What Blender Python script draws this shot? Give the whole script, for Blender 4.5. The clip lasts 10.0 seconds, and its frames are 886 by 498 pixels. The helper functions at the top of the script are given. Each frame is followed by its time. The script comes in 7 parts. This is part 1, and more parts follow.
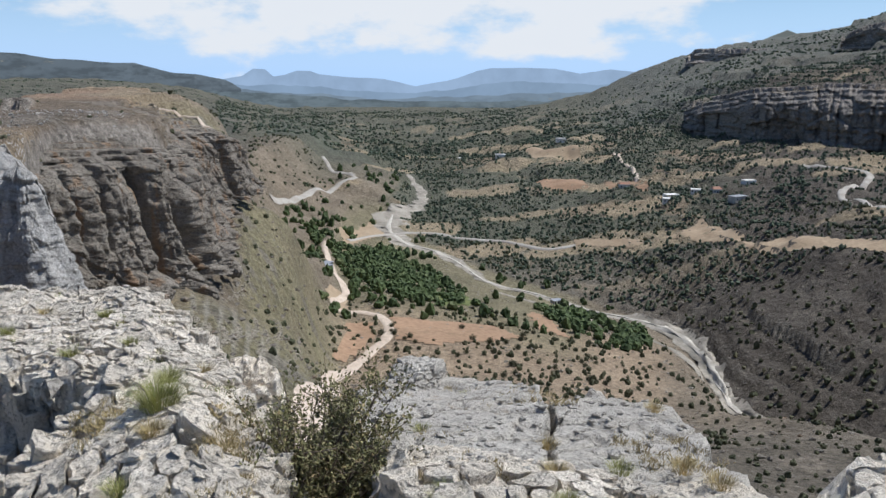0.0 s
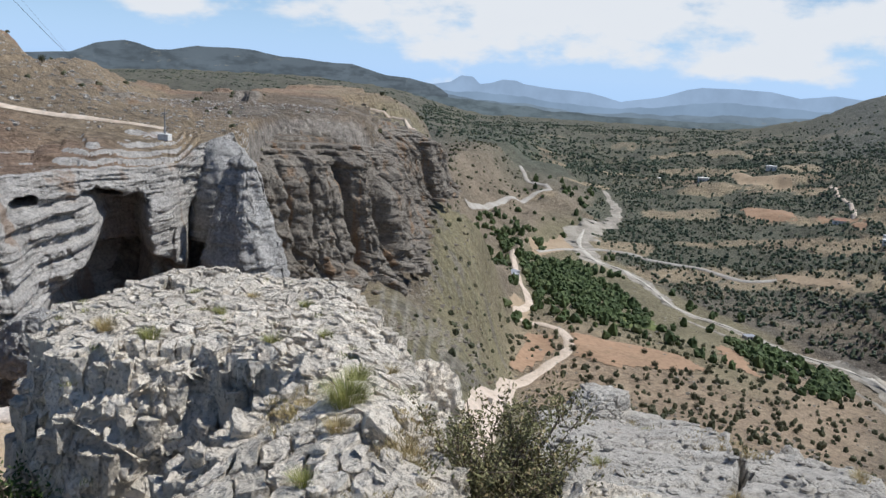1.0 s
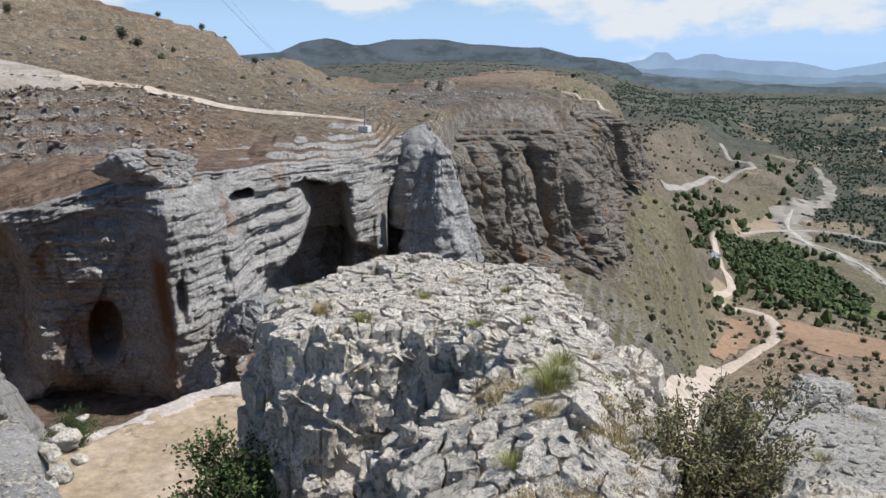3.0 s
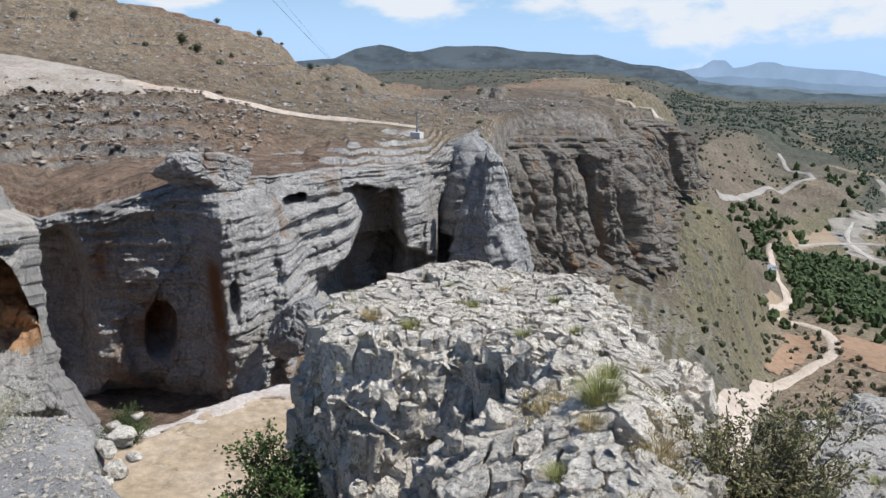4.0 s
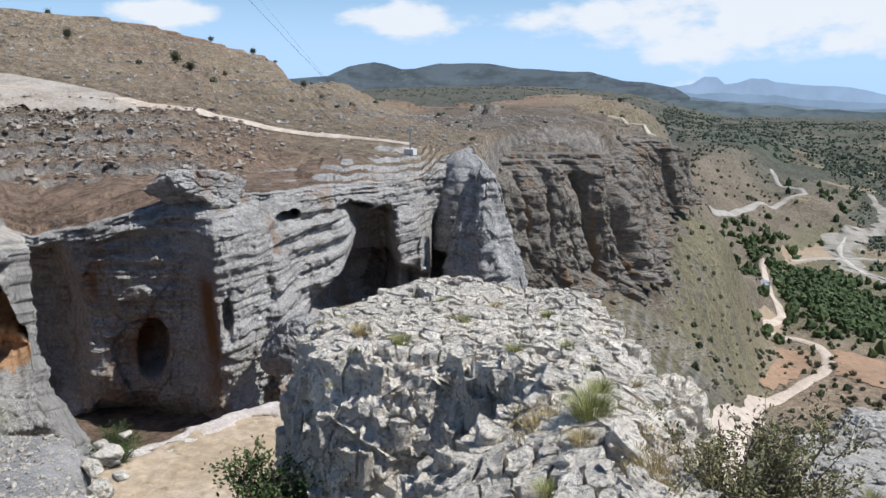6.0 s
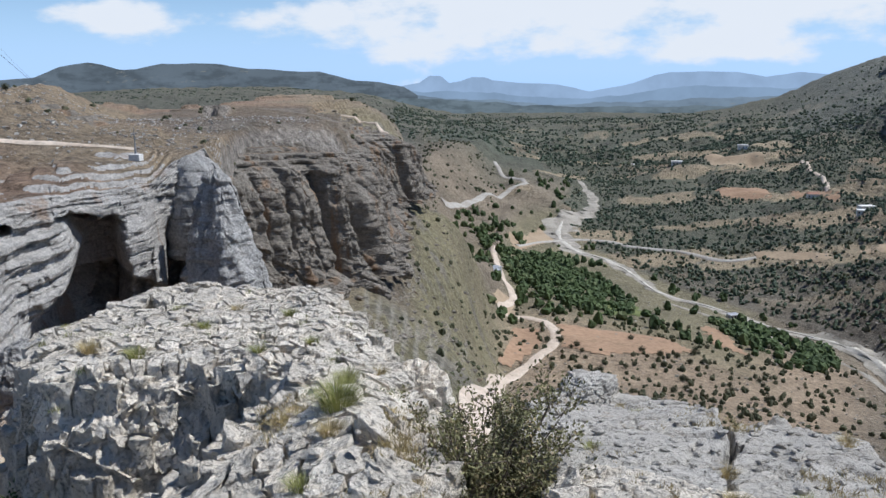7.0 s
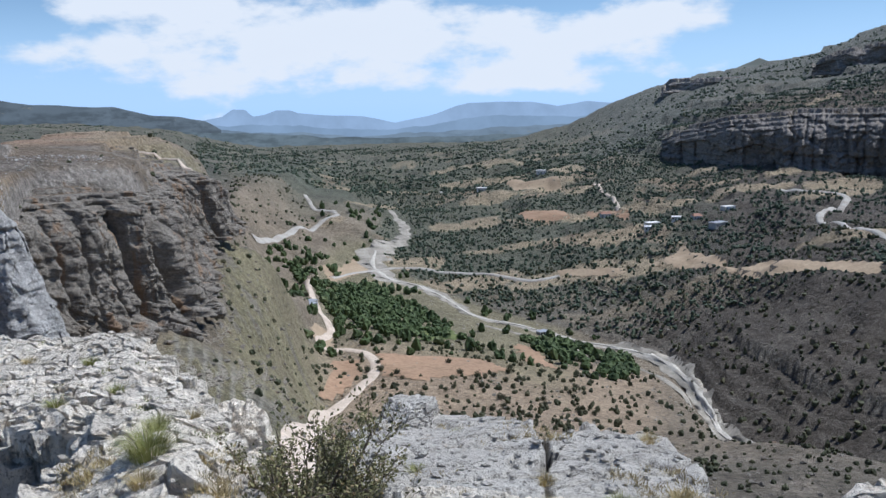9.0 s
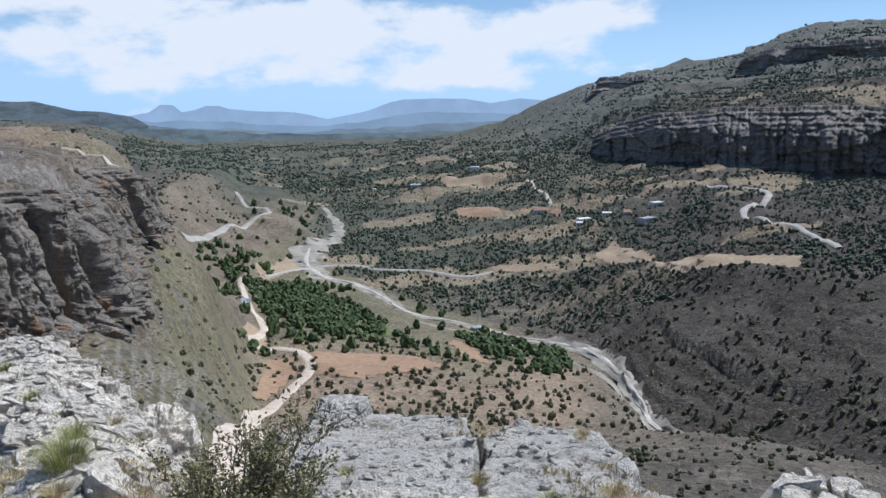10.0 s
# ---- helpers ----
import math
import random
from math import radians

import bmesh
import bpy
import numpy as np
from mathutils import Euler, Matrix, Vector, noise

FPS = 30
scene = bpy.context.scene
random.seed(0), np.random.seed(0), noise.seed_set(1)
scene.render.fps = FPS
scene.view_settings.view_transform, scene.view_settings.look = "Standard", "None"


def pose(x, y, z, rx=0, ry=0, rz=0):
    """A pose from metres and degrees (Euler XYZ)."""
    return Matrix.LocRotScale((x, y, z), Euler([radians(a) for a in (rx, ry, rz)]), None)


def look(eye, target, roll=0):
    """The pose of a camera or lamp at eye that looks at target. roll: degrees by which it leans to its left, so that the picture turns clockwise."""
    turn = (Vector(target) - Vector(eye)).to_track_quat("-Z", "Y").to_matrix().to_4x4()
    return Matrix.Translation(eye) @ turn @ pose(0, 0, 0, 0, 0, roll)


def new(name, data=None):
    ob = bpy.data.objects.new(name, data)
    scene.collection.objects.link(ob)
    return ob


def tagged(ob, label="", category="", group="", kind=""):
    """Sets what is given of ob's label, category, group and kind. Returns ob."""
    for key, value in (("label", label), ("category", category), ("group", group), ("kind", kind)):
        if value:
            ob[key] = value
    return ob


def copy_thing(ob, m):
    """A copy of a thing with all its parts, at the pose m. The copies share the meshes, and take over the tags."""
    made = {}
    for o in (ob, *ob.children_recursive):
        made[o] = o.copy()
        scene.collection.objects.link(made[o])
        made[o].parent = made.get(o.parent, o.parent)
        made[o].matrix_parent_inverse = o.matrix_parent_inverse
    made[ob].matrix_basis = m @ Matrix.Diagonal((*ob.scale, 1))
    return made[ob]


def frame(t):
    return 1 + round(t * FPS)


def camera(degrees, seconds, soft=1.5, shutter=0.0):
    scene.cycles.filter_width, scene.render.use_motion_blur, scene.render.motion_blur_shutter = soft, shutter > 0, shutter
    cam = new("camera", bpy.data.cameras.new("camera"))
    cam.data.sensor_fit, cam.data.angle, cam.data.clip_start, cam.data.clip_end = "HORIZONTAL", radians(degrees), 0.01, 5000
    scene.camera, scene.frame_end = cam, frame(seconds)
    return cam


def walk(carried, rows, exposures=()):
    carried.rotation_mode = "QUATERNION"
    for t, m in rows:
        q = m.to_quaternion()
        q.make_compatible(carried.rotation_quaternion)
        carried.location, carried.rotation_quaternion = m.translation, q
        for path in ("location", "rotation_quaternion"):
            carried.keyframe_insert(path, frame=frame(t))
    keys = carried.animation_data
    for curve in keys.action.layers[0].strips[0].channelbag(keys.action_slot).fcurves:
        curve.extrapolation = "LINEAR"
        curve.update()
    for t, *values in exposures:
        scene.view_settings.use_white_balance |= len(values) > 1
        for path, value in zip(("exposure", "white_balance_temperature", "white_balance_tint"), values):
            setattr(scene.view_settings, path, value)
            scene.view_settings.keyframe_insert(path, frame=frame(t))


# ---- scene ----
cam = camera(55.73, 10.0)
# seconds, eye (x, y, z), turn to the left, tilt, lean in degrees
PATH = [
    (0.0, -0.065, 0.447, -0.041, -0.00, -12.32, 0.42),
    (0.2, -0.045, 0.436, -0.070, 0.37, -15.49, 0.16),
    (0.3, -0.061, 0.427, -0.050, 0.84, -16.53, -0.29),
    (0.5, -0.087, 0.464, -0.025, 6.60, -17.77, -3.71),
    (0.7, -0.085, 0.505, -0.034, 10.34, -16.72, 0.02),
    (0.8, -0.095, 0.501, -0.015, 10.87, -14.63, 4.31),
    (1.0, -0.129, 0.511, 0.009, 13.11, -12.02, 3.47),
    (1.5, -0.128, 0.520, 0.025, 17.30, -15.53, 1.04),
    (2.0, -0.151, 0.518, 0.023, 20.76, -14.50, -1.07),
    (2.5, -0.152, 0.495, 0.024, 24.89, -15.16, -0.95),
    (2.7, -0.183, 0.479, 0.022, 25.55, -14.29, -0.53),
    (3.8, -0.191, 0.443, 0.032, 29.23, -12.90, 0.20),
    (4.0, -0.171, 0.440, 0.051, 30.01, -13.02, 0.12),
    (4.5, -0.197, 0.425, 0.069, 34.22, -12.27, -0.24),
    (5.0, -0.193, 0.387, 0.081, 39.78, -11.68, -0.24),
    (5.5, -0.167, 0.435, 0.058, 38.09, -11.76, 0.60),
    (6.0, -0.165, 0.500, 0.020, 29.59, -11.89, -0.02),
    (6.2, -0.150, 0.517, -0.001, 24.70, -11.93, 0.09),
    (7.3, -0.100, 0.459, -0.011, 8.71, -11.17, 0.15),
    (7.5, -0.093, 0.452, -0.018, 7.08, -9.41, 0.79),
    (8.0, -0.096, 0.425, -0.023, 4.85, -10.34, -0.20),
    (8.5, -0.102, 0.467, -0.025, -0.16, -12.20, 0.71),
    (9.0, -0.099, 0.470, -0.027, -1.14, -9.98, -1.09),
    (9.5, -0.096, 0.485, -0.035, -2.73, -10.82, -1.49),
    (10.0, -0.072, 0.555, -0.042, -5.68, -10.27, -0.72),
]
# seconds, stops, kelvin, tint
EXPOSURE = [(0.0, -0.14, 6150, 10), (0.5, -0.1, 6350, 10), (1.0, -0.17, 6200, 10), (2.5, -0.16, 6200, 10), (4.5, -0.06, 6050, 10), (6.0, -0.04, 6050, 10),
            (7.5, -0.16, 5850, 10), (10.0, -0.12, 5720, 10)]
walk(cam, [(t, Matrix.Translation((x, y, z)) @ pose(0, 0, 0, 0, 0, yaw) @ pose(0, 0, 0, 90 + tilt, 0, 0) @ pose(0, 0, 0, 0, 0, lean))
           for t, x, y, z, yaw, tilt, lean in PATH], EXPOSURE)

# ---- world, sun ----
SUN_AZ, SUN_EL = -70.0, 56.0        # to the right of the valley's line, high

def sky_world():
    w = bpy.data.worlds.new("sky")
    scene.world = w
    w.use_nodes = True
    nt = w.node_tree
    nt.nodes.clear()
    N = nt.nodes.new
    out, bg, sky = N("ShaderNodeOutputWorld"), N("ShaderNodeBackground"), N("ShaderNodeTexSky")
    sky.sky_type, sky.sun_disc = "NISHITA", False
    sky.sun_elevation, sky.sun_rotation = radians(SUN_EL), radians(-SUN_AZ)
    sky.altitude, sky.air_density, sky.dust_density, sky.ozone_density = 1200, 1.0, 0.1, 4.0
    bg.inputs[1].default_value = 0.1
    # broken cumulus: a sheet of noise seen on a flat cloud base, denser in banks near the horizon
    tc, sep = N("ShaderNodeTexCoord"), N("ShaderNodeSeparateXYZ")
    nt.links.new(tc.outputs["Generated"], sep.inputs[0])

    def m(op, a, b=None, c=None):
        n = N("ShaderNodeMath")
        n.operation = op
        for k, v in enumerate((a, b, c)):
            if v is None:
                continue
            if isinstance(v, (int, float)):
                n.inputs[k].default_value = v
            else:
                nt.links.new(v, n.inputs[k])
        return n.outputs[0]

    X, Y, Z = sep.outputs
    az = m("MULTIPLY", m("ARCTAN2", m("MULTIPLY", X, -1), Y), 57.296)
    el = m("MULTIPLY", m("ARCSINE", Z), 57.296)
    com = N("ShaderNodeCombineXYZ")
    nt.links.new(az, com.inputs[0])
    nt.links.new(m("MULTIPLY", el, 2.1), com.inputs[1])
    ns = N("ShaderNodeTexNoise")
    ns.inputs["Scale"].default_value, ns.inputs["Detail"].default_value, ns.inputs["Roughness"].default_value = 0.11, 9, 0.56
    nt.links.new(com.outputs[0], ns.inputs["Vector"])
    lump = None
    for a, e, wa, we, s in CLOUDS:
        da = m("DIVIDE", m("SUBTRACT", az, a), wa)
        de = m("DIVIDE", m("SUBTRACT", el, e), we)
        g = m("MULTIPLY", m("EXPONENT", m("MULTIPLY", m("ADD", m("MULTIPLY", da, da), m("MULTIPLY", de, de)), -1.0)), s)
        lump = g if lump is None else m("ADD", lump, g)
    dens = m("ADD", m("ADD", m("MULTIPLY", m("SUBTRACT", ns.outputs[0], 0.5), 2.2), lump), -0.42)
    ramp = N("ShaderNodeMapRange")
    ramp.interpolation_type = "SMOOTHSTEP"
    nt.links.new(dens, ramp.inputs[0])
    ramp.inputs[1].default_value, ramp.inputs[2].default_value = -0.05, 0.26
    shade = N("ShaderNodeMapRange")
    nt.links.new(dens, shade.inputs[0])
    shade.inputs[1].default_value, shade.inputs[2].default_value = 0.0, 0.9
    shade.inputs[3].default_value, shade.inputs[4].default_value = 1.0, 0.86
    white = N("ShaderNodeMix")
    white.data_type = "RGBA"
    white.inputs[6].default_value, white.inputs[7].default_value = (7.2, 7.7, 8.4, 1), (8.9, 9.1, 9.3, 1)
    nt.links.new(shade.outputs[0], white.inputs[0])
    # the pale air low over the horizon
    low = N("ShaderNodeMapRange")
    low.interpolation_type = "SMOOTHSTEP"
    nt.links.new(el, low.inputs[0])
    low.inputs[1].default_value, low.inputs[2].default_value = 9.0, -1.0
    low.inputs[3].default_value, low.inputs[4].default_value = 0.0, 0.85
    air = N("ShaderNodeMix")
    air.data_type = "RGBA"
    nt.links.new(low.outputs[0], air.inputs[0])
    nt.links.new(sky.outputs[0], air.inputs[6])
    air.inputs[7].default_value = (5.0, 7.6, 11.4, 1)
    mix = N("ShaderNodeMix")
    mix.data_type = "RGBA"
    nt.links.new(ramp.outputs[0], mix.inputs[0])
    nt.links.new(air.outputs[2], mix.inputs[6])
    nt.links.new(white.outputs[2], mix.inputs[7])
    nt.links.new(mix.outputs[2], bg.inputs[0])
    nt.links.new(bg.outputs[0], out.inputs[0])

# banks of cloud: bearing, height, half widths in degrees, weight
CLOUDS = [(3, 4.4, 19, 2.8, 0.8), (13, 7.0, 6, 2.0, 0.55), (-15, 5.2, 6, 1.6, 0.5), (20, 3.0, 7, 1.2, 0.5),
          (33, 3.4, 3.6, 1.3, 0.75), (47, 3.8, 4.2, 1.0, 0.75), (24, 8.0, 6, 1.8, 0.55), (-28, 7.5, 3.0, 1.2, 0.5), (2, 1.2, 20, 1.2, 0.5)]
sky_world()
sun_data = bpy.data.lights.new("sun", "SUN")
sun_data.energy, sun_data.angle, sun_data.color = 5.0, radians(0.53), (1.0, 0.97, 0.92)
sun = new("sun", sun_data)
_sd = Vector((-math.sin(radians(SUN_AZ)) * math.cos(radians(SUN_EL)), math.cos(radians(SUN_AZ)) * math.cos(radians(SUN_EL)), math.sin(radians(SUN_EL))))
sun.matrix_world = look(_sd * 300, (0, 0, 0))

# ---- noise on arrays ----
def hash2(ix, iy, seed=0):
    h = (ix.astype(np.int64) * 374761393 + iy.astype(np.int64) * 668265263 + seed * 982451653) & 0xFFFFFFFF
    h = ((h ^ (h >> 13)) * 1274126177) & 0xFFFFFFFF
    h = ((h ^ (h >> 16)) * 2246822519) & 0xFFFFFFFF
    return ((h ^ (h >> 15)) & 0xFFFFFF) / float(0xFFFFFF)


def vnoise(x, y, seed=0):
    """Smooth noise, -1 to 1."""
    x, y = np.asarray(x, float), np.asarray(y, float)
    ix, iy = np.floor(x), np.floor(y)
    fx, fy = x - ix, y - iy
    fx, fy = fx * fx * fx * (fx * (fx * 6 - 15) + 10), fy * fy * fy * (fy * (fy * 6 - 15) + 10)
    a, b = hash2(ix, iy, seed), hash2(ix + 1, iy, seed)
    c, d = hash2(ix, iy + 1, seed), hash2(ix + 1, iy + 1, seed)
    return 2 * ((a + (b - a) * fx) * (1 - fy) + (c + (d - c) * fx) * fy) - 1


def fbm(x, y, octaves=4, seed=0, gain=0.5):
    s, a, t = 0.0, 1.0, 0.0
    for k in range(octaves):
        s = s + a * vnoise(x * 2.03 ** k + 17.3 * k, y * 2.03 ** k - 9.1 * k, seed + k)
        t += a
        a *= gain
    return s / t


def ridged(x, y, octaves=3, seed=0):
    s, a, t = 0.0, 1.0, 0.0
    for k in range(octaves):
        s = s + a * (1 - 2 * np.abs(vnoise(x * 2.1 ** k, y * 2.1 ** k + 5.7 * k, seed + k)))
        t += a
        a *= 0.5
    return s / t


def cells(x, y, seed=0, jitter=0.9):
    """Broken cells: nearest and second nearest distance, a random number a cell, and the offset from its centre."""
    x, y = np.asarray(x, float), np.asarray(y, float)
    ix, iy = np.floor(x), np.floor(y)
    f1, f2 = np.full(x.shape, 9.0), np.full(x.shape, 9.0)
    rnd, ox, oy = np.zeros(x.shape), np.zeros(x.shape), np.zeros(x.shape)
    for dx in (-1, 0, 1):
        for dy in (-1, 0, 1):
            cx, cy = ix + dx, iy + dy
            px = cx + 0.5 + jitter * (hash2(cx, cy, seed) - 0.5)
            py = cy + 0.5 + jitter * (hash2(cx, cy, seed + 71) - 0.5)
            d = np.hypot(x - px, y - py)
            near = d < f1
            f2 = np.where(near, f1, np.minimum(f2, d))
            rnd = np.where(near, hash2(cx, cy, seed + 151), rnd)
            ox, oy = np.where(near, x - px, ox), np.where(near, y - py, oy)
            f1 = np.where(near, d, f1)
    return f1, f2, rnd, ox, oy


def sstep(a, b, x):
    t = np.clip((x - a) / (b - a), 0, 1)
    return t * t * (3 - 2 * t)


def blur(a, n, axis):
    """A soft running mean."""
    k = np.exp(-0.5 * (np.arange(-3 * n, 3 * n + 1) / n) ** 2)
    k /= k.sum()
    pad = [(0, 0)] * a.ndim
    pad[axis] = (3 * n, 3 * n)
    return np.apply_along_axis(lambda v: np.convolve(v, k, "valid"), axis, np.pad(a, pad, mode="edge"))


def inside(x, y, poly):
    """Signed distance to a closed outline in plan, positive within."""
    d, w = np.full(np.shape(x), 1e9), np.zeros(np.shape(x), bool)
    for (ax, ay), (bx, by) in zip(poly, poly[1:] + poly[:1]):
        ex, ey = bx - ax, by - ay
        t = np.clip(((x - ax) * ex + (y - ay) * ey) / (ex * ex + ey * ey + 1e-12), 0, 1)
        d = np.minimum(d, np.hypot(x - ax - t * ex, y - ay - t * ey))
        w ^= ((ay > y) != (by > y)) & (x < ax + (y - ay) * ex / (by - ay + 1e-12))
    return np.where(w, d, -d)


def polar(az, r):
    """Plan place from a bearing in degrees (to the left of the valley's line) and a range."""
    a = np.radians(az)
    return -np.sin(a) * r, np.cos(a) * r

def spline(pts, step):
    """A smooth line through points in plan, with a point every step."""
    p = np.array([pts[0]] + list(pts) + [pts[-1]], float)
    out = []
    for i in range(1, len(p) - 2):
        n = max(2, int(np.hypot(*(p[i + 1] - p[i])) / step))
        t = np.linspace(0, 1, n, endpoint=False)[:, None]
        a, b, c, d = p[i - 1], p[i], p[i + 1], p[i + 2]
        out.append(0.5 * (2 * b + (c - a) * t + (2 * a - 5 * b + 4 * c - d) * t ** 2 + (3 * b - a - 3 * c + d) * t ** 3))
    return np.vstack(out + [p[-2:-1]])


# ---- the lie of the land: along each bearing the range and height of eight breaks of slope ----
BEARING = [-180, -120, -60, -34, -29, -25, -20, -17, -13.5, -9.5, -5, -1.5, 2, 5, 7, 8.5, 10, 12, 14.5, 17, 18, 20, 23, 25, 28, 32, 36, 40, 45, 50, 55, 60, 66, 80, 120, 180]
BRINK_R = [14, 12, 9, 8, 8, 8, 8, 8, 8, 8, 8, 8, 8, 8, 8, 8, 8, 9, 11, 12, 12.0, 12, 12, 12, 12, 12, 13, 15, 16, 15, 13, 12, 12, 14, 14, 14]
BRINK_Z = [-1.9, -2, -5, -8, -8, -8, -7, -7, -7, -6.5, -6, -6, -6, -6, -6, -6, -6, -6, -6, -6.5, -6.7, -7, -7, -7, -7, -7, -7.4, -7.5, -7.5, -7.4, -6.6, -5.6, -5.6, -2, -1.9, -1.9]
SLOPE_R = [60, 80, 120, 130, 130, 140, 150, 150, 150, 150, 150, 150, 150, 150, 150, 150, 140, 130, 110, 90, 86.7, 80, 75, 70, 60, 50, 46, 42, 40, 40, 40, 38, 36, 40, 50, 60]
SLOPE_Z = [-2, -10, -60, -75, -72, -75, -75, -73, -72, -70, -68, -67, -66, -64, -62, -59, -54, -48, -42, -36, -34.7, -32, -30, -28, -25, -25, -26, -24, -24, -24, -24, -20, -16, -3, -1.5, -2]
SHELF_R = [100, 140, 210, 230, 240, 250, 270, 290, 300, 300, 300, 300, 290, 290, 300, 270, 260, 240, 200, 200, 196.7, 190, 178, 172, 117, 108, 106, 98, 93, 92, 95, 87, 83, 66, 80, 100]
SHELF_Z = [-2, -20, -105, -93, -96, -99, -109, -116, -116, -112, -110, -110, -108, -109, -112, -104, -82, -68, -52, -47, -46, -47, -43, -41, -28, -28, -31, -34, -32, -33, -33, -26, -20, -4, -1, -2]
BED_R = [150, 200, 250, 255, 290, 310, 340, 425, 463, 489, 519, 560, 625, 690, 620, 420, 340, 330, 306, 285, 213, 205, 195, 189, 126, 118, 115, 107, 102, 101, 104, 96, 92, 70, 90, 150]
BED_Z = [-1, -30, -140, -142, -142, -141, -140, -139, -139, -137.5, -135, -133, -131, -128, -127, -110, -66, -52, -47, -41, -13.8, -12.4, -12.0, -11.4, -11.5, -10, -10, -12.5, -12, -12, -12.5, -9.5, -8, -2, 0, -1]
BANK_R = [250, 300, 430, 440, 455, 480, 525, 545, 565, 600, 640, 680, 720, 760, 760, 520, 520, 500, 322, 350, 343.3, 330, 300, 280, 200, 190, 130, 120, 122, 126, 128, 130, 130, 130, 130, 250]
BANK_Z = [1, -10, -84, -84, -88, -95, -106, -112, -116, -125, -127, -127, -127, -106, -102, -123, -120, -112, -23, -20, -18.0, -14, -12, -11, -11, -9, -8.5, -9.6, -6.8, -4.5, -2.9, -1.7, -0.7, 0, 2, 1]
BENCH_R = [400, 500, 760, 861, 870, 886, 938, 1048, 1030, 1030, 1080, 1100, 1100, 1100, 1050, 760, 680, 660, 470, 470, 466.7, 460, 450, 440, 420, 400, 250, 190, 190, 190, 190, 190, 190, 190, 190, 400]
BENCH_Z = [4, 0, -70, -74, -75, -70, -68, -71, -80, -88, -95, -104, -107, -106, -98, -103, -103, -106, -27, -14, -12.7, -10, -12, -14, -15, -15.5, -2.5, -2, 2, 6, 8, 10, 11, 10, 5, 4]
BROW_R = [700, 800, 840, 887, 896, 912, 964, 1074, 1150, 1300, 1400, 1500, 1600, 1600, 1500, 1000, 820, 780, 640, 660, 693.3, 760, 760, 760, 760, 760, 520, 262, 262, 262, 262, 262, 262, 262, 262, 700]
BROW_Z = [8, 5, -22, -22, -18, -20, -26, -42, -62, -72, -84, -93, -98, -98, -94, -84, -72, -66, -80, -66, -68.0, -72, -72, -72, -72, -72, -50, 2.5, 9, 14.5, 16.5, 17.5, 16, 16, 10, 8]
CREST_R = [2000, 2000, 1900, 1900, 1900, 1950, 2200, 2100, 2200, 2300, 2400, 2400, 2400, 2400, 2400, 2400, 2400, 2400, 2500, 2300, 2266.7, 2200, 2200, 2200, 2200, 2200, 2200, 1000, 1000, 1000, 1000, 1000, 1000, 1000, 1000, 2000]
CREST_Z = [20, 60, 160, 142, 140, 88, 64, 46, 6, -70, -113, -113, -113, -113, -113, -113, -113, -113, -85, -60, -60, -50, -40, -40, -40, -45, -50, -30, -30, -30, -30, -20, -10, 0, 15, 20]
END_Z = [0, 0, 60, 60, 60, 40, 0, -20, -60, -200, -260, -260, -260, -260, -260, -260, -260, -260, -100, -70, -63.3, -50, -50, -50, -50, -50, -50, -50, -50, -50, -50, -50, -50, -40, 0, 0]
RMAX = 4900.0
LINES = [([0.6] * 36, [-2.6] * 36), (BRINK_R, BRINK_Z), (SLOPE_R, SLOPE_Z), (SHELF_R, SHELF_Z), (BED_R, BED_Z), (BANK_R, BANK_Z),
         (BENCH_R, BENCH_Z), (BROW_R, BROW_Z), (CREST_R, CREST_Z), ([RMAX] * 36, END_Z)]
T_AZ = np.arange(-180, 180.01, 0.2)
T_LR = np.linspace(math.log(0.6), math.log(RMAX), 640)


def land_table():
    rs, zs = [], []
    for r, z in LINES:
        rs.append(blur(np.interp(T_AZ, BEARING, r), 4, 0))
        zs.append(blur(np.interp(T_AZ, BEARING, z), 4, 0))
    rs, zs = np.array(rs), np.array(zs)
    tab = np.array([np.interp(T_LR, np.log(rs[:, i]), zs[:, i]) for i in range(len(T_AZ))])
    return blur(tab, 1, 1)


LAND = land_table()


def lie(x, y):
    """The smooth height of the land at a place in plan."""
    az = np.degrees(np.arctan2(-x, y))
    fa = np.clip((az + 180) / 0.2, 0, len(T_AZ) - 1.001)
    fr = np.clip((np.log(np.maximum(np.hypot(x, y), 0.6)) - T_LR[0]) / (T_LR[1] - T_LR[0]), 0, len(T_LR) - 1.001)
    ia, ir = fa.astype(int), fr.astype(int)
    ta, tr = fa - ia, fr - ir
    return (LAND[ia, ir] * (1 - ta) + LAND[ia + 1, ir] * ta) * (1 - tr) + (LAND[ia, ir + 1] * (1 - ta) + LAND[ia + 1, ir + 1] * ta) * tr


def ledges(z, step, sharp):
    """Turns an even slope into beds of rock that stand out as steps."""
    k = z / step
    f = k - np.floor(k)
    return (np.floor(k) + sstep(0.5 - sharp, 0.5 + sharp, f)) * step - z


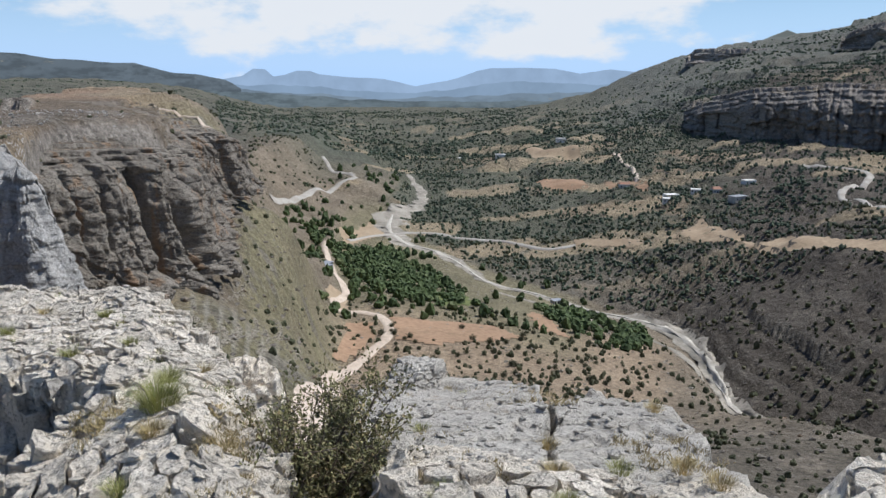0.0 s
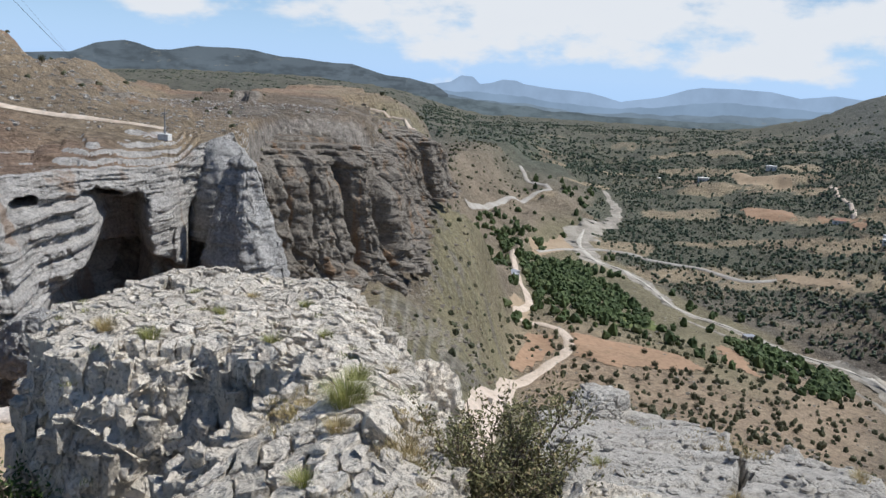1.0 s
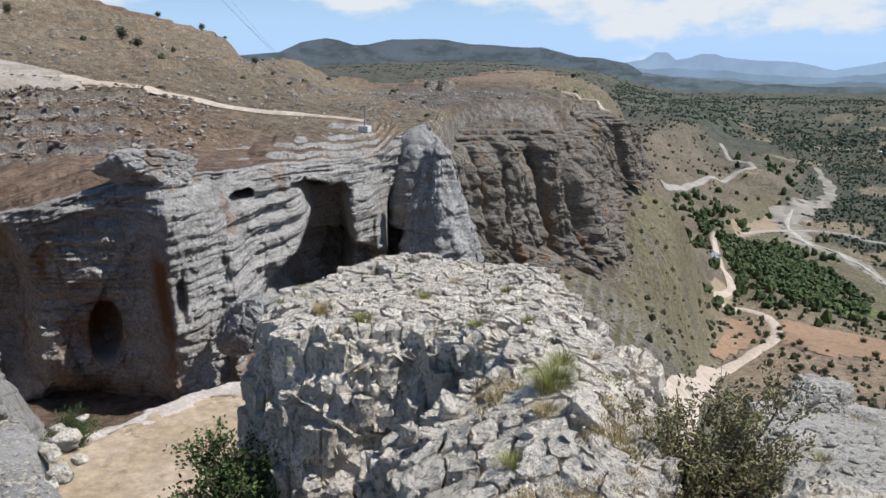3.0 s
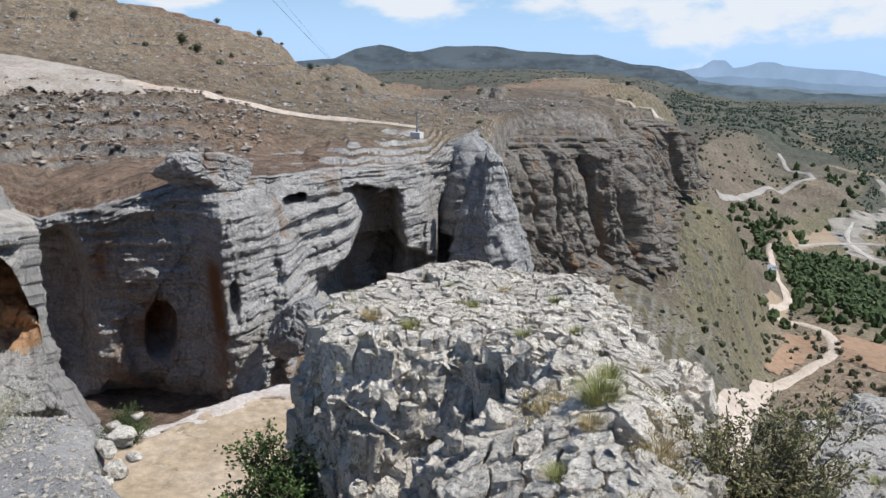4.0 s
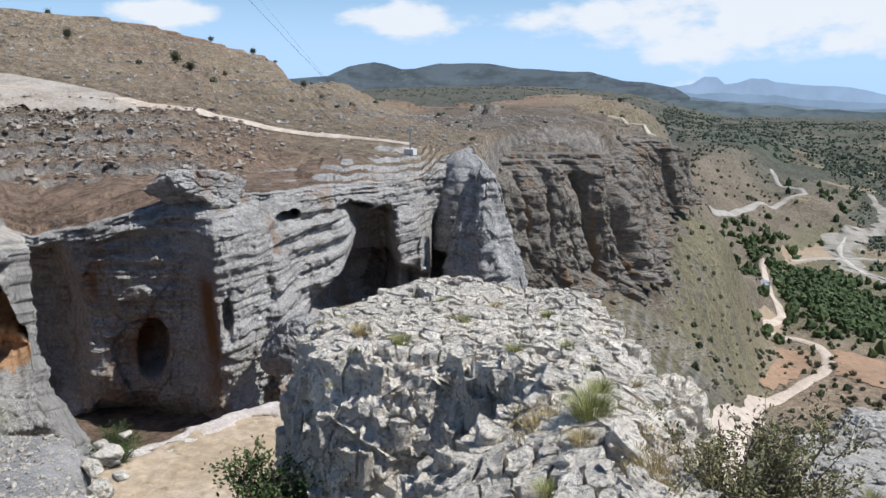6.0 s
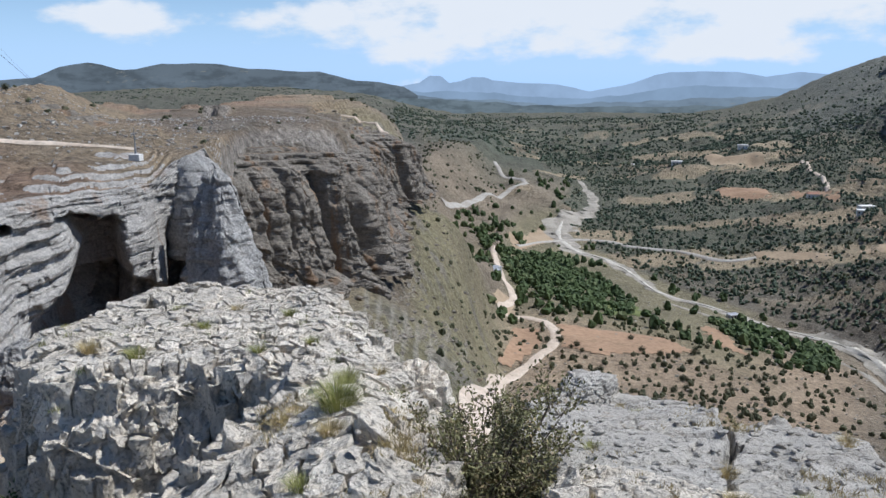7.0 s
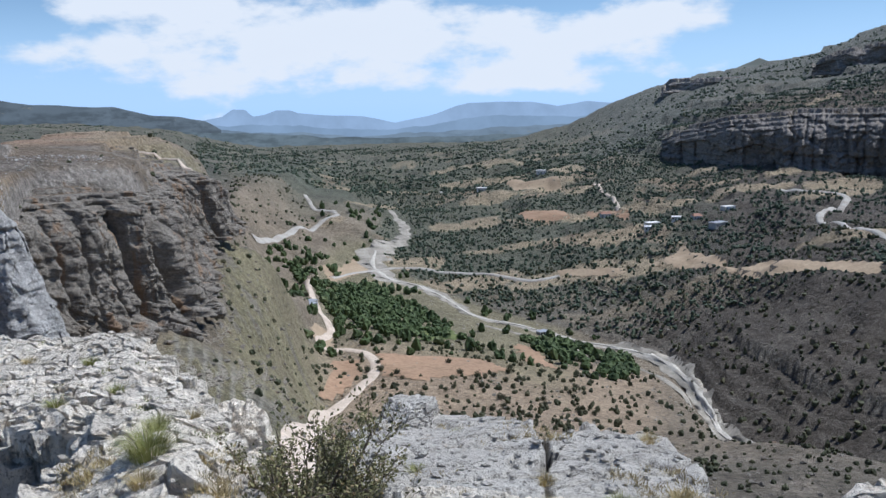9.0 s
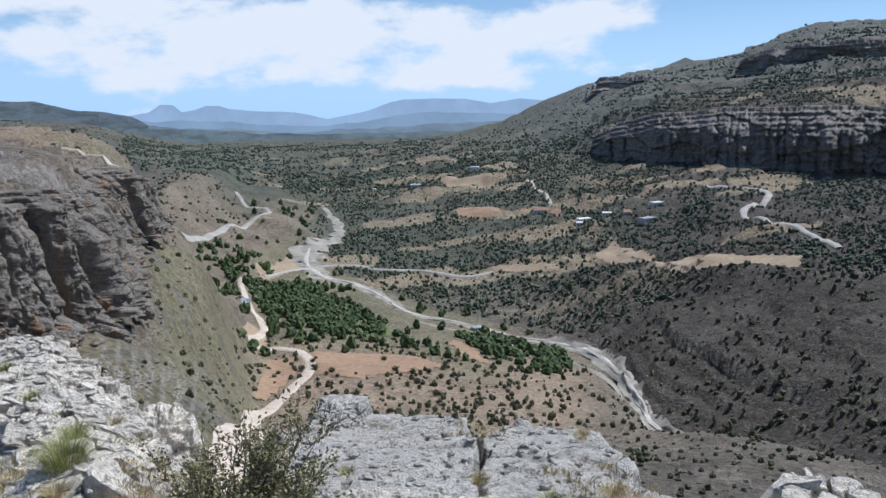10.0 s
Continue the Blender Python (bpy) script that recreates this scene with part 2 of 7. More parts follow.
def ground(x, y):
    """The height of the land with its roughness."""
    x, y = np.asarray(x, float), np.asarray(y, float)
    r = np.hypot(x, y)
    az = np.degrees(np.arctan2(-x, y))
    z = lie(x, y)
    far = sstep(60, 900, r)
    valley = sstep(14, 9, az) * sstep(-50, -35, az)
    flat = sstep(-104, -122, z) * valley                       # the valley floor is smooth
    rough = (1 - 0.85 * flat) * sstep(8, 40, r)
    z = z + rough * (fbm(x / 38, y / 38, 4, 3) * (0.8 + 7.0 * far) + fbm(x / 7, y / 7, 3, 8) * 0.35 * (1 + far))
    # gullies down the flanks, beds of rock on the hill and along the slopes
    z = z - rough * valley * np.maximum(ridged(x / 55, y / 55, 3, 21), 0) * 5.0 * sstep(250, 480, r)
    hill = sstep(13, 17, az) * sstep(75, 100, r) * sstep(900, 500, r)
    z = z + 0.6 * hill * ledges(z + 0.9 * fbm(x / 30, y / 30, 4, 5), 1.7, 0.035) * sstep(-0.35, 0.15, fbm(x / 28, y / 28, 3, 10))
    plateau = sstep(13.5, 15.5, az) * sstep(34, 30, az) * sstep(185, 215, r) * sstep(560, 500, r)
    z = z + plateau * ledges(z + 1.2 * fbm(x / 60, y / 60, 4, 15), 3.0, 0.05) * sstep(-0.5, 0.0, fbm(x / 50, y / 50, 2, 16))
    right = sstep(-7, -13, az) * sstep(290, 360, r)
    z = z + 0.7 * right * ledges(z + 5 * fbm(x / 90, y / 90, 4, 6), 4.3, 0.08) * sstep(-0.4, 0.3, fbm(x / 70, y / 70, 2, 9))
    z = z + 0.45 * sstep(-12, -17, az) * sstep(-60, -45, az) * sstep(930, 1050, r) * ledges(z + 14 * fbm(x / 260, y / 260, 4, 11), 21.0, 0.10) * sstep(-0.3, 0.2, fbm(x / 190, y / 190, 2, 12))
    zc = -119 + 4 * fbm(x / 60, y / 60, 3, 17)
    crag = sstep(-19, -21, az) * sstep(-33, -30, az) * sstep(300, 330, r) * sstep(520, 480, r) * sstep(-0.5, 0.0, fbm(x / 40, y / 40, 2, 18) + 0.2)
    z = z + crag * 4.2 * (sstep(-0.8, 0.8, z - zc) - sstep(-12, 10, z - zc))
    fore = sstep(9.6, 11.6, az) * sstep(20, 15, az) * sstep(100, 150, r) * sstep(420, 330, r)
    z = z + (0.3 + 0.45 * sstep(165, 200, r)) * fore * ledges(z + 1.5 * fbm(x / 50, y / 50, 3, 7), 2.0, 0.06)
    return z

# ---- materials ----
class Nodes:
    def __init__(self, name):
        self.mat = bpy.data.materials.new(name)
        self.mat.use_nodes = True
        self.t = self.mat.node_tree
        self.t.nodes.clear()
        self.out = self.t.nodes.new("ShaderNodeOutputMaterial")
        self.bsdf = self.t.nodes.new("ShaderNodeBsdfPrincipled")
        self.t.links.new(self.bsdf.outputs[0], self.out.inputs[0])
        self.co = self.t.nodes.new("ShaderNodeTexCoord").outputs["Object"]

    def put(self, a, sock):
        if isinstance(a, (int, float, tuple)):
            sock.default_value = (*a, 1) if isinstance(a, tuple) and len(a) == 3 and sock.type == "RGBA" else a
        else:
            self.t.links.new(a, sock)

    def math(self, op, a, b=0.0):
        n = self.t.nodes.new("ShaderNodeMath")
        n.operation = op
        self.put(a, n.inputs[0])
        self.put(b, n.inputs[1])
        return n.outputs[0]

    def stretch(self, sx, sy, sz):
        n = self.t.nodes.new("ShaderNodeMapping")
        self.put(self.co, n.inputs[0])
        n.inputs[3].default_value = (sx, sy, sz)
        return n.outputs[0]

    def noise(self, scale, detail=5, rough=0.55, vec=None, warp=0.0):
        n = self.t.nodes.new("ShaderNodeTexNoise")
        self.put(vec or self.co, n.inputs["Vector"])
        n.inputs["Scale"].default_value, n.inputs["Detail"].default_value, n.inputs["Roughness"].default_value = scale, detail, rough
        n.inputs["Distortion"].default_value = warp
        return n.outputs[0]

    def voronoi(self, scale, feature="F1", vec=None):
        n = self.t.nodes.new("ShaderNodeTexVoronoi")
        n.feature = feature
        self.put(vec or self.co, n.inputs["Vector"])
        n.inputs["Scale"].default_value = scale
        return n.outputs[0]

    def range(self, v, lo, hi, a=0.0, b=1.0):
        n = self.t.nodes.new("ShaderNodeMapRange")
        n.interpolation_type = "SMOOTHSTEP"
        self.put(v, n.inputs[0])
        for k, x in enumerate((lo, hi, a, b)):
            n.inputs[1 + k].default_value = x
        return n.outputs[0]

    def mix(self, f, a, b, mode="MIX"):
        n = self.t.nodes.new("ShaderNodeMix")
        n.data_type, n.blend_type = "RGBA", mode
        self.put(f, n.inputs[0])
        self.put(a, n.inputs[6])
        self.put(b, n.inputs[7])
        return n.outputs[2]

    def attr(self, name):
        n = self.t.nodes.new("ShaderNodeAttribute")
        n.attribute_name = name
        return n.outputs["Color"]

    def value(self, col, v):
        """Darkens or lightens a colour by a factor from a texture."""
        n = self.t.nodes.new("ShaderNodeHueSaturation")
        self.put(v, n.inputs["Value"])
        self.put(col, n.inputs["Color"])
        return n.outputs[0]

    def done(self, col, rough=0.9, height=None, strength=0.5, dist=0.05, spec=0.25):
        self.put(col, self.bsdf.inputs["Base Color"])
        self.put(rough, self.bsdf.inputs["Roughness"])
        self.bsdf.inputs["Specular IOR Level"].default_value = spec
        if height is not None:
            b = self.t.nodes.new("ShaderNodeBump")
            b.inputs["Strength"].default_value, b.inputs["Distance"].default_value = strength, dist
            self.put(height, b.inputs["Height"])
            self.t.links.new(b.outputs[0], self.bsdf.inputs["Normal"])
        return self.mat


def limestone(name, light, mid, dark, size=1.0, stain=(0.36, 0.2, 0.09), stains=0.0, beds=0.0, bump=0.12, lichen=0.6, cracks=0.0, drip=0.55, chip=0.0, strength=0.75):
    """Weathered limestone: pale faces, grey lichen and dark pits; size: metres over which the large blotches run."""
    n = Nodes(name)
    big, fine = n.noise(0.9 / size, 6, 0.6), n.noise(7.0 / size, 9, 0.7)
    pits = n.range(n.noise(17.0 / size, 6, 0.7), 0.33, 0.46)
    col = n.mix(n.range(fine, 0.3, 0.68), mid, light)
    col = n.mix(n.range(big, 0.40, 0.66, 0.0, 0.8), col, mid)
    col = n.mix(n.range(n.noise(2.1 / size, 9, 0.72, warp=0.8), 0.5, 0.66, 0.0, lichen), col, dark)
    col = n.mix(n.math("MULTIPLY", n.math("SUBTRACT", 1.0, pits), 0.5), col, dark)
    col = n.mix(n.range(n.noise(1.6 / size, 5, 0.6, warp=0.4), 0.62, 0.72, 0.0, 0.35), col, (0.42, 0.30, 0.18))
    info = n.t.nodes.new("ShaderNodeObjectInfo")
    col = n.value(col, n.range(info.outputs["Random"], 0.0, 1.0, 0.82, 1.1))
    h = n.math("ADD", fine, n.math("MULTIPLY", pits, 0.5))
    if chip:
        h = n.math("ADD", h, n.math("MULTIPLY", n.noise(3.2 / size, 9, 0.72, warp=0.5), 0.9))
        h = n.math("ADD", h, n.math("MULTIPLY", n.voronoi(11.0 / size), chip))
    if cracks:
        warp = n.t.nodes.new("ShaderNodeVectorMath")
        warp.operation = "MULTIPLY_ADD"
        tex = n.t.nodes.new("ShaderNodeTexNoise")
        n.put(n.co, tex.inputs["Vector"])
        tex.inputs["Scale"].default_value, tex.inputs["Detail"].default_value = 2.5 / cracks, 5
        n.t.links.new(tex.outputs["Color"], warp.inputs[0])
        warp.inputs[1].default_value = (0.5 * cracks,) * 3
        n.put(n.stretch(1.0, 1.0, 2.2), warp.inputs[2])
        line = n.range(n.voronoi(0.8 / cracks, "DISTANCE_TO_EDGE", warp.outputs[0]), 0.0, 0.022)
        line2 = n.range(n.voronoi(2.3 / cracks, "DISTANCE_TO_EDGE", warp.outputs[0]), 0.0, 0.03, 0.6, 1.0)
        line = n.math("MULTIPLY", line, line2)
        worn = n.range(n.noise(1.4 / cracks * 0.3, 4, 0.6), 0.42, 0.6)
        col = n.mix(n.math("MULTIPLY", n.math("MULTIPLY", n.math("SUBTRACT", 1.0, line), worn), 0.2), col, dark)
        h = n.math("ADD", h, n.math("MULTIPLY", line, 0.7))
    if beds:
        bed = n.noise(1.0, 5, 0.6, n.stretch(0.05 / beds, 0.05 / beds, 1.0 / beds))
        col = n.mix(n.range(bed, 0.52, 0.66, 0.0, 0.25), col, dark)
        h = n.math("ADD", h, n.math("MULTIPLY", bed, 1.5))
        streak = n.noise(1.0, 6, 0.65, n.stretch(0.5 / beds, 0.5 / beds, 0.05 / beds))
        col = n.mix(n.range(streak, 0.5, 0.7, 0.0, drip), col, dark)
        lines = n.noise(1.0, 8, 0.7, n.stretch(0.5 / beds, 0.5 / beds, 4.5 / beds))
        col = n.mix(n.range(lines, 0.52, 0.68, 0.0, 0.45), col, dark)
        col = n.mix(n.range(lines, 0.48, 0.3, 0.0, 0.35), col, light)
        h = n.math("ADD", h, n.math("MULTIPLY", lines, 1.1))
        speck = n.noise(5.5 / beds, 4, 0.75)
        col = n.value(col, n.range(speck, 0.32, 0.68, 0.78, 1.2))
        h = n.math("ADD", h, n.math("MULTIPLY", speck, 0.5))
        col = n.mix(n.attr("ochre"), col, (0.34, 0.165, 0.07))
    if stains:
        s = n.noise(0.16, 5, 0.6, n.stretch(1.6, 1.6, 0.25))
        col = n.mix(n.range(s, 0.55, 0.64, 0.0, stains), col, stain)
    return n.done(col, 0.92, h, strength, bump * size)


def ground_mat():
    n = Nodes("ground_cover")
    base = n.attr("cover")
    v = n.math("ADD", n.range(n.noise(0.035, 6, 0.6), 0.3, 0.7, -0.16, 0.16), n.range(n.noise(0.5, 9, 0.78), 0.3, 0.7, 0.45, 1.5))
    col = n.value(base, v)
    stone = n.range(n.noise(0.45, 9, 0.75), 0.58, 0.66, 0.0, 0.6)
    col = n.mix(stone, col, (0.40, 0.36, 0.30))
    tuft = n.range(n.noise(1.3, 6, 0.7), 0.58, 0.66, 0.0, 0.5)
    col = n.mix(tuft, col, (0.12, 0.105, 0.065))
    col = n.value(col, n.range(n.noise(2.6, 5, 0.8), 0.34, 0.66, 0.72, 1.28))
    return n.done(col, 0.95, n.math("ADD", n.noise(0.9, 9, 0.75), n.math("MULTIPLY", n.noise(0.12, 6, 0.6), 3.0)), 1.0, 1.3)


def soil_mat(name, a, b, scale=0.4, bump=0.1, stones=0.0, tufts=0.0):
    n = Nodes(name)
    col = n.mix(n.range(n.noise(scale, 7, 0.65), 0.35, 0.65), a, b)
    col = n.value(col, n.range(n.noise(scale * 9, 7, 0.7), 0.3, 0.7, 0.78, 1.2))
    if stones:
        col = n.mix(n.range(n.noise(scale * 22, 4, 0.6), 0.6, 0.66, 0.0, stones), col, (0.6, 0.57, 0.52))
    if tufts:
        col = n.mix(n.range(n.noise(scale * 5, 6, 0.7), 0.56, 0.66, 0.0, tufts), col, (0.16, 0.14, 0.06))
    return n.done(col, 0.95, n.noise(scale * 14, 8, 0.7), 0.7, bump)


def leaf_mat(name, a, b, c):
    n = Nodes(name)
    g = n.t.nodes.new("ShaderNodeNewGeometry")
    rnd = g.outputs["Random Per Island"]
    col = n.mix(n.range(rnd, 0.0, 0.75), a, b)
    col = n.mix(n.range(rnd, 0.8, 1.0, 0.0, 0.8), col, c)
    col = n.value(col, n.range(n.noise(2.0, 3), 0.3, 0.7, 0.7, 1.25))
    return n.done(col, 0.7, spec=0.2)


def plain(name, col, rough=0.6, metal=0.0, vary=0.15, scale=3.0):
    n = Nodes(name)
    c = n.value(col, n.range(n.noise(scale, 6, 0.65), 0.3, 0.7, 1 - vary, 1 + vary))
    n.bsdf.inputs["Metallic"].default_value = metal
    return n.done(c, rough, n.noise(scale * 8, 4), 0.2, 0.01)


M_GROUND = ground_mat()
M_ROCK = limestone("near_limestone", (0.97, 0.885, 0.755), (0.86, 0.765, 0.63), (0.14, 0.115, 0.09), 0.5, bump=0.11, lichen=0.4, chip=0.3, strength=1.0)
M_SLAB = limestone("slab_limestone", (0.68, 0.635, 0.56), (0.52, 0.48, 0.42), (0.18, 0.16, 0.14), 0.35, bump=0.1, lichen=0.6, strength=1.0)
M_WALL = limestone("cliff_limestone", (0.80, 0.755, 0.69), (0.64, 0.60, 0.55), (0.21, 0.195, 0.175), 2.6, stains=0.5, beds=1.6, bump=0.16, drip=0.5, strength=1.0)
M_PINN = limestone("pinnacle_limestone", (0.62, 0.595, 0.56), (0.49, 0.47, 0.44), (0.23, 0.22, 0.2), 2.2, beds=1.6, bump=0.14, strength=1.0)
M_FARWALL = limestone("brown_cliff_limestone", (0.40, 0.36, 0.305), (0.29, 0.255, 0.21), (0.14, 0.12, 0.10), 8.0, stains=0.45, beds=3.0, bump=0.13, drip=0.2)
M_MESA = limestone("mesa_rock", (0.38, 0.335, 0.29), (0.29, 0.255, 0.22), (0.17, 0.155, 0.135), 30.0, beds=12.0, bump=0.05)
M_OCHRE = limestone("cave_ochre", (0.56, 0.35, 0.19), (0.43, 0.25, 0.125), (0.14, 0.06, 0.04), 2.5, bump=0.05)
M_ROAD = soil_mat("gravel_road", (0.62, 0.52, 0.42), (0.50, 0.40, 0.31), 0.12, 0.05)
M_GREYROAD = soil_mat("grey_road", (0.45, 0.42, 0.37), (0.38, 0.34, 0.29), 0.12, 0.05)
M_RIVER = soil_mat("river_shingle", (0.40, 0.36, 0.30), (0.25, 0.225, 0.185), 0.11, 0.2, 0.5, tufts=0.4)
M_SHINGLE = soil_mat("white_shingle", (0.56, 0.52, 0.45), (0.42, 0.38, 0.32), 0.1, 0.15, 0.4)
M_PLOUGH = soil_mat("ploughed_soil", (0.38, 0.245, 0.155), (0.31, 0.205, 0.13), 0.05, 0.1, tufts=0.25)
M_STUBBLE = soil_mat("stubble", (0.40, 0.305, 0.205), (0.33, 0.245, 0.16), 0.06, 0.1, tufts=0.2)
M_GREENF = soil_mat("green_crop", (0.17, 0.19, 0.07), (0.11, 0.13, 0.05), 0.08, 0.2)
M_PATH = soil_mat("grey_gravel", (0.45, 0.425, 0.395), (0.33, 0.31, 0.285), 2.2, 0.06, stones=0.9)
M_DIRT = soil_mat("dry_dirt", (0.55, 0.43, 0.305), (0.43, 0.325, 0.21), 0.5, 0.04, stones=0.3, tufts=0.55)
M_TREAD = soil_mat("stony_tread", (0.50, 0.45, 0.385), (0.38, 0.33, 0.27), 1.2, 0.06, stones=0.6, tufts=0.4)
M_LIP = soil_mat("worn_lip", (0.68, 0.60, 0.52), (0.56, 0.47, 0.39), 1.5, 0.05, stones=0.4)
M_SPOIL = soil_mat("pale_spoil", (0.50, 0.435, 0.365), (0.35, 0.29, 0.23), 0.3, 0.3, stones=0.6, tufts=0.25)
M_ROW = soil_mat("row_stones", (0.42, 0.375, 0.30), (0.34, 0.30, 0.235), 0.5, 0.2, stones=0.5, tufts=0.3)

# ---- helpers for meshes ----
def mesh_from(name, verts, faces, material, smooth=True):
    """A mesh from arrays of corners and of three- or four-sided faces."""
    me = bpy.data.meshes.new(name)
    verts, faces = np.asarray(verts, np.float32), np.asarray(faces, np.int32)
    k = faces.shape[1]
    me.vertices.add(len(verts))
    me.vertices.foreach_set("co", verts.ravel())
    me.loops.add(faces.size)
    me.loops.foreach_set("vertex_index", faces.ravel())
    me.polygons.add(len(faces))
    me.polygons.foreach_set("loop_start", np.arange(0, faces.size, k, dtype=np.int32))
    me.polygons.foreach_set("loop_total", np.full(len(faces), k, np.int32))
    me.polygons.foreach_set("use_smooth", np.full(len(faces), smooth, bool))
    me.materials.append(material)
    me.update(calc_edges=True)
    return me


def grid_faces(nu, nv, keep=None):
    i = np.arange(nu * nv).reshape(nu, nv)
    f = np.stack([i[:-1, :-1], i[1:, :-1], i[1:, 1:], i[:-1, 1:]], -1).reshape(-1, 4)
    if keep is not None:
        k = keep.reshape(-1)
        f = f[k[f].all(1)]
    return f


def part(name, data, parent, label=""):
    ob = new(name, data)
    ob.parent = parent
    return tagged(ob, label) if label else ob


# ---- the ground, one sheet to the horizon ----
def plots(x, y):
    """Small cleared plots among the trees of the terraces and the valley: 1 inside one."""
    r, az = np.hypot(x, y), np.degrees(np.arctan2(-x, y))
    wx, wy = x + 9 * fbm(x / 30, y / 30, 3, 35), y + 9 * fbm(x / 30, y / 30, 3, 36)
    f1, f2, rnd, ox, oy = cells(wx / 62, wy / 34, 37)
    return sstep(0.76, 0.78, rnd) * sstep(0.04, 0.1, f2 - f1) * sstep(470, 560, r) * sstep(1900, 1500, r) * sstep(9, 6, az)


def cover_of(x, y, z):
    """Base colour of what grows or lies on the land, with cloud shade painted into the far right."""
    r, az = np.hypot(x, y), np.degrees(np.arctan2(-x, y))

    def to(c, f):
        nonlocal col
        col = col + (np.array(c) - col) * np.clip(f, 0, 1)[..., None]
    near = sstep(10, 4, az) * sstep(-60, -45, az) * sstep(270, 220, r)
    n1, n2 = fbm(x / 60, y / 60, 4, 31), fbm(x / 14, y / 14, 4, 33)
    col = np.ones(x.shape + (3,)) * np.array((0.24, 0.195, 0.14))
    to((0.17, 0.145, 0.11), near)
    to((0.26, 0.22, 0.17), near * sstep(0.0, 0.5, n2) * 0.7)
    to((0.33, 0.255, 0.17), sstep(15, 20, az) * sstep(90, 120, r))                     # dry hill
    to((0.33, 0.215, 0.145), sstep(15, 20, az) * sstep(0.05, 0.5, n1) * 0.7)             # red earth
    to((0.255, 0.235, 0.125), sstep(4, 9, az) * sstep(22, 15, az) * sstep(60, 100, r) * sstep(420, 350, r) * (0.6 + 0.4 * n2))   # grassy flank
    to((0.225, 0.2, 0.165), sstep(6, 9, az) * sstep(20, 15, az) * sstep(60, 100, r) * sstep(420, 350, r) * sstep(0.15, 0.5, n2) * 0.8)
    rows = sstep(10.5, 12, az) * sstep(18.5, 17, az) * sstep(112, 120, r) * sstep(190, 160, r) * sstep(0.35, 0.75, np.sin(az * 7.0 + r / 24 + 0.8 * n2))
    to((0.40, 0.365, 0.295), rows * 0.75)                                              # rows of cleared stone
    brow = sstep(13, 15, az) * sstep(33, 29, az) * sstep(165, 180, r) * sstep(320, 290, r)
    to((0.19, 0.15, 0.11), brow * 0.85)                                                # dark strata of the plateau's edge
    to((0.28, 0.245, 0.2), brow * sstep(0.1, 0.4, n2) * 0.7)
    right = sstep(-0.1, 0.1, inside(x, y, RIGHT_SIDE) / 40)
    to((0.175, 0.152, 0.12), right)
    # cloud shadow over the far right slopes, painted as a darker cover
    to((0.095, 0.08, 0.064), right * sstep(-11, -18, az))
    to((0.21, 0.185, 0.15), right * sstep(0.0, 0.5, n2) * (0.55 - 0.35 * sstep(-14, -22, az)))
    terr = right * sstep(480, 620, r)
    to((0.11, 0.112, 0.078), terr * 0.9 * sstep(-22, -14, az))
    to((0.25, 0.195, 0.13), terr * sstep(0.25, 0.5, n1 + 0.4 * n2) * sstep(1500, 900, r) * (1 - 0.6 * sstep(-16, -24, az)))
    farv = sstep(700, 1000, r) * sstep(16, 11, az) * (1 - terr)
    to((0.11, 0.115, 0.085), farv)
    to((0.22, 0.175, 0.12), farv * sstep(0.3, 0.55, n1))
    to((0.10, 0.10, 0.08), sstep(12.5, 14.5, az) * sstep(45, 40, az) * sstep(620, 800, r))
    to((0.16, 0.145, 0.115), sstep(12.5, 14.5, az) * sstep(45, 40, az) * sstep(800, 900, r) * sstep(-0.1, 0.3, fbm(x / 260, y / 260, 4, 39)))
    plot = plots(x, y)
    to((0.34, 0.27, 0.175), plot * 0.85)
    to((0.37, 0.28, 0.19), sstep(-18, -14, az) * sstep(9, 5, az) * sstep(150, 200, r) * sstep(430, 380, r) * (1 - right))
    floor = sstep(-112, -122, z) * sstep(12, 8, az) * sstep(-12, -8, az) * (1 - right)
    to((0.21, 0.19, 0.11), floor * 0.7)
    to((0.12, 0.115, 0.085), sstep(1000, 1800, r) * 0.8)
    to((0.50, 0.40, 0.27), sstep(34, 37, az) * sstep(56, 53, az) * sstep(19, 17, r))       # dry dirt ledge
    to((0.145, 0.148, 0.125), sstep(-8, -14, az) * sstep(1000, 1150, r) * 0.8)
    return col


RIGHT_SIDE = [polar(a, r) for a, r in [(-60, 255), (-34, 262), (-25, 318), (-19, 360), (-17, 432), (-13.5, 470), (-9.5, 497), (-5, 527), (-1.5, 568), (2, 640), (4, 720),
                                       (3, 850), (5, 1000), (6, 1600), (4, 4800), (-60, 4800)]]


